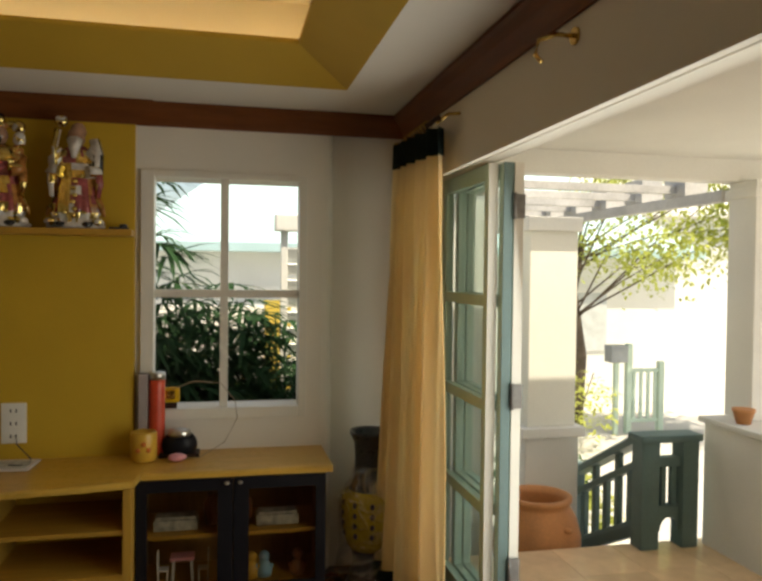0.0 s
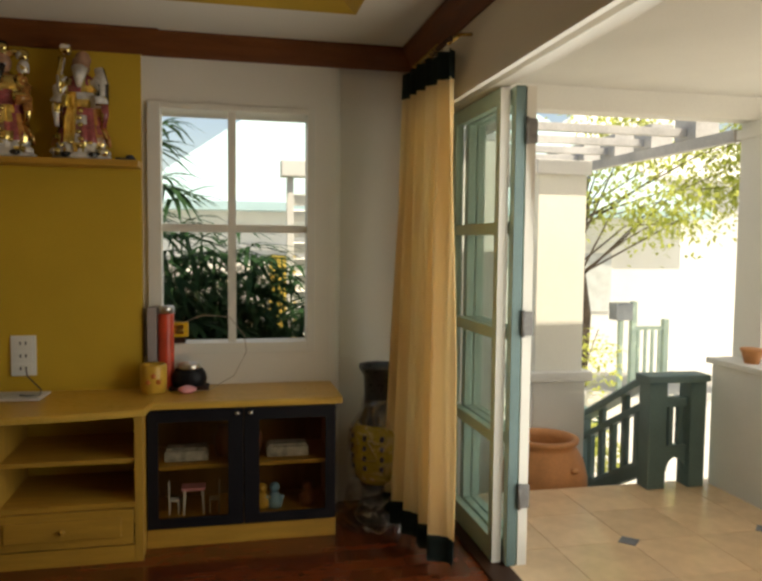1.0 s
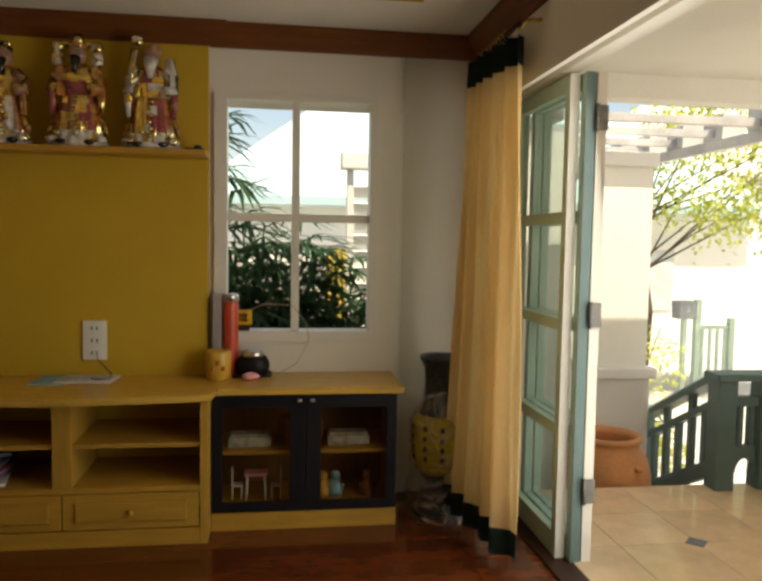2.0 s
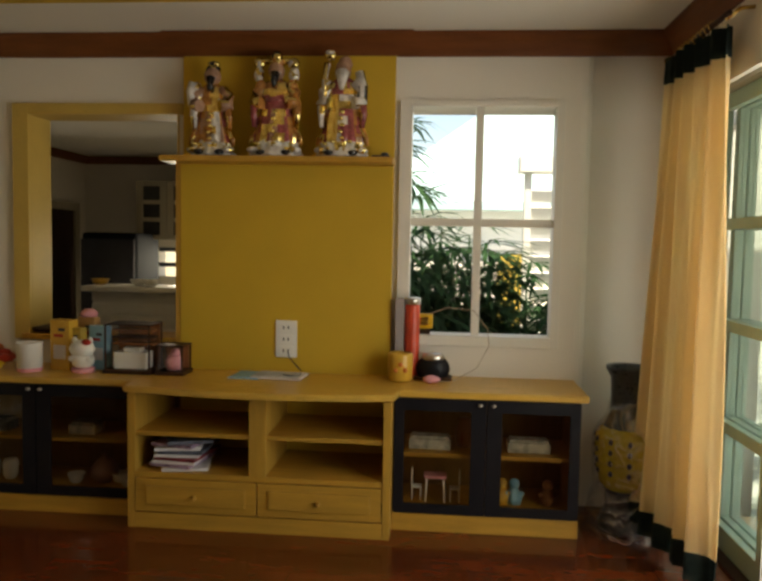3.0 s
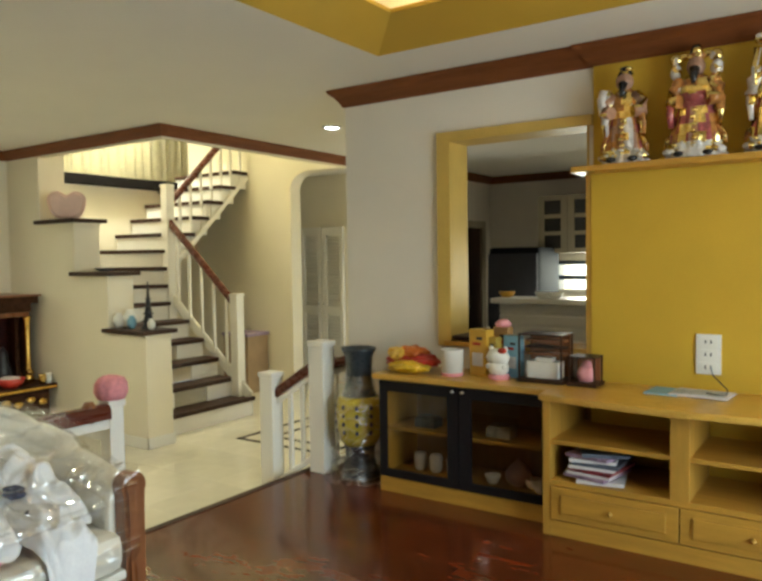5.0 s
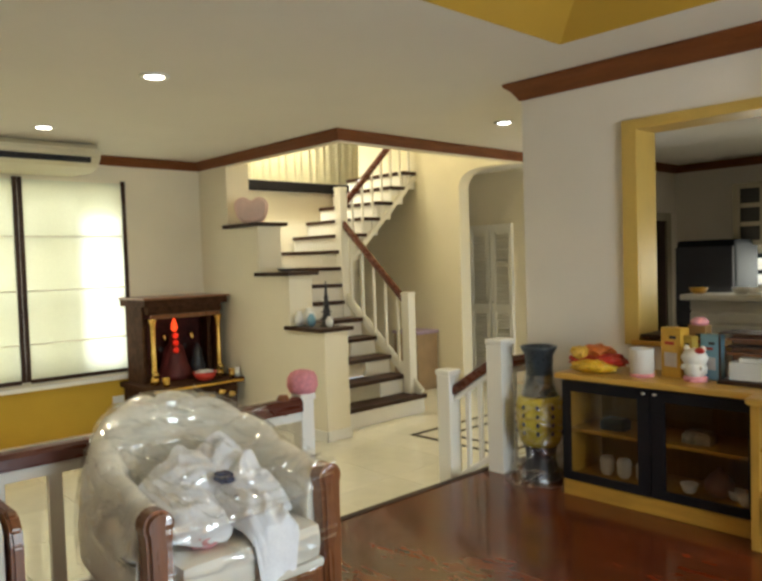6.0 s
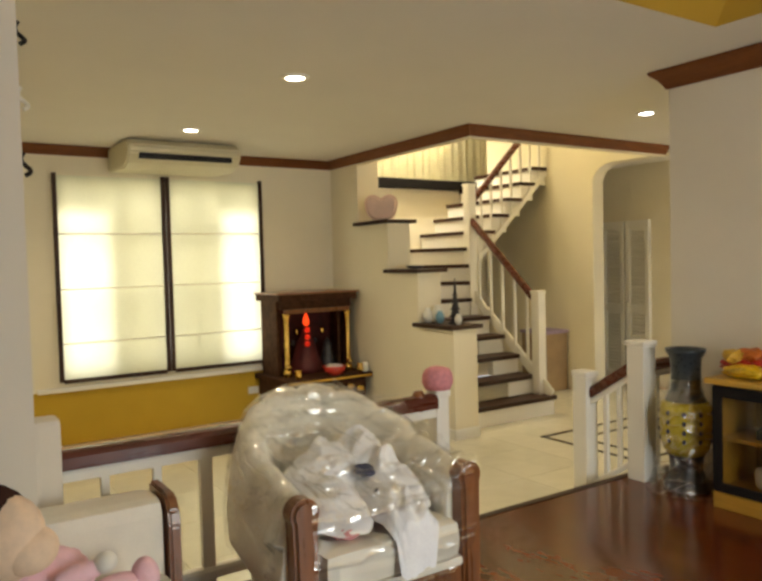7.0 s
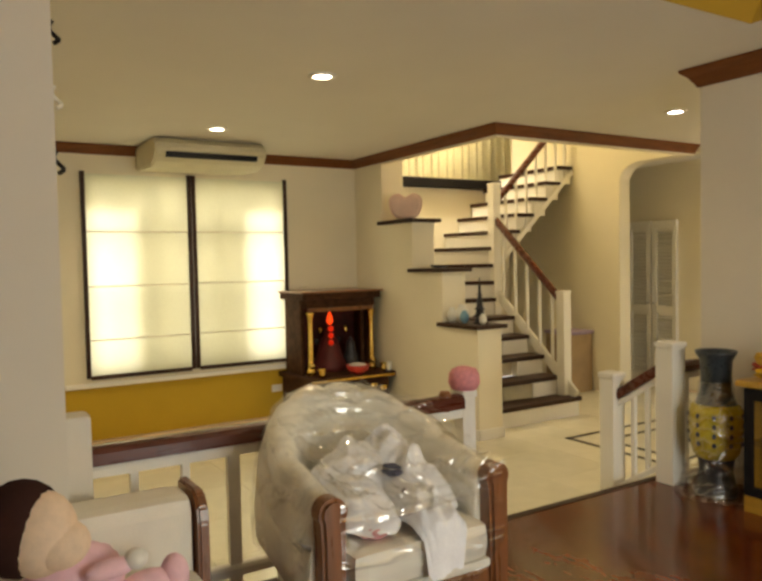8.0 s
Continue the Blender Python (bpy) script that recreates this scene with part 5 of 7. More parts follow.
for x in (0.215, 0.36):
    standing("brown_jar", [(0.03, 0), (0.042, 0.03), (0.042, 0.10), (0.025, 0.125), (0.025, 0.145)], x, 3.66, 0.364, CHAIRW, "brown jar on the cabinet's shelf", "jar", "jars in the cabinet")
toy = thing("toy_table", pose(0.08, 3.62, 0.106), "pink toy table in the glazed unit", "toy table")
bm = B()
box(bm, -0.055, -0.04, 0.115, 0.055, 0.04, 0.13, 0.006)
part("top", bm, PINKP, toy)
for a in (-0.04, 0.04):
    for b in (-0.028, 0.028):
        part("leg", tube(B(), [(a * 1.15, b, 0), (a, b, 0.116)], 0.006, 6), PLASTW, toy)
tch = thing("toy_chair", pose(0.175, 3.62, 0.106), "white toy chair in the glazed unit", "toy chair", "toy chairs")
bm = B()
box(bm, -0.025, -0.025, 0.06, 0.025, 0.025, 0.068, 0.003)
part("seat", bm, PLASTW, tch)
bm = B()
box(bm, 0.02, -0.025, 0.068, 0.026, 0.025, 0.15, 0.003)
part("back", bm, PLASTW, tch)
for a in (-0.021, 0.021):
    for b in (-0.021, 0.021):
        part("leg", tube(B(), [(a, b, 0), (a, b, 0.061)], 0.004, 6), PLASTW, tch)
copy_thing(tch, pose(-0.01, 3.63, 0.106, 0, 0, 180))
for x, mt, lab in ((0.46, BLUEP, "pale blue toy figure in the glazed unit"), (0.62, CHAIRW, "brown and white toy figure in the glazed unit"), (0.40, AMBER, "yellow toy figure in the glazed unit")):
    bm = B()
    lathe(bm, [(0.035, 0), (0.04, 0.03), (0.02, 0.075)], seg=14)
    ball(bm, 0, 0, 0.095, 0.026)
    ball(bm, -0.035, -0.01, 0.05, 0.012)
    ball(bm, 0.035, -0.01, 0.05, 0.012)
    solid("toy_figure", bm, mt, lab, "toy", group="toys in the cabinet", m=pose(x, 3.63, 0.106))

# ---- vases wrapped in film ----


def vase(x, y, label):
    v = thing("floor_vase", pose(x, y, 0) @ Matrix.Diagonal((0.87, 0.87, 1.0, 1.0)), label, "vase", "wrapped floor vases")
    part("foot", lathe(B(), [(0.13, 0), (0.14, 0.02), (0.118, 0.06), (0.10, 0.12), (0.105, 0.18), (0.112, 0.2)], seg=26), DARKST, v, "dark patterned foot")
    part("belly", lathe(B(), [(0.112, 0.2), (0.136, 0.225), (0.155, 0.29), (0.164, 0.37), (0.163, 0.44), (0.150, 0.480), (0.125, 0.495)], seg=30), VYEL, v, "yellow glazed belly")
    part("neck", lathe(B(), [(0.125, 0.495), (0.108, 0.53), (0.094, 0.57), (0.090, 0.65), (0.095, 0.73), (0.116, 0.762), (0.122, 0.772), (0.122, 0.786), (0.10, 0.778), (0.08, 0.69)], seg=12, cap=False), BLUEG, v, "faceted blue-grey neck")
    for k in range(10):
        for z in (0.29, 0.34, 0.39, 0.44):
            a = 2 * math.pi * k / 10 + 0.2
            bm = B()
            rb = 0.154 if z < 0.3 else 0.161
            ball(bm, rb * math.cos(a), rb * math.sin(a), z, 0.013, 0.013, 0.015, sub=2)
            part("boss", bm, DARKST, v, "dark raised boss")
    bm = B()
    lathe(bm, [(0.215, 0.003), (0.20, 0.03), (0.168, 0.07), (0.165, 0.11), (0.16, 0.16), (0.165, 0.20), (0.176, 0.26), (0.178, 0.36), (0.174, 0.46), (0.14, 0.515), (0.105, 0.56), (0.10, 0.62)], seg=48, cap=False)
    for q in bm.verts:
        n = 0.5 + noise.noise(q.co * 22 + Vector((x * 5, 0, 0)))
        q.co += Vector((q.co.x, q.co.y, 0)).normalized() * 0.024 * n * (1.8 if q.co.z < 0.2 else 0.35)
    part("film", bm, VFILM, v, "crumpled clear film").visible_shadow = False
    return v


vase(-2.62, 3.638, "blue-grey and yellow floor vase wrapped in clear film beside the steps")
vase(0.985, 3.66, "blue-grey and yellow floor vase wrapped in clear film beside the curtain")

# ---- armchair under its film, with a bundle of clothes ----
chair = thing("armchair", pose(-2.50, 1.39, 0), "cream barrel armchair with wooden arm fronts under clear film", "armchair")
HW = 0.325
plan = [(0.24 - 0.29 * k / 8, -HW) for k in range(9)] + [(-0.05 - 0.36 * math.sin(a), -HW * math.cos(a)) for a in [math.pi * k / 48 for k in range(1, 48)]] + [(-0.05 + 0.29 * k / 8, HW) for k in range(9)]


def barrel(bm, grow, z0, flop=0.0, inner=True, puff=0.0):
    """The curved back and arms: high behind, falling to the arm fronts; puff swells it between its seams."""
    n = len(plan)
    rings = []
    for k, p in enumerate(plan):
        a, b = plan[max(0, k - 1)], plan[min(n - 1, k + 1)]
        t = Vector((b[0] - a[0], b[1] - a[1], 0)).normalized()
        o = Vector((t.y, -t.x, 0))
        f = k / (n - 1)
        top = 0.56 + 0.24 * math.sin(math.pi * f) ** 1.25
        lean = 0.05 * math.sin(math.pi * f) ** 2
        w = 0.052 + grow
        tuft = puff * (abs(math.sin(f * math.pi * 8)) ** 0.5 - 0.6)
        c = Vector((p[0], p[1], 0))
        sec = [(w, z0), (w + 0.006, z0 + 0.2), (w + 0.006, top - 0.12), (w * 0.95, top - 0.045), (w * 0.6, top - 0.012 + tuft * 0.5), (0.0, top + grow + tuft), (-w * 0.6, top - 0.016 + grow + tuft), (-w - tuft, top - 0.06), (-w - 0.02 - lean * 0.4 - tuft, top - 0.16), (-w - 0.02 - lean - tuft, 0.42), (-w - 0.02 - lean, 0.30)]
        ring_ = []
        for u, z in sec:
            q = c + o * u + Vector((0, 0, z))
            if flop:
                q += o * flop * noise.noise(q * 8) + Vector((0, 0, flop * 0.5 * noise.noise(q * 10 + Vector((5, 0, 0)))))
            ring_.append(bm.verts.new(q))
        rings.append(ring_)
    for a, b in zip(rings, rings[1:]):
        m = len(a)
        for j in range(m - 1):
            bm.faces.new((a[j], a[j + 1], b[j + 1], b[j])).smooth = True
        if inner:
            bm.faces.new((a[m - 1], a[0], b[0], b[m - 1]))
    if inner:
        bm.faces.new(rings[0])
        bm.faces.new(list(reversed(rings[-1])))
    bmesh.ops.recalc_face_normals(bm, faces=bm.faces[:])
    return bm


part("backrest", barrel(B(), 0.0, 0.06, puff=0.022), CREAM, chair, "cream barrel back with stitched channels")
bm = B()
box(bm, -0.32, -0.27, 0.08, 0.25, 0.27, 0.25, 0.02)
part("seat_base", bm, CREAM, chair)
bm = B()
box(bm, -0.28, -0.275, 0.252, 0.315, 0.275, 0.385, 0.05)
part("seat_cushion", bm, CREAM, chair, "cream seat cushion")
bm = B()
box(bm, 0.255, -0.29, 0.215, 0.30, 0.29, 0.248, 0.014)
part("piping", bm, CREAM, chair, "cream padded welt")
bm = B()
box(bm, 0.255, -0.30, 0.09, 0.285, 0.30, 0.212, 0.01)
part("front_rail", bm, CHAIRW, chair, "brown wooden front rail")
for s in (-1, 1):
    bm = B()
    yc = s * (HW + 0.008)
    st = [(yc - 0.038, 0.0), (yc + 0.038, 0.0), (yc + 0.042, 0.45)] + [(yc + 0.050 * math.cos(a), 0.528 + 0.050 * math.sin(a)) for a in [-0.5 + k * (math.pi + 1.0) / 14 for k in range(15)]] + [(yc - 0.042, 0.45)]
    prism(bm, st, "x", 0.225, 0.305)
    bmesh.ops.bevel(bm, geom=[e for e in bm.edges if abs(e.verts[0].co.x - e.verts[1].co.x) < 1e-5], offset=0.012, segments=3, affect="EDGES")
    part("arm_front", bm, CHAIRW, chair, "brown lacquered wooden arm front")
    bm = B()
    box(bm, -0.33, s * 0.23 - 0.03, 0, -0.27, s * 0.23 + 0.03, 0.085, 0.004)
    part("foot", bm, CHAIRW, chair)
part("film", barrel(B(), 0.016, 0.02, flop=0.012, inner=False), FILM, chair, "clear wrinkled film").visible_shadow = False
# one slack sheet of film from the back's rim over the seat and its front edge
bm = B()
nx, ny = 60, 60
grid = [[None] * (ny + 1) for _ in range(nx + 1)]
for i in range(nx + 1):
    for j in range(ny + 1):
        f, g = i / nx, 2 * j / ny - 1
        x = -0.36 + 0.69 * min(1.0, f / 0.86)
        y = g * (HW if x > -0.05 else HW * math.sqrt(max(0.02, 1 - ((x + 0.05) / 0.36) ** 2)))
        mid = 0.80 - 0.27 * min(1.0, f / 0.70) ** 1.3 - 0.25 * max(0.0, f - 0.70)
        side = 0.80 - 0.20 * min(1.0, f / 0.8)
        z = mid + (side - mid) * abs(g) ** 3 - 0.30 * max(0.0, f - 0.86) / 0.14
        q = Vector((x, y, z))
        pull = 1 - abs(noise.noise(Vector((x * 3 + y * 9, y * 3 - x * 9, 2.0))))
        crease = 1 - abs(noise.noise(Vector((x * 5 - y * 14, x * 7 + y * 4, 5.0))))
        grid[i][j] = bm.verts.new(q + Vector((0.012 * noise.noise(q * 9), 0.012 * noise.noise(q * 9 + Vector((4, 0, 0))), 0.030 * pull ** 4 + 0.022 * crease ** 6 - 0.015)))
for i in range(nx):
    for j in range(ny):
        bm.faces.new((grid[i][j], grid[i + 1][j], grid[i + 1][j + 1], grid[i][j + 1])).smooth = True
part("seat_film", bm, FILM, chair, "clear wrinkled film over the seat").visible_shadow = False

CLOTHW = mat("crumpled_white_cotton", (0.87, 0.87, 0.91), 0.85, var=0.08, scale=9, fine=120, bump=0.2, spec=0.15)
CLOTHB = mat("dark_blue_cotton", (0.05, 0.06, 0.12), 0.85, var=0.2, scale=9, fine=120, bump=0.2, spec=0.15)
clothes = thing("clothes_bundle", pose(-2.50, 1.39, 0.386), "crumpled heap of white clothes lying in the armchair", "clothes")


def crumpled(cx, cy, rx, ry, height, seed, drop=0.0, turn=0.0, nu=44, nv=30):
    """A thick cloth thrown down: a heap with sharp folds and an uneven outline; drop lets its front hang over the seat's edge."""
    bm = B()
    rows = []
    for i in range(nu + 1):
        row = []
        a = 2 * math.pi * i / nu
        for j in range(nv + 1):
            q = j / nv
            edge = 1 + 0.28 * noise.noise(Vector((math.cos(a) * 1.4, math.sin(a) * 1.4, seed * 3.1)))
            u, v = q * edge * math.cos(a), q * edge * math.sin(a)
            x, y = cx + rx * (u * math.cos(turn) - v * math.sin(turn)), cy + ry * (u * math.sin(turn) + v * math.cos(turn))
            p = Vector((x * 7 + seed, y * 7, seed * 1.7))
            w = p + 1.1 * Vector((noise.noise(p * 0.7), noise.noise(p * 0.7 + Vector((9, 0, 0))), 0))
            ridge = (1 - abs(noise.noise(w))) ** 4 + 0.5 * (1 - abs(noise.noise(w * 2.1 + Vector((0, 3, 0))))) ** 4
            z = height * (1 - q ** 2.2) * (0.62 + 0.38 * noise.noise(p * 0.5)) + 0.05 * ridge * (1 - 0.5 * q) + 0.012
            if drop and x > 0.30:
                z -= drop * min(1.0, (x - 0.30) / 0.05)
                x = 0.30 + 0.35 * (x - 0.30) + 0.03
            row.append(bm.verts.new((x, y, max(z, -0.2 if drop else 0.004))))
        rows.append(row)
    for i in range(nu):
        for j in range(nv):
            try:
                bm.faces.new((rows[i][j], rows[i + 1][j], rows[i + 1][j + 1], rows[i][j + 1])).smooth = True
            except ValueError:
                pass
    bmesh.ops.remove_doubles(bm, verts=bm.verts[:], dist=0.0006)
    bmesh.ops.recalc_face_normals(bm, faces=bm.faces[:])
    return bm


for cx, cy, rx, ry, hh, seed, drop, turn in ((-0.10, -0.05, 0.21, 0.21, 0.34, 1, 0, 0.3), (-0.12, 0.09, 0.19, 0.18, 0.36, 4, 0, 0.0), (0.04, -0.12, 0.20, 0.15, 0.20, 8, 0, 0.4), (0.13, 0.07, 0.25, 0.11, 0.17, 12, 0.15, -0.15), (0.03, 0.15, 0.19, 0.12, 0.24, 17, 0, 0.6)):
    part("garment", crumpled(cx, cy, rx, ry, hh, seed, drop, turn), CLOTHW, clothes)
for cx, cy, cz, rx, ry, rz, mt, lab in ((0.065, 0.03, 0.165, 0.045, 0.03, 0.022, CLOTHB, "dark blue sleeve"), (0.16, 0.03, 0.10, 0.03, 0.018, 0.022, CLOTHB, "dark blue trimming"), (0.20, -0.14, 0.02, 0.05, 0.055, 0.022, PINKP, "pink-red piece of clothing")):
    part("garment", ball(B(), cx, cy, cz, rx, ry, rz, sub=4, rough=0.35), mt, clothes, lab)

# ---- low sofa with the plush doll ----
sofa = thing("sofa", pose(-2.78, 0, 0), "cream low sofa with a wooden end panel", "sofa")
bm = B()
box(bm, 0.0, -1.25, 0.10, 0.20, 0.735, 0.545, 0.05)
part("backrest", bm, CREAM, sofa)
bm = B()
box(bm, 0.20, -1.25, 0.09, 0.78, 0.735, 0.20, 0.02)
part("seat_base", bm, CREAM, sofa)
for y0, y1 in ((-1.24, -0.26), (-0.255, 0.73)):
    bm = B()
    box(bm, 0.19, y0, 0.19, 0.80, y1, 0.315, 0.05)
    part("seat_cushion", bm, CREAM, sofa)
bm = B()
prism(bm, [(0.0, 0.0), (0.235, 0.0), (0.235, 0.46), (0.225, 0.51), (0.195, 0.548), (0.16, 0.56), (0.0, 0.56)], "y", 0.737, 0.775)
bmesh.ops.bevel(bm, geom=bm.edges[:], offset=0.008, segments=2, affect="EDGES")
part("end_panel", bm, CHAIRW, sofa, "brown wooden end panel")
bm = B()
prism(bm, [(0.0, 0.0), (0.78, 0.0), (0.79, 0.25), (0.70, 0.27), (0.24, 0.30), (0.225, 0.50), (0.19, 0.555), (0.0, 0.56)], "y", -1.29, -1.252)
part("end_panel", bm, CHAIRW, sofa, "brown wooden end panel")

PLUSHP, PLUSHC, PLUSHB = (mat(n, c, 0.95, var=0.08, scale=30, fine=300, bump=0.3, spec=0.05) for n, c in (("pink_plush_fur", (0.88, 0.57, 0.64)), ("cream_plush", (0.84, 0.64, 0.48)), ("dark_brown_plush", (0.05, 0.022, 0.018))))
bm = B()
for (x, y, z, rx, ry, rz), mi in (((0.0, 0.085, 0.125, 0.10, 0.15, 0.125), 0), ((0.0, -0.055, 0.33, 0.115, 0.125, 0.14), 2), ((0.035, -0.015, 0.315, 0.10, 0.105, 0.125), 1), ((0.07, 0.03, 0.28, 0.075, 0.085, 0.07), 1), ((0.12, 0.155, 0.19, 0.03, 0.075, 0.03), 0), ((0.13, 0.225, 0.205, 0.032, 0.035, 0.032), 3), ((0.06, 0.285, 0.07, 0.055, 0.10, 0.06), 0), ((0.16, 0.22, 0.06, 0.055, 0.10, 0.055), 0), ((0.065, 0.37, 0.09, 0.05, 0.045, 0.07), 0), ((-0.06, 0.15, 0.18, 0.03, 0.07, 0.03), 0)):
    n0 = len(bm.faces)
    ball(bm, x, y, z, rx, ry, rz, sub=3)
    bm.faces.ensure_lookup_table()
    for f in bm.faces[n0:]:
        f.material_index = mi
solid("plush_doll", bm, [PLUSHP, PLUSHC, PLUSHB, PLASTW], "pink and cream plush doll sitting on the sofa", "plush doll", m=pose(-2.37, 0.255, 0.312, 0, 0, 8) @ Matrix.Scale(0.93, 4))

# ---- hall: blinds, air conditioner, downlights ----
hw = thing("window_2", pose(XH, 2.10, 0), "wide hall window behind two blinds", "window", kind="structure")
for y0, y1, z0, z1 in ((-0.96, -0.90, BZ0, BZ1), (0.90, 0.96, BZ0, BZ1), (-0.04, 0.04, BZ0, BZ1)):
    bm = B()
    box(bm, -0.14, y0, z0, -0.08, y1, z1, 0.004)
    part("window_frame", bm, WINP, hw)
for y0, y1 in ((-0.90, -0.04), (0.04, 0.90)):
    for z0, z1 in ((BZ0, BZ0 + 0.06), (1.55, 1.60), (BZ1 - 0.06, BZ1), (0.95, 0.98)):
        bm = B()
        box(bm, -0.13, y0, z0, -0.09, y1, z1, 0.003)
        part("bar", bm, WINP, hw)
    for f in (0.30, 0.62):
        bm = B()
        yy = y0 + f * (y1 - y0)
        box(bm, -0.128, yy - 0.03, BZ0 + 0.06, -0.092, yy + 0.03, BZ1 - 0.06, 0.003)
        part("bar", bm, WINP, hw)
sheer = thing("sheer_curtain", pose(XH - 0.045, 2.10, 0), "pair of white sheers gathered behind the hall blinds", "curtain")
SHEER = cloth("white_sheer", (0.72, 0.70, 0.60), 0.5, var=0.05, scale=40)
for y0, y1, z0, z1 in ((-0.52, -0.05, BZ0 + 0.01, 1.80), (0.05, 0.52, BZ0 + 0.01, 1.80), (-0.93, 0.93, 1.80, BZ1 - 0.005)):
    bm = B()
    n = 60
    lo_, hi_ = [], []
    for k in range(n + 1):
        yy = y0 + (y1 - y0) * k / n
        xx = 0.014 * math.sin(k * 1.1)
        lo_.append(bm.verts.new((xx, yy, z0)))
        hi_.append(bm.verts.new((xx, yy, z1)))
    for k in range(n):
        bm.faces.new((lo_[k], lo_[k + 1], hi_[k + 1], hi_[k])).smooth = True
    part("panel", bm, SHEER, sheer)
BLIND = cloth("cream_blind_cloth", (0.70, 0.71, 0.58), 0.52, var=0.03, scale=60)
for y0, y1 in ((1.13, 2.099), (2.107, 3.075)):
    b = thing("roman_blind", pose(XH + 0.035, (y0 + y1) / 2, 0), "cream roman blind with dark wooden edges glowing with daylight", "blind", "hall blinds")
    w = (y1 - y0) / 2
    for k, (z0, z1) in enumerate(((0.345, 0.66), (0.663, 1.135), (1.138, 1.62), (1.623, 2.13))):
        bm = B()
        rows = []
        for r in range(7):
            z = z0 + (z1 - z0) * r / 6
            rows.append([bm.verts.new((0.006 * math.sin(math.pi * r / 6) + 0.004 * noise.noise(Vector((0, yy * 4, z * 4))), yy, z)) for yy in [-w + 0.03 + (2 * w - 0.06) * c / 12 for c in range(13)]])
        for p, q in zip(rows, rows[1:]):
            for c in range(12):
                bm.faces.new((p[c], p[c + 1], q[c + 1], q[c])).smooth = True
        part("cloth", bm, BLIND, b, "translucent cream cloth")
    for z in (0.662, 1.137, 1.622):
        bm = B()
        tube(bm, [(0.004, -w + 0.03, z), (0.004, w - 0.03, z)], 0.006, 8)
        part("batten", bm, CREAM, b)
    for s in (-1, 1):
        bm = B()
        box(bm, -0.01, s * (w - 0.018) - 0.018, 0.33, 0.02, s * (w - 0.018) + 0.018, 2.15, 0.003)
        part("edge_bar", bm, DARKW, b, "dark wooden edge bar")
    bm = B()
    box(bm, -0.008, -w + 0.036, 0.315, 0.016, w - 0.036, 0.35, 0.003)
    part("bottom_bar", bm, DARKW, b, "dark wooden bottom bar")
bm = B()
box(bm, XH, 0.95, 0.245, XH + 0.05, 3.16, 0.285, 0.005)
solid("trim_hall_sill", bm, WHITEP, "cream sill under the blinds", "sill", "structure")

ac = thing("air_conditioner", pose(XH, 2.10, 2.12), "cream ceiling air conditioner hung over the hall window", "air conditioner")
bm = B()
prism(bm, [(0.02, 0.05), (0.54, 0.03), (0.66, 0.07), (0.72, 0.14), (0.72, 0.20), (0.64, 0.264), (0.02, 0.264)], "y", -0.49, 0.49)
bmesh.ops.bevel(bm, geom=bm.edges[:], offset=0.015, segments=2, affect="EDGES")
part("case", bm, mat("aged_cream_plastic", (0.66, 0.60, 0.42), 0.45, var=0.05, scale=6), ac)
bm = B()
box(bm, 0.60, -0.40, 0.095, 0.724, 0.40, 0.14, 0.003)
part("outlet", bm, BLACKW, ac, "dark air outlet slot")
for k in range(3):
    bm = B()
    box(bm, 0.66, -0.39, 0.106 + k * 0.014, 0.727, 0.39, 0.108 + k * 0.014)
    part("slat", bm, DARKST, ac)

COOLGLOW = glow("lit_cool_lamp_glass", (0.80, 0.86, 1.0), 6.0)
for lx, ly in DOWNLIGHTS:
    d = thing("downlight", pose(lx, ly, CEILZ), "round recessed ceiling downlight, lit", "downlight", "ceiling downlights")
    part("ring", lathe(B(), [(0.054, -0.001), (0.084, -0.001), (0.082, -0.010), (0.056, -0.013)], seg=28, cap=False), WHITEP, d, "white ring")
    part("lamp", lathe(B(), [(0.056, -0.003), (0.052, -0.007), (0.02, -0.009)], seg=24), COOLGLOW if ly > 4 else LAMPGLOW, d, "glowing lamp glass")

# ---- hall: household shrine ----
SHRW = mat("dull_dark_carved_wood", (0.06, 0.026, 0.013), 0.75, var=0.4, scale=18, fine=60, bump=0.4, spec=0.12)
shrine = thing("household_shrine", pose(-6.62, 3.42, HALLZ), "dark carved wooden household shrine with red and gold inside", "shrine")
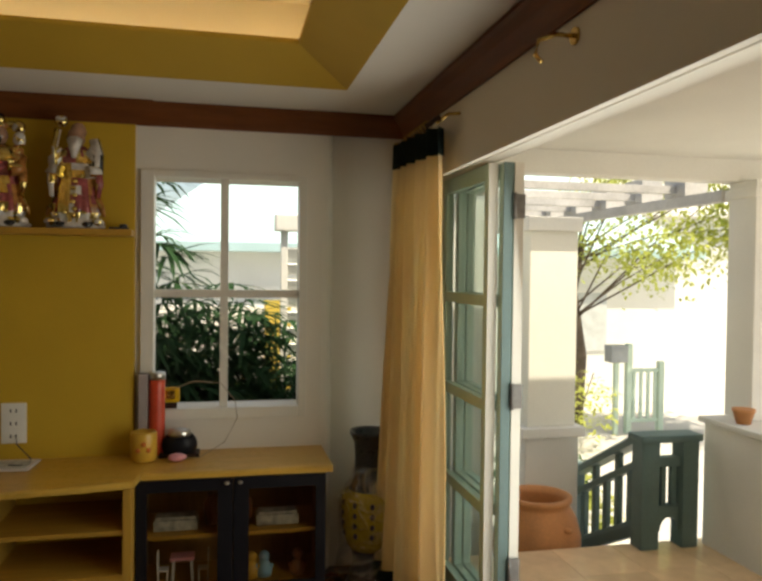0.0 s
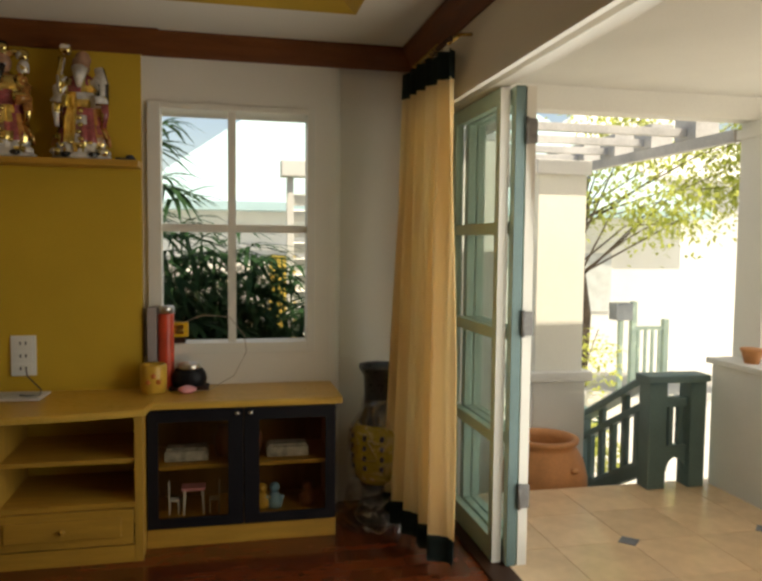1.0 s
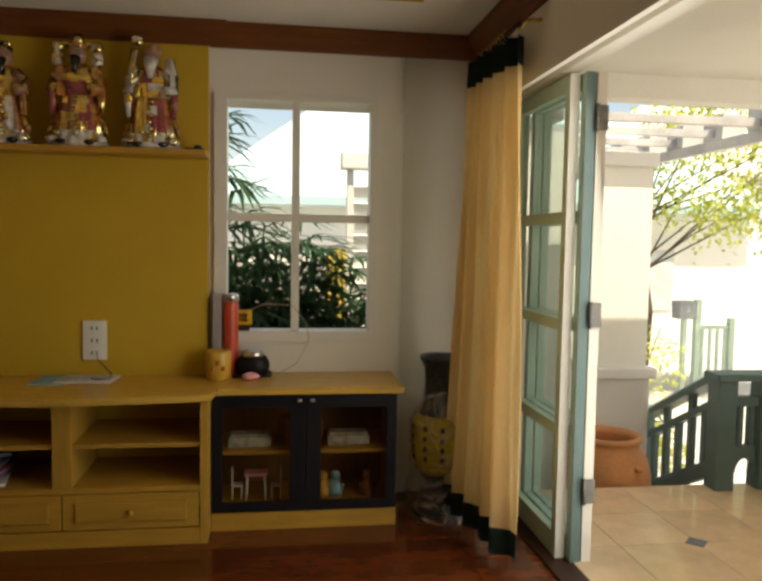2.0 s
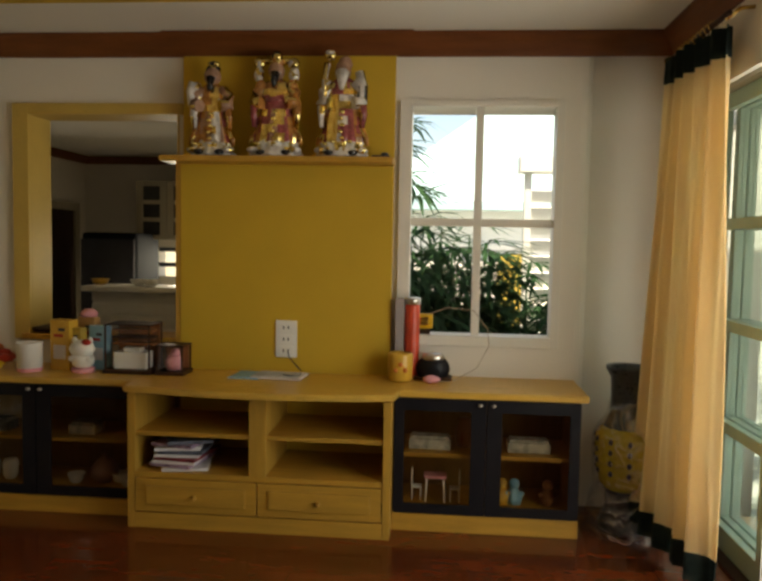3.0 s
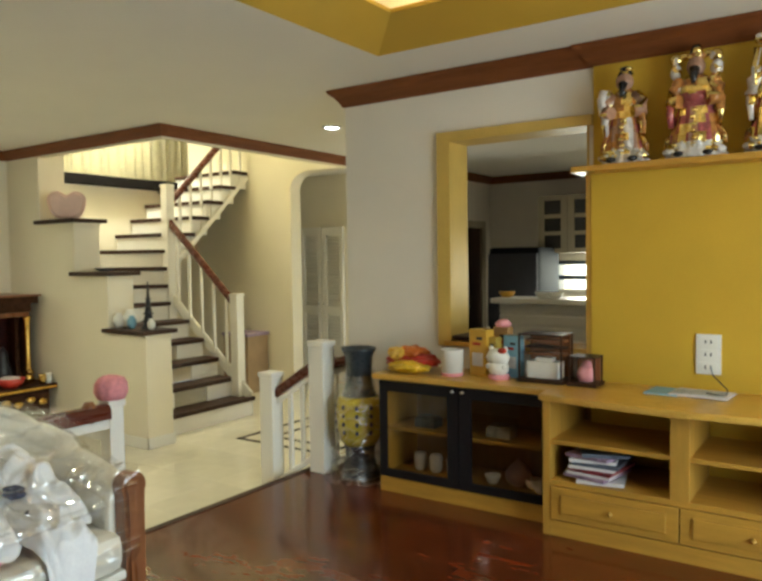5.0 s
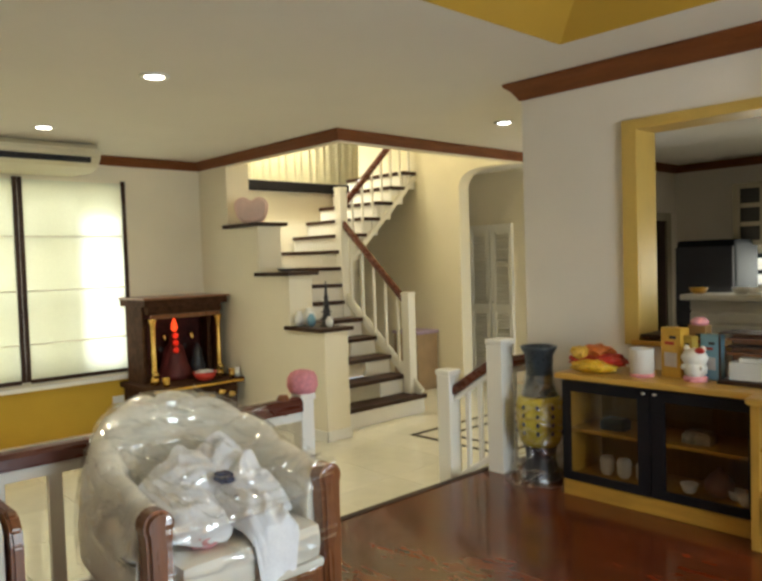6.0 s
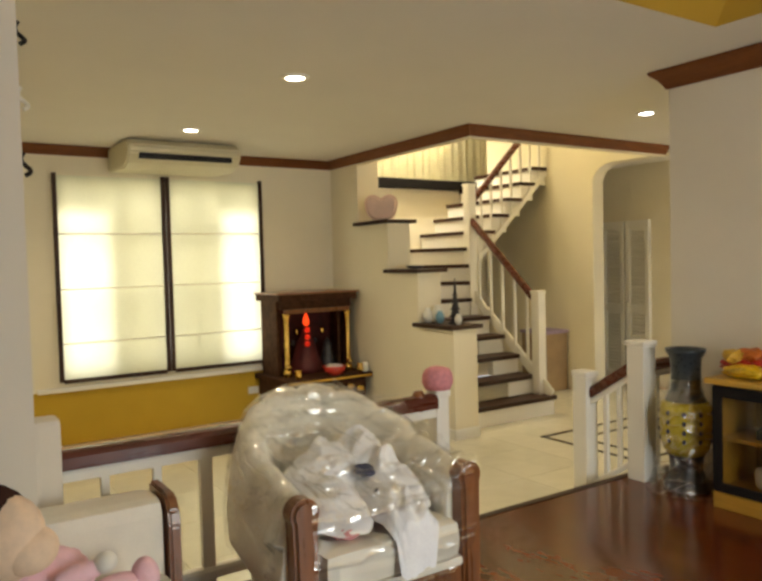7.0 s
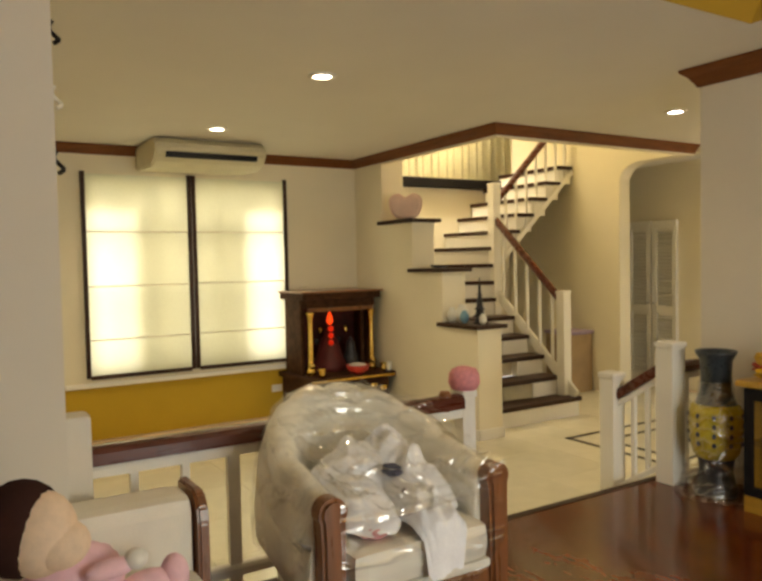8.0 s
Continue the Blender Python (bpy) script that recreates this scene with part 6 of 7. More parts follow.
for nm, x0, y0, z0, x1, y1, z1, mt in (("base_cabinet", -0.33, -0.44, 0, 0.33, 0.42, 0.40, SHRW), ("table", -0.36, -0.47, 0.40, 0.38, 0.47, 0.45, SHRW), ("back_panel", -0.33, -0.39, 0.45, -0.30, 0.39, 1.18, SHRW), ("top", -0.36, -0.44, 1.18, 0.20, 0.42, 1.245, SHRW), ("rear_hanging", -0.297, -0.38, 0.47, -0.29, 0.38, 1.08, mat("dark_red_hanging", (0.06, 0.008, 0.006), 0.8, var=0.4, scale=16)), ("frieze", 0.12, -0.36, 1.06, 0.14, 0.36, 1.10, CHAIRW), ("cornice", -0.38, -0.46, 1.245, 0.22, 0.44, 1.262, CHAIRW), ("table_edge", 0.381, -0.46, 0.41, 0.386, 0.46, 0.435, GOLD), ("side_panel", -0.30, -0.41, 0.45, 0.06, -0.385, 1.18, SHRW), ("side_panel", -0.30, 0.385, 0.45, 0.06, 0.41, 1.18, SHRW), ("canopy", -0.30, -0.385, 1.10, 0.14, 0.385, 1.18, SHRW)):
    bm = B()
    box(bm, x0, y0, z0, x1, y1, z1, 0.008)
    part(nm, bm, mt, shrine)
for x, y, mt in ((0.13, -0.34, GOLD), (0.13, 0.34, GOLD), (-0.05, -0.34, SHRW), (-0.05, 0.34, SHRW)):
    part("column", lathe(B(), [(0.045, 0.45), (0.042, 0.50), (0.024, 0.53), (0.022, 0.98), (0.030, 1.03), (0.042, 1.06)], x, y, 14), mt, shrine, "gilded turned column" if mt == GOLD else "dark turned column")
for y in (-0.34, 0.34):
    part("finial", ball(B(), 0.16, y, 0.545, 0.032), BRASS, shrine, "brass ball on the column foot")
bm = B()
box(bm, 0.34, -0.40, 0.14, 0.352, 0.40, 0.38, 0.006)
part("front_panel", bm, SHRW, shrine, "carved dark front panel")
for k in range(7):
    bm = B()
    ball(bm, 0.365, -0.33 + k * 0.11, 0.30 + 0.03 * (k % 2), 0.018, 0.045, 0.032, rough=0.6)
    part("carving", bm, GOLD, shrine, "gilded carving")
part("red_cloth", lathe(B(), [(0.17, 0.45), (0.18, 0.50), (0.14, 0.58), (0.11, 0.68), (0.09, 0.76), (0.05, 0.80), (0.045, 0.86), (0.01, 0.90)], -0.10, -0.02, 20), mat("dark_red_drape", (0.10, 0.012, 0.012), 0.6, var=0.3, scale=14), shrine, "dark red draped figure shape")
part("gold_figure", lathe(B(), [(0.07, 0.45), (0.08, 0.55), (0.05, 0.66), (0.045, 0.72), (0.01, 0.78)], -0.05, 0.20, 16), DARKST, shrine, "dark small figure")
part("lamp", lathe(B(), [(0.010, 0.92), (0.034, 0.95), (0.028, 0.99), (0.006, 1.05)], 0.0, -0.06, 14), glow("red_glowing_lamp", (1.0, 0.06, 0.012), 0.4), shrine, "glowing red lamp")
for k in range(3):
    part("lamp_bead", ball(B(), 0.02, -0.06, 0.88 - 0.07 * k, 0.026, 0.03, 0.03), glow("dim_red_bead_%s" % "abc"[k], (1.0, 0.03, 0.01), 0.12 - 0.035 * k), shrine, "dim red bead")
for k in range(9):
    part("gilt_ornament", ball(B(), -0.20 + 0.03 * (k % 3), -0.28 + 0.07 * k, 0.52 + 0.11 * (k * 5 % 4), 0.022, 0.022, 0.03 + 0.01 * (k % 2), rough=0.5), GOLD if k % 2 else DARKST, shrine, "small gilded or dark ornament")
bowl = thing("offering_bowl", pose(-6.32, 3.50, HALLZ + 0.45), "red bowl with pale offerings on the shrine table", "bowl")
part("bowl", lathe(B(), [(0.05, 0), (0.10, 0.04), (0.12, 0.09), (0.11, 0.09), (0.06, 0.03)], seg=20), REDP, bowl)
part("offering", ball(B(), 0, 0, 0.08, 0.09, 0.09, 0.03, rough=0.3), PAPER, bowl, "pale offerings")
for y, mt in ((3.84, PLASTW), (3.78, BRASS), (3.10, GOLD)):
    standing("shrine_cup", [(0.025, 0), (0.035, 0.03), (0.03, 0.07), (0.035, 0.09)], -6.30, y, HALLZ + 0.45, mt, "small cup on the shrine table", "cup", "cups on the shrine")

# things on the stepped ledges
bm = B()
heart = []
for k in range(48):
    a = 2 * math.pi * k / 48
    x = 0.185 * math.copysign(abs(math.cos(a)) ** 0.75, math.cos(a))
    z = 0.135 * math.copysign(abs(math.sin(a)) ** 0.75, math.sin(a))
    z -= 0.045 * math.exp(-(x / 0.045) ** 2) if z > 0 else 0.0
    heart.append((x * (0.86 + 0.14 * z / 0.135), z + 0.136))
prism(bm, heart, "y", -0.065, 0.065)
bmesh.ops.bevel(bm, geom=[e for e in bm.edges if abs(e.verts[0].co.y - e.verts[1].co.y) < 1e-5], offset=0.025, segments=3, affect="EDGES")
solid("heart_box", bm, mat("pale_pink_satin", (0.76, 0.55, 0.48), 0.7, var=0.08, scale=10), "pale pink heart-shaped cushion on the upper ledge", "heart cushion", m=pose(-6.22, 4.03, 1.71, 0, 0, 54))
standing("small_dish", [(0.03, 0), (0.07, 0.01), (0.09, 0.03), (0.085, 0.03), (0.03, 0.012)], -5.66, 4.02, 1.236, DARKST, "small dark dish on the middle ledge", "dish", "ledge things")
for x, y, s, mt, lab in ((-5.33, 4.02, 0.72, PLASTW, "blue and white porcelain jar on the low ledge"), (-5.25, 3.98, 0.5, BLUEP, "small blue porcelain jar on the low ledge"), (-5.40, 3.96, 0.6, PLASTW, "small white porcelain jar on the low ledge"), (-5.02, 4.00, 0.42, PLASTW, "small white porcelain cup on the low ledge")):
    standing("porcelain_jar", [(0.04 * s, 0), (0.075 * s, 0.06 * s), (0.08 * s, 0.14 * s), (0.04 * s, 0.2 * s), (0.045 * s, 0.22 * s)], x, y, 0.751, mt, lab, "jar", "ledge things")
pag = thing("pagoda_ornament", pose(-5.12, 4.05, 0.751), "dark small pagoda ornament on the low ledge", "ornament")
for k in range(5):
    part("tier", lathe(B(), [(0.075 - 0.012 * k, k * 0.062), (0.05 - 0.009 * k, k * 0.062 + 0.015), (0.035 - 0.006 * k, k * 0.062 + 0.06)], seg=8), DARKST, pag)
part("spire", lathe(B(), [(0.012, 0.308), (0.004, 0.40)], seg=8), DARKST, pag)

# small hall cabinet and louvred doors
hc = thing("hall_cabinet", pose(-6.21, 6.27, HALLZ), "small wooden cabinet with a mauve cloth under the stairs", "cabinet")
bm = B()
box(bm, -0.20, -0.17, 0, 0.20, 0.17, 0.66, 0.008)
part("body", bm, mat("pale_brown_wood", (0.36, 0.24, 0.13), 0.5, var=0.15, scale=5), hc)
bm = B()
box(bm, -0.17, -0.18, 0.05, 0.17, -0.168, 0.62, 0.004)
part("door", bm, mat("brown_wood_door", (0.30, 0.19, 0.10), 0.5, var=0.15, scale=5), hc)
bm = B()
box(bm, -0.215, -0.185, 0.66, 0.215, 0.185, 0.70, 0.012)
part("cloth", bm, mat("mauve_cloth", (0.36, 0.27, 0.36), 0.9, var=0.1, scale=20), hc, "mauve cloth on top")
lou = thing("louvred_door", pose(-5.835, 7.296, HALLZ), "pair of white louvred doors in the passage", "louvred door")
for x0 in (-0.34, 0.01):
    bm = B()
    box(bm, x0, -0.04, 0, x0 + 0.06, 0, 1.95, 0.004)
    box(bm, x0 + 0.27, -0.04, 0, x0 + 0.33, 0, 1.95, 0.004)
    for z0, z1 in ((0, 0.12), (0.86, 0.95), (1.85, 1.95)):
        box(bm, x0 + 0.06, -0.038, z0, x0 + 0.27, 0, z1, 0.003)
    box(bm, x0 + 0.06, -0.006, 0.12, x0 + 0.27, 0.0, 1.85)
    lf = part("leaf", bm, WHITEP, lou, "white framed leaf")
    for a, b in ((0.13, 0.85), (0.96, 1.84)):
        z = a
        while z < b:
            bm = B()
            box(bm, x0 + 0.06, -0.036, z, x0 + 0.27, -0.004, z + 0.009, rot=Euler((radians(38), 0, 0)).to_matrix())
            part("slat", bm, WHITEP, lf)
            z += 0.04
    bm = B()
    ball(bm, x0 + (0.30 if x0 < 0 else 0.03), -0.055, 0.98, 0.015)
    part("knob", bm, STEEL, lf, "small steel knob")

# marble tiles and the dark diamond inlay
bm = B()
box(bm, -0.2988, -0.2988, -0.011, 0.2988, 0.2988, 0.0, 0.001)
tile_me = mesh_of("marble_tile", bm, MARBLE)
for i in range(-7, 1):
    for j in range(-5, 12):
        x, y = -3.25 + i * 0.6 + 0.3, j * 0.6 + 0.3
        if x > -2.9 or (x < -6.9):
            continue
        o = new("marble_tile", tile_me)
        o.parent, o.location = hall_floor, (x, y, HALLZ)
for (cx, cy, r) in ((-4.0, 5.1, 0.74), (-4.0, 5.1, 0.46)):
    c4 = [(cx - r * 0.8, cy - r * 0.73), (cx + r * 0.8, cy - r * 0.73), (cx + r * 0.8, cy + r * 0.9), (cx - r * 0.8, cy + r * 0.9)]
    for k in range(4):
        (x0, y0), (x1, y1) = c4[k], c4[(k + 1) % 4]
        bm = B()
        box(bm, min(x0, x1) - 0.022, min(y0, y1) - 0.022, HALLZ + 0.0005, max(x0, x1) + 0.022, max(y0, y1) + 0.022, HALLZ + 0.004)
        part("inlay_strip", bm, INLAY, hall_floor, "dark marble inlay strip")

# ---- kitchen things ----
fr = thing("refrigerator", pose(-2.27, 5.42, HALLZ), "dark grey refrigerator in the kitchen", "refrigerator")
bm = B()
box(bm, -0.20, -0.3, 0, 0.20, 0.12, 1.615, 0.03)
part("body", bm, mat("dark_grey_steel", (0.010, 0.011, 0.014), 0.75, 0.0, spec=0.04), fr)
for z0, z1 in ((0.05, 1.0), (1.02, 1.57)):
    bm = B()
    box(bm, -0.195, -0.33, z0, 0.195, -0.302, z1, 0.012)
    part("door", bm, mat("grey_steel_door", (0.05, 0.05, 0.06), 0.75, 0.0, spec=0.15), fr)
bar = thing("bar_counter", pose(-2.0, 4.85, HALLZ + 0.0), "white panelled bar counter with a pale top", "counter")
bm = B()
box(bm, -0.225, -0.06, 0, 0.86, 0.10, 1.225, 0.004)
part("body", bm, WHITEP, bar)
bm = B()
box(bm, -0.26, -0.15, 1.225, 0.86, 0.16, 1.262, 0.008)
part("top", bm, WHITEP, bar)
for z in (0.84, 0.92, 1.0, 1.08, 1.16):
    bm = B()
    box(bm, -0.225, -0.075, z, 0.86, -0.061, z + 0.062, 0.006)
    part("moulding", bm, WHITEP, bar)
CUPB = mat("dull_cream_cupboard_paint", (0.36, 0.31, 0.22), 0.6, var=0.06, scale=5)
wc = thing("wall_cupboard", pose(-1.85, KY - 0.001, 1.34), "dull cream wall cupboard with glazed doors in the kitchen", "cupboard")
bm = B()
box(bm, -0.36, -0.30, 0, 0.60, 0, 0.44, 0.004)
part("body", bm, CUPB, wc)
for k in range(4):
    x0 = -0.355 + k * 0.238
    bm = B()
    box(bm, x0, -0.32, 0.005, x0 + 0.05, -0.302, 0.435, 0.003)
    box(bm, x0 + 0.184, -0.32, 0.005, x0 + 0.234, -0.302, 0.435, 0.003)
    for z in (0.005, 0.135, 0.265, 0.40):
        box(bm, x0 + 0.05, -0.318, z, x0 + 0.184, -0.302, z + 0.03)
    dd = part("door", bm, CUPB, wc)
    bm = B()
    box(bm, x0 + 0.05, -0.306, 0.035, x0 + 0.184, -0.303, 0.40)
    part("pane", bm, mat("dark_cupboard_glass", (0.03, 0.03, 0.03), 0.1), dd, "dark glass pane")
kw = thing("window_3", pose(-1.95, KY, 1.165), "small bright kitchen window with louvre panes", "window", kind="structure")
bm = B()
for x0, x1, z0, z1 in ((-0.23, -0.21, -0.135, 0.135), (0.21, 0.23, -0.135, 0.135), (-0.21, 0.21, 0.115, 0.135), (-0.21, 0.21, -0.135, -0.115)):
    box(bm, x0, 0.0, z0, x1, 0.06, z1)
part("window_frame", bm, WINP, kw)
for k in range(4):
    bm = B()
    box(bm, -0.21, 0.01, -0.10 + k * 0.06, 0.21, 0.016, -0.062 + k * 0.06, rot=Euler((radians(30), 0, 0)).to_matrix())
    part("pane", bm, BLUEG if k % 2 else CLEAR, kw, "louvre glass strip").visible_shadow = False
for x, mt, lab in ((-2.20, AMBER, "small amber dish on the bar counter"), (-1.93, PLASTW, "pale dishes on the bar counter"), (-1.85, PLASTW, "pale basket on the bar counter")):
    standing("counter_bowl", [(0.03, 0), (0.045, 0.01), (0.06, 0.04), (0.055, 0.04), (0.03, 0.012)], x, 4.85, HALLZ + 1.262, mt, lab, "bowl", "bowls on the counter")
kd = thing("door_kitchen", pose(-2.759, 5.02, HALLZ), "dark brown kitchen door standing in a pale frame", "door", kind="structure")
bm = B()
box(bm, 0.0, 0.0, 0.0, 0.03, 0.48, 1.78, 0.004)
part("leaf", bm, DARKW, kd, "dark brown door leaf")
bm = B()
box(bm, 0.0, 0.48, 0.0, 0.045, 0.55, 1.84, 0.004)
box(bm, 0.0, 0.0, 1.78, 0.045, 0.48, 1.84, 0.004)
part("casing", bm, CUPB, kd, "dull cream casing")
standing("dark_tray", [(0.05, 0), (0.13, 0.01), (0.14, 0.03), (0.12, 0.03)], -2.02, 3.97, NZ0 + 0.03, DARKW, "dark wooden tray lying on the hatch sill", "tray", "hatch things")

# ornament on the wall end
orn = thing("wall_ornament", pose(-2.97, 0.388, 1.55), "black and white curled ornament hanging at the wall's end", "ornament")
for k in range(4):
    z = 0.08 + k * 0.22
    bm = B()
    tube(bm, [(0.02 + 0.02 * math.cos(a) * (1 - a / 9), 0.022 + 0.022 * math.sin(a) * (1 - a / 9), z + 0.02 * a / 1.5) for a in [i * 0.5 for i in range(13)]], 0.008, 7)
    part("curl", bm, BLACKW if k % 2 == 0 else PLASTW, orn)
part("stem", tube(B(), [(0.01, 0.006, 0.0), (0.012, 0.008, 0.4), (0.01, 0.006, 0.84)], 0.005, 6), BLACKW, orn)

# ---- terrace: tiles, railing, jar, pier, pergola ----
bm = B()
box(bm, -0.1985, -0.1985, -0.011, 0.1985, 0.1985, 0.0, 0.002)
tt = mesh_of("terrace_tile", bm, TERRA)
bm = B()
prism(bm, [(-0.06, 0), (0, -0.06), (0.06, 0), (0, 0.06)], "z", 0.0002, 0.003)
td = mesh_of("tile_inset", bm, mat("blue_grey_inset", (0.20, 0.20, 0.21), 0.4, var=0.2, scale=12))
for i in range(5):
    for j in range(18):
        o = new("terrace_tile", tt)
        o.parent, o.location = terrace, (1.62 + i * 0.4, 3.97 - j * 0.4, TZ)
        if i % 2 == 1 and j % 2 == 1 and i < 4:
            o = new("tile_inset", td)
            o.parent, o.location = terrace, (1.82 + i * 0.4, 3.77 - j * 0.4, TZ)

GR = "dark grey-green wooden railing at the terrace steps"
gr = thing("terrace_railing", pose(2.81, 4.10, TZ), GR, "railing")
for x, s in ((0.0, 0.12), (0.275, 0.11)):
    bm = B()
    box(bm, x - s / 2, -0.06, 0, x + s / 2, 0.06, 0.66, 0.008)
    part("post", bm, GREYGREEN, gr)
bm = B()
box(bm, -0.08, -0.08, 0.66, 0.345, 0.08, 0.705, 0.012)
part("top_board", bm, GREYGREEN, gr)
bm = B()
box(bm, 0.065, -0.03, 0.50, 0.235, 0.03, 0.56, 0.006)
part("rail", bm, GREYGREEN, gr)
bm = B()
arch2 = [(0.065, 0.10), (0.065, 0.26), (0.235, 0.26), (0.235, 0.10)] + [(0.15 + 0.062 * math.cos(a), 0.10 + 0.085 * math.sin(a)) for a in [k * math.pi / 8 for k in range(0, 9)]]
prism(bm, arch2, "y", -0.025, 0.025)
part("arched_board", bm, GREYGREEN, gr)
for x in (0.115, 0.185):
    bm = B()
    box(bm, x - 0.016, -0.02, 0.26, x + 0.016, 0.02, 0.50, 0.003)
    part("baluster", bm, GREYGREEN, gr)
part("slope_rail", rail_bar(B(), (0.0, 0.04, 0.675), (0.0, 0.86, 0.24), 0.11, 0.06), GREYGREEN, gr)
part("slope_rail", rail_bar(B(), (0.0, 0.04, 0.52), (0.0, 0.86, 0.085), 0.05, 0.05), GREYGREEN, gr)
part("slope_rail", rail_bar(B(), (0.0, 0.04, 0.12), (0.0, 0.86, -0.31), 0.06, 0.10), GREYGREEN, gr)
for k in range(5):
    f = (k + 0.8) / 5.6
    bm = B()
    box(bm, -0.018, 0.04 + f * 0.82 - 0.025, 0.14 - f * 0.43, 0.018, 0.04 + f * 0.82 + 0.025, (0.66 if k % 2 else 0.51) - f * 0.43, 0.003)
    part("baluster", bm, GREYGREEN, gr)
bm = B()
box(bm, -0.05, 0.84, -0.52, 0.05, 0.94, 0.30, 0.006)
part("post", bm, GREYGREEN, gr)
for k in range(3):
    bm = B()
    box(bm, 2.86, 4.172 + k * 0.3, -0.62, 3.6, 4.472 + k * 0.3, -0.23 - k * 0.13, 0.006)
    solid("garden_step", bm, OUTWALL, "pale rendered step down to the garden", "step", "structure", "garden steps")
bm = B()
lathe(bm, [(0.16, 0), (0.20, 0.05), (0.255, 0.22), (0.285, 0.40), (0.280, 0.52), (0.255, 0.62), (0.21, 0.70), (0.198, 0.72), (0.222, 0.735), (0.224, 0.76), (0.19, 0.765), (0.17, 0.72), (0.20, 0.60), (0.22, 0.30), (0.02, 0.25)], seg=40)
jar = thing("terracotta_jar", pose(2.27, 4.48, -0.62), "large round terracotta water jar beside the terrace", "jar")
TERRJ = mat("terracotta", (0.62, 0.27, 0.10), 0.65, var=0.15, scale=6, fine=60, bump=0.15)
part("body", bm, TERRJ, jar)
for a in (-1.2, 1.9):
    bm = B()
    ball(bm, 0.265 * math.cos(a), 0.265 * math.sin(a), 0.60, 0.03, 0.03, 0.018)
    part("lug", bm, TERRJ, jar)

pier = thing("garden_pier", pose(2.515, 4.98, -0.62), "rendered white garden pier with a projecting ledge", "pier", kind="structure")
for nm, w, z0, z1, mt in (("foot", 0.20, 0, 1.06, OUTWALL), ("ledge", 0.235, 1.06, 1.13, OUTWALL), ("shaft", 0.18, 1.13, 2.50, OUTYEL), ("capital", 0.205, 2.50, 2.60, OUTWALL)):
    bm = B()
    box(bm, -w, -w, z0, w, w, z1, 0.01)
    part(nm, bm, mt, pier)
bm = B()
box(bm, 1.42, 4.60, -0.62, 1.98, 4.80, 2.06)
solid("wall_garden_side", bm, OUTWALL, "white rendered side wall beside the terrace", "wall", "structure")
col = thing("terrace_column", pose(3.495, 4.02, 0.70), "square white rendered terrace column", "column", kind="structure")
bm = B()
box(bm, -0.11, -0.12, 0.0, 0.11, 0.12, 1.465, 0.01)
part("shaft", bm, OUTWALL, col)
bm = B()
box(bm, -0.13, -0.14, 1.36, 0.13, 0.14, 1.42, 0.008)
part("necking", bm, OUTWALL, col)
perg = thing("pergola", pose(0, 0, 0), "white pergola with cross rafters beside the terrace, greyed as if shaded", "pergola")
# white timber greyed in its colour so the rafters read as shaded
PERG = mat("shade_greyed_white_timber", (0.50, 0.49, 0.47), 0.8, var=0.2, scale=5, fine=60, bump=0.2)
for x in (3.38, 1.75):
    bm = B()
    box(bm, x - 0.03, 4.162, 2.052, x + 0.03, 9.6, 2.13, 0.006)
    part("beam", bm, PERG, perg)
for k in range(9):
    y = 4.66 + k * 0.52
    bm = B()
    box(bm, 1.55, y - 0.025, 2.15, 3.35, y + 0.025, 2.205, 0.004)
    part("rafter", bm, PERG, perg)
    bm = B()
    prism(bm, [(3.35, 2.132), (3.49, 2.132), (3.53, 2.17), (3.53, 2.31), (3.35, 2.31)], "y", y - 0.12, y + 0.12)
    part("rafter_tail", bm, PERG, perg, "deep rafter tail, greyed as if shaded")
bm = B()
box(bm, 3.31, 9.40, -0.62, 3.45, 9.54, 2.05, 0.008)
part("post", bm, PERG, perg)
bm = B()
box(bm, 1.68, 9.40, -0.62, 1.82, 9.54, 2.05, 0.008)
part("post", bm, PERG, perg)
pot = thing("plant_pot", pose(3.30, 3.86, 0.70), "small terracotta plant pot on the parapet", "pot")
part("pot", lathe(B(), [(0.04, 0), (0.06, 0.07), (0.066, 0.075), (0.066, 0.09), (0.055, 0.09)], seg=18), TERRJ, pot)

# ---- plants ----
LEAF = cloth("dark_glossy_leaf", (0.03, 0.075, 0.03), 0.25, var=0.35, scale=9)
LEAFY = cloth("sunlit_yellow_green_leaf", (0.50, 0.54, 0.15), 0.65, var=0.4, scale=4)
BARK = mat("grey_brown_bark", (0.12, 0.09, 0.065), 0.9, var=0.25, scale=8, fine=40, bump=0.4)


def blade(verts, faces, base, d, length, width, droop):
    """A folded, drooping leaf blade from base along d."""
    d = d.normalized()
    s = d.cross(Vector((0, 0, 1)))
    s = s.normalized() if s.length > 1e-3 else Vector((1, 0, 0))
    i0 = len(verts)
    for k, w in enumerate((0.25, 1.0, 0.85, 0.05)):
        f = k / 3
        p = base + d * length * f + Vector((0, 0, -droop * length * f * f))
        verts.extend((p - s * width * w / 2, p + Vector((0, 0, -width * 0.12 * w)), p + s * width * w / 2))
    for k in range(3):
        a = i0 + k * 3
        faces.extend(((a, a + 1, a + 4, a + 3), (a + 1, a + 2, a + 5, a + 4)))


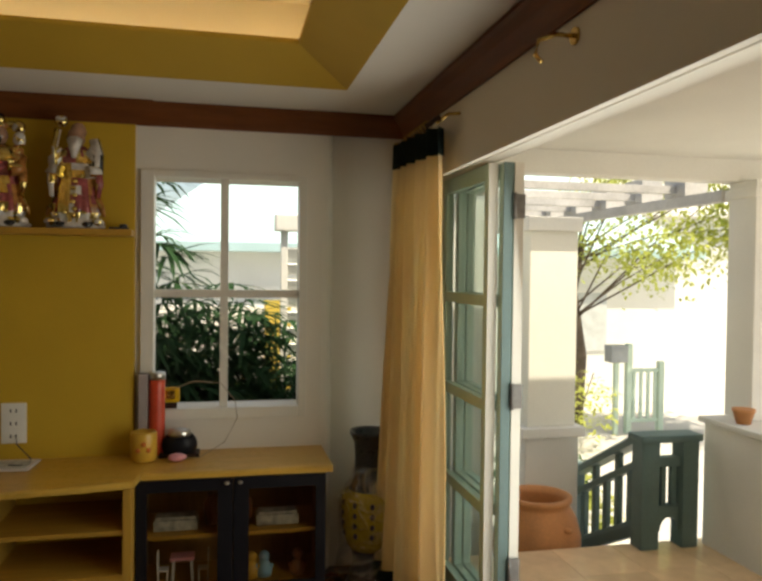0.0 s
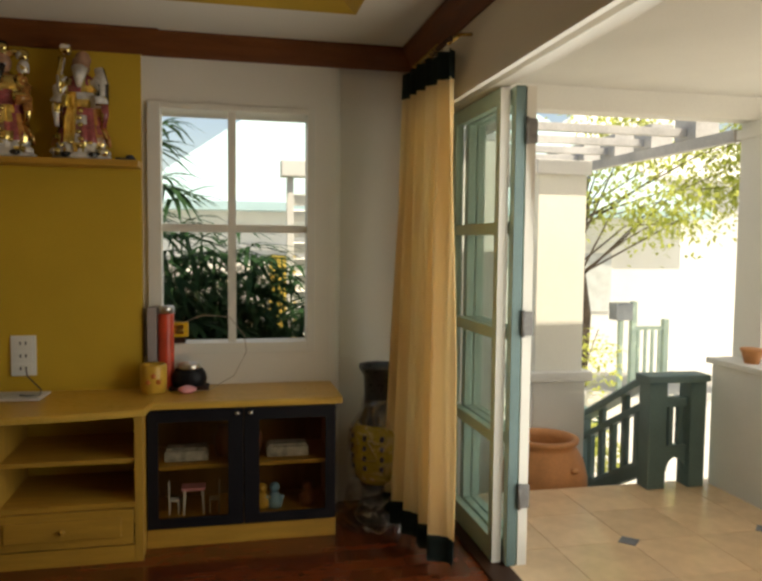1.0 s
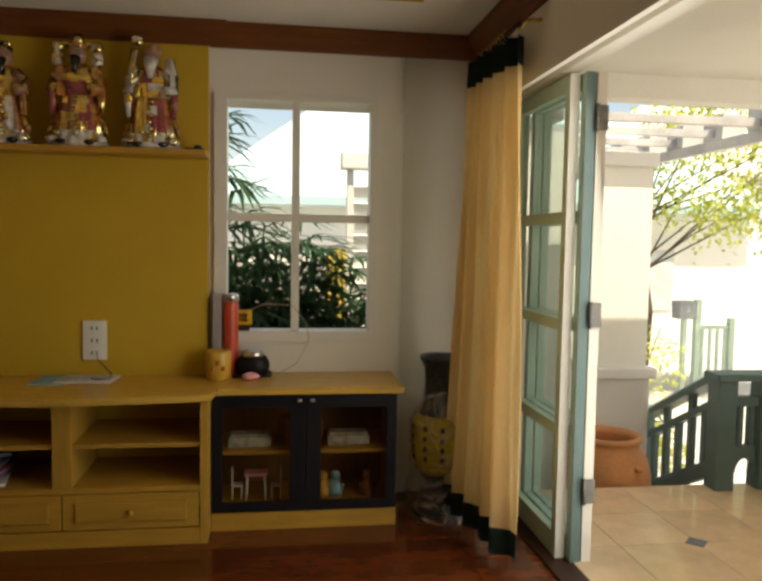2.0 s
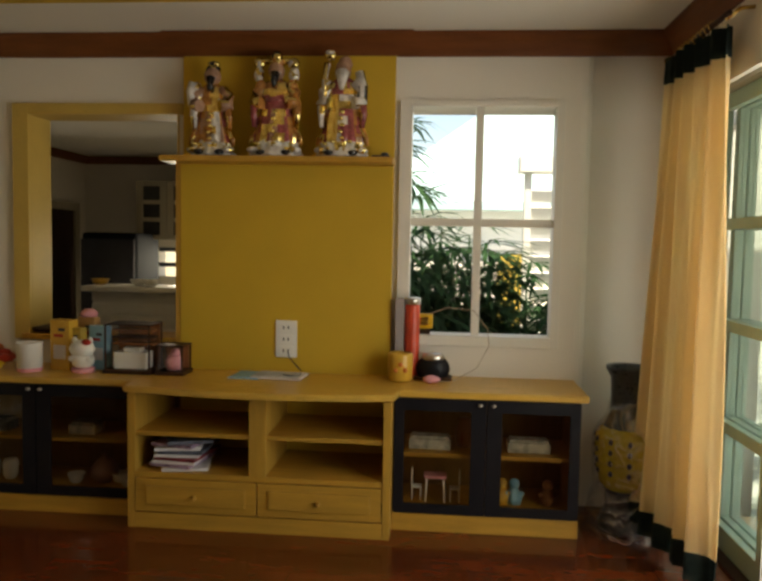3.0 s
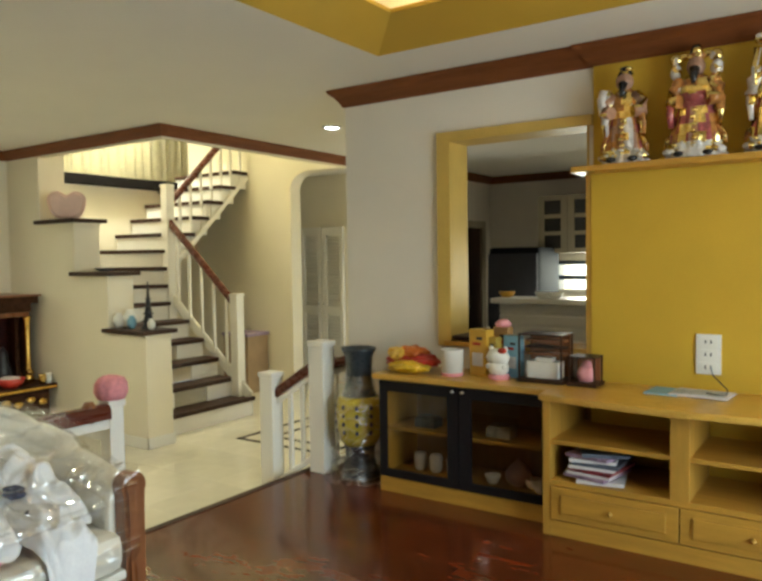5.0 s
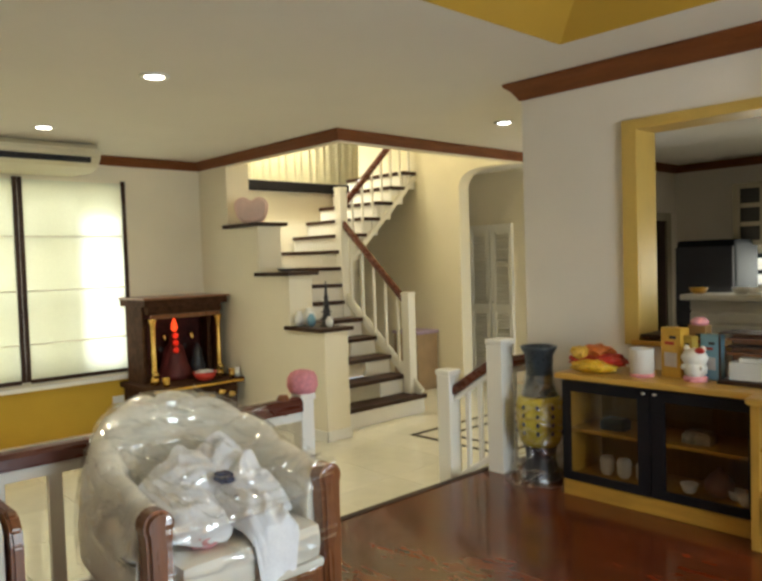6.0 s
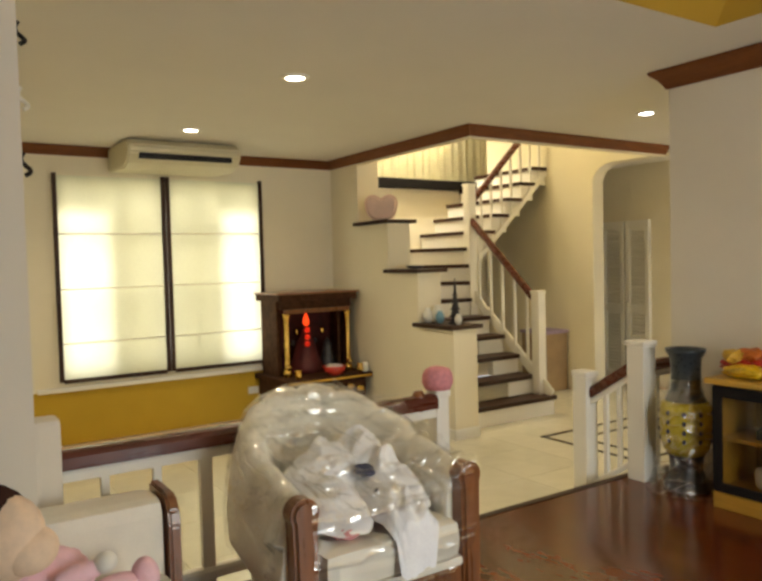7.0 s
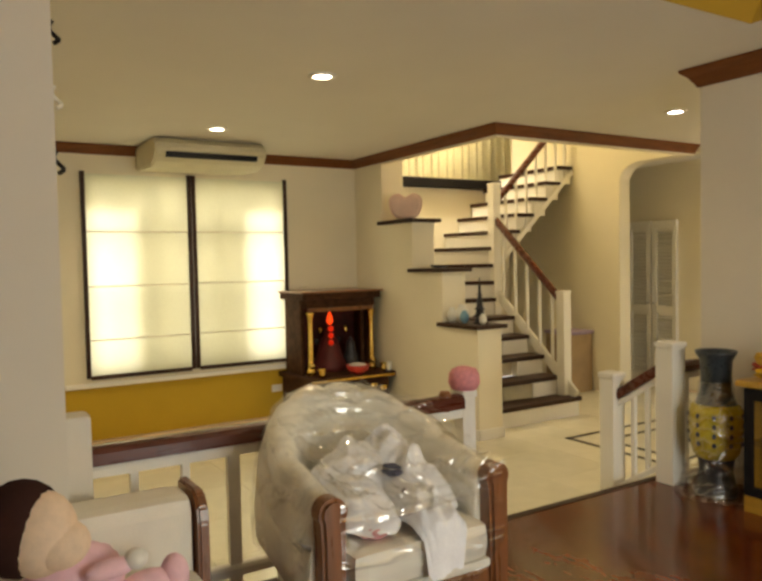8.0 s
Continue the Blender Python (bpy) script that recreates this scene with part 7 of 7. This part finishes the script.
def from_lists(name, verts, faces, material, parent):
    me = bpy.data.meshes.new(name)
    me.from_pydata([tuple(v) for v in verts], [], faces)
    me.materials.append(material)
    for p in me.polygons:
        p.use_smooth = True
    ob = new(name, me)
    ob.parent = parent
    return ob


def lady_palm(x, y, height, stems, spread, seed):
    rnd = random.Random(seed)
    pl = thing("fan_palm", pose(x, y, -0.62), "dark green fan palm clump behind the window", "palm", "garden palms")
    verts, faces = [], []
    for s in range(stems):
        a, r = rnd.uniform(0, 6.28), rnd.uniform(0.02, spread)
        h = height * rnd.uniform(0.62, 1.0)
        top = Vector((r * math.cos(a) * 1.7, r * math.sin(a) * 1.7, h))
        part("cane", tube(B(), [(r * 0.6 * math.cos(a), r * 0.6 * math.sin(a), 0), (top.x * 0.8, top.y * 0.8, h * 0.6), tuple(top)], 0.012, 6, 0.006), LEAF, pl)
        for q in range(7):
            b = rnd.uniform(0, 6.28)
            z0 = h * rnd.uniform(0.55, 1.0)
            c = Vector((top.x, top.y, z0))
            st = Vector((math.cos(b), math.sin(b), rnd.uniform(0.1, 0.7))).normalized()
            tip = c + st * rnd.uniform(0.14, 0.28)
            nleaf = rnd.randint(7, 10)
            side = st.cross(Vector((0, 0, 1))).normalized()
            for m in range(nleaf):
                g = (m / (nleaf - 1) - 0.5) * 2.6
                d = st * math.cos(g) + side * math.sin(g) + Vector((0, 0, rnd.uniform(-0.15, 0.1)))
                blade(verts, faces, tip, d, rnd.uniform(0.26, 0.44), rnd.uniform(0.026, 0.044), rnd.uniform(0.25, 0.7))
    from_lists("fronds", verts, faces, LEAF, pl)
    return pl


for k, (x, y, h, n, s) in enumerate(((-0.15, 4.85, 2.1, 20, 0.25), (0.32, 4.95, 1.9, 17, 0.28), (0.78, 4.95, 1.75, 12, 0.25), (-0.42, 5.35, 3.0, 11, 0.2), (0.12, 5.6, 2.15, 12, 0.3), (0.75, 5.7, 1.9, 10, 0.3))):
    lady_palm(x, y, h, n, s, 11 + k)


def tree(x, y, trunk_h, crown, count, seed, material, label, size=0.09):
    rnd = random.Random(seed)
    tr = thing("tree", pose(x, y, -0.62), label, "tree", "garden trees")
    part("trunk", tube(B(), [(0, 0, 0), (0.08, 0.03, trunk_h * 0.4), (-0.05, 0.05, trunk_h * 0.75), (0.05, 0.0, trunk_h)], 0.12, 10, 0.06), BARK, tr)
    verts, faces = [], []
    tips = []
    for k in range(16):
        cx, cy, cz, rx, ry, rz = crown
        t = Vector((cx + rnd.uniform(-rx, rx), cy + rnd.uniform(-ry, ry), cz + rnd.uniform(-rz, rz)))
        s = Vector((0, 0, trunk_h * rnd.uniform(0.6, 1.0)))
        mid = (s + t) / 2 + Vector((rnd.uniform(-0.2, 0.2), rnd.uniform(-0.2, 0.2), rnd.uniform(0, 0.3)))
        part("limb", tube(B(), [s, mid, t], 0.016, 6, 0.004), BARK, tr)
        tips += [t, (mid + t) / 2]
    for k in range(count):
        t = rnd.choice(tips)
        p = t + Vector((rnd.gauss(0, 0.26), rnd.gauss(0, 0.26), rnd.gauss(0, 0.20)))
        d = Vector((rnd.uniform(-1, 1), rnd.uniform(-1, 1), rnd.uniform(-0.7, 0.3)))
        blade(verts, faces, p, d, rnd.uniform(0.7, 1.3) * size * 1.25, size * 0.75, 0.3)
    from_lists("crown", verts, faces, material, tr)
    return tr


tree(5.2, 9.6, 2.6, (1.3, -0.6, 3.15, 1.6, 0.9, 0.80), 5200, 5, LEAFY, "leafy garden tree with sunlit yellow-green leaves", 0.062)
tree(7.6, 8.2, 2.8, (0.0, 0.0, 3.3, 0.7, 0.8, 0.6), 1500, 6, LEAFY, "slim garden tree with sunlit leaves beside the gate")


def shrub(x, y, r, h, count, seed):
    rnd = random.Random(seed)
    sh = thing("shrub", pose(x, y, -0.62), "low green shrub by the garden steps", "shrub", "garden shrubs")
    verts, faces = [], []
    for k in range(5):
        a = rnd.uniform(0, 6.28)
        part("twig", tube(B(), [(0, 0, 0), (0.5 * r * math.cos(a), 0.5 * r * math.sin(a), h * 0.8)], 0.01, 5, 0.004), BARK, sh)
    for k in range(count):
        a, q = rnd.uniform(0, 6.28), r * math.sqrt(rnd.random())
        p = Vector((q * math.cos(a), q * math.sin(a), h * rnd.uniform(0.25, 1.0) * (1 - 0.4 * q / r)))
        blade(verts, faces, p, Vector((rnd.uniform(-1, 1), rnd.uniform(-1, 1), rnd.uniform(-0.2, 0.8))), rnd.uniform(0.06, 0.12), 0.04, 0.4)
    from_lists("foliage", verts, faces, LEAFY if seed % 2 else LEAF, sh)


shrub(2.95, 5.5, 0.45, 0.75, 700, 21)
shrub(3.3, 6.6, 0.5, 0.6, 600, 22)
shrub(4.6, 8.6, 0.6, 1.2, 600, 23)

# ---- garden wall, gate, houses beyond ----
bm = B()
box(bm, 2.5, 15.0, -0.62, 30.0, 15.3, 1.6)
solid("wall_street", bm, OUTWALL, "white sunlit boundary wall at the end of the drive", "wall", "structure")
gate = thing("metal_gate", pose(5.80, 9.2, -0.62), "pale green slatted metal gate standing open", "gate")
for x in (0.0, 0.5):
    bm = B()
    box(bm, x - 0.04, -0.04, 0, x + 0.04, 0.04, 1.25 if x == 0 else 1.0, 0.006)
    part("post", bm, GREENP, gate)
for z in (0.15, 0.85):
    bm = B()
    box(bm, 0.04, -0.02, z, 0.46, 0.02, z + 0.05)
    part("rail", bm, GREENP, gate)
for k in range(4):
    bm = B()
    box(bm, 0.07 + k * 0.11, -0.015, 0.2, 0.11 + k * 0.11, 0.015, 0.9)
    part("slat", bm, GREENP, gate)
box_l = thing("letter_box", pose(5.58, 9.15, 0.38), "grey letter box on the gate post", "letter box")
bm = B()
box(bm, -0.13, -0.1, 0, 0.13, 0.1, 0.24, 0.02)
part("body", bm, mat("grey_enamel", (0.3, 0.32, 0.33), 0.5), box_l)
bm = B()
box(bm, -0.03, -0.03, -1.0, 0.03, 0.03, 0.0)
part("stand", bm, GREENP, box_l)


def house(x, y, w, d, eave, ridge, hip, wall_m, roof_m, label):
    """A house with a hipped roof, its long side towards the garden."""
    h = thing("house", pose(x, y, -0.62), label, "house", "neighbouring houses")
    bm = B()
    box(bm, -w / 2, 0, 0, w / 2, d, eave)
    part("wall", bm, wall_m, h)
    bm = B()
    o = 0.35
    lo = [bm.verts.new(p) for p in ((-w / 2 - o, -o, eave - 0.05), (w / 2 + o, -o, eave - 0.05), (w / 2 + o, d + o, eave - 0.05), (-w / 2 - o, d + o, eave - 0.05))]
    up = [bm.verts.new(p) for p in ((-w / 2 - o, -o, eave + 0.08), (w / 2 + o, -o, eave + 0.08), (w / 2 + o, d + o, eave + 0.08), (-w / 2 - o, d + o, eave + 0.08))]
    r0, r1 = bm.verts.new((-w / 2 + hip, d / 2, ridge)), bm.verts.new((w / 2 - hip, d / 2, ridge))
    for k in range(4):
        bm.faces.new((lo[k], lo[(k + 1) % 4], up[(k + 1) % 4], up[k]))
    bm.faces.new(list(reversed(lo)))
    bm.faces.new((up[0], up[1], r1, r0))
    bm.faces.new((up[2], up[3], r0, r1))
    bm.faces.new((up[1], up[2], r1))
    bm.faces.new((up[3], up[0], r0))
    part("roof", bm, roof_m, h)
    for k in range(3):
        bm = B()
        xx = -w * 0.3 + k * w * 0.3
        box(bm, xx - 0.45, -0.03, 0.9, xx + 0.45, 0.0, 1.9)
        wn_ = part("window", bm, FARGLASS, h, "far window paled as if washed out by glare")
        bm = B()
        box(bm, xx - 0.5, -0.06, 1.9, xx + 0.5, -0.005, 1.98)
        part("frame", bm, OUTWALL, wn_)
    return h


# far window glass, paled in colour to look washed out by sunlight
FARGLASS = mat("glare_paled_far_glass", (0.55, 0.58, 0.58), 0.2)
ROOFB = mat("pale_blue_roof_sheet", (0.42, 0.60, 0.62), 0.6, var=0.06, scale=2, fine=30)
house(3.6, 11.5, 9.0, 6.0, 2.55, 5.6, 3.2, OUTWALL, ROOFB, "pale house with a light blue hipped roof beyond the garden")
house(13.5, 19.0, 9.0, 6.0, 4.0, 6.4, 2.5, OUTWALL, OUTWALL, "white sunlit house beyond the boundary wall")
bm = B()
box(bm, -6.0, 9.0, -0.62, 1.6, 9.2, 1.15)
solid("wall_garden_back", bm, OUTYEL, "pale rendered wall behind the palms", "wall", "structure")
bm = B()
box(bm, 0.72, 8.2, -0.62, 1.0, 8.5, 1.25)
solid("yellow_pillar", bm, mat("bright_yellow_render", (0.65, 0.47, 0.08), 0.7), "yellow rendered garden pillar", "pillar", "structure")
sid = thing("louvre_screen", pose(0.895, 5.6, -0.62), "white slatted screen at the garden's edge", "screen")
for x in (-0.19, 0.19):
    bm = B()
    box(bm, x - 0.025, -0.03, 0, x + 0.025, 0.03, 2.50, 0.004)
    part("post", bm, OUTWALL, sid)
for k in range(18):
    bm = B()
    box(bm, -0.165, -0.02, 0.25 + k * 0.12, 0.165, 0.01, 0.335 + k * 0.12, rot=Euler((radians(20), 0, 0)).to_matrix())
    part("slat", bm, OUTWALL, sid)
bm = B()
box(bm, -0.26, -0.08, 2.50, 0.26, 0.08, 2.62, 0.01)
part("cap", bm, OUTWALL, sid)
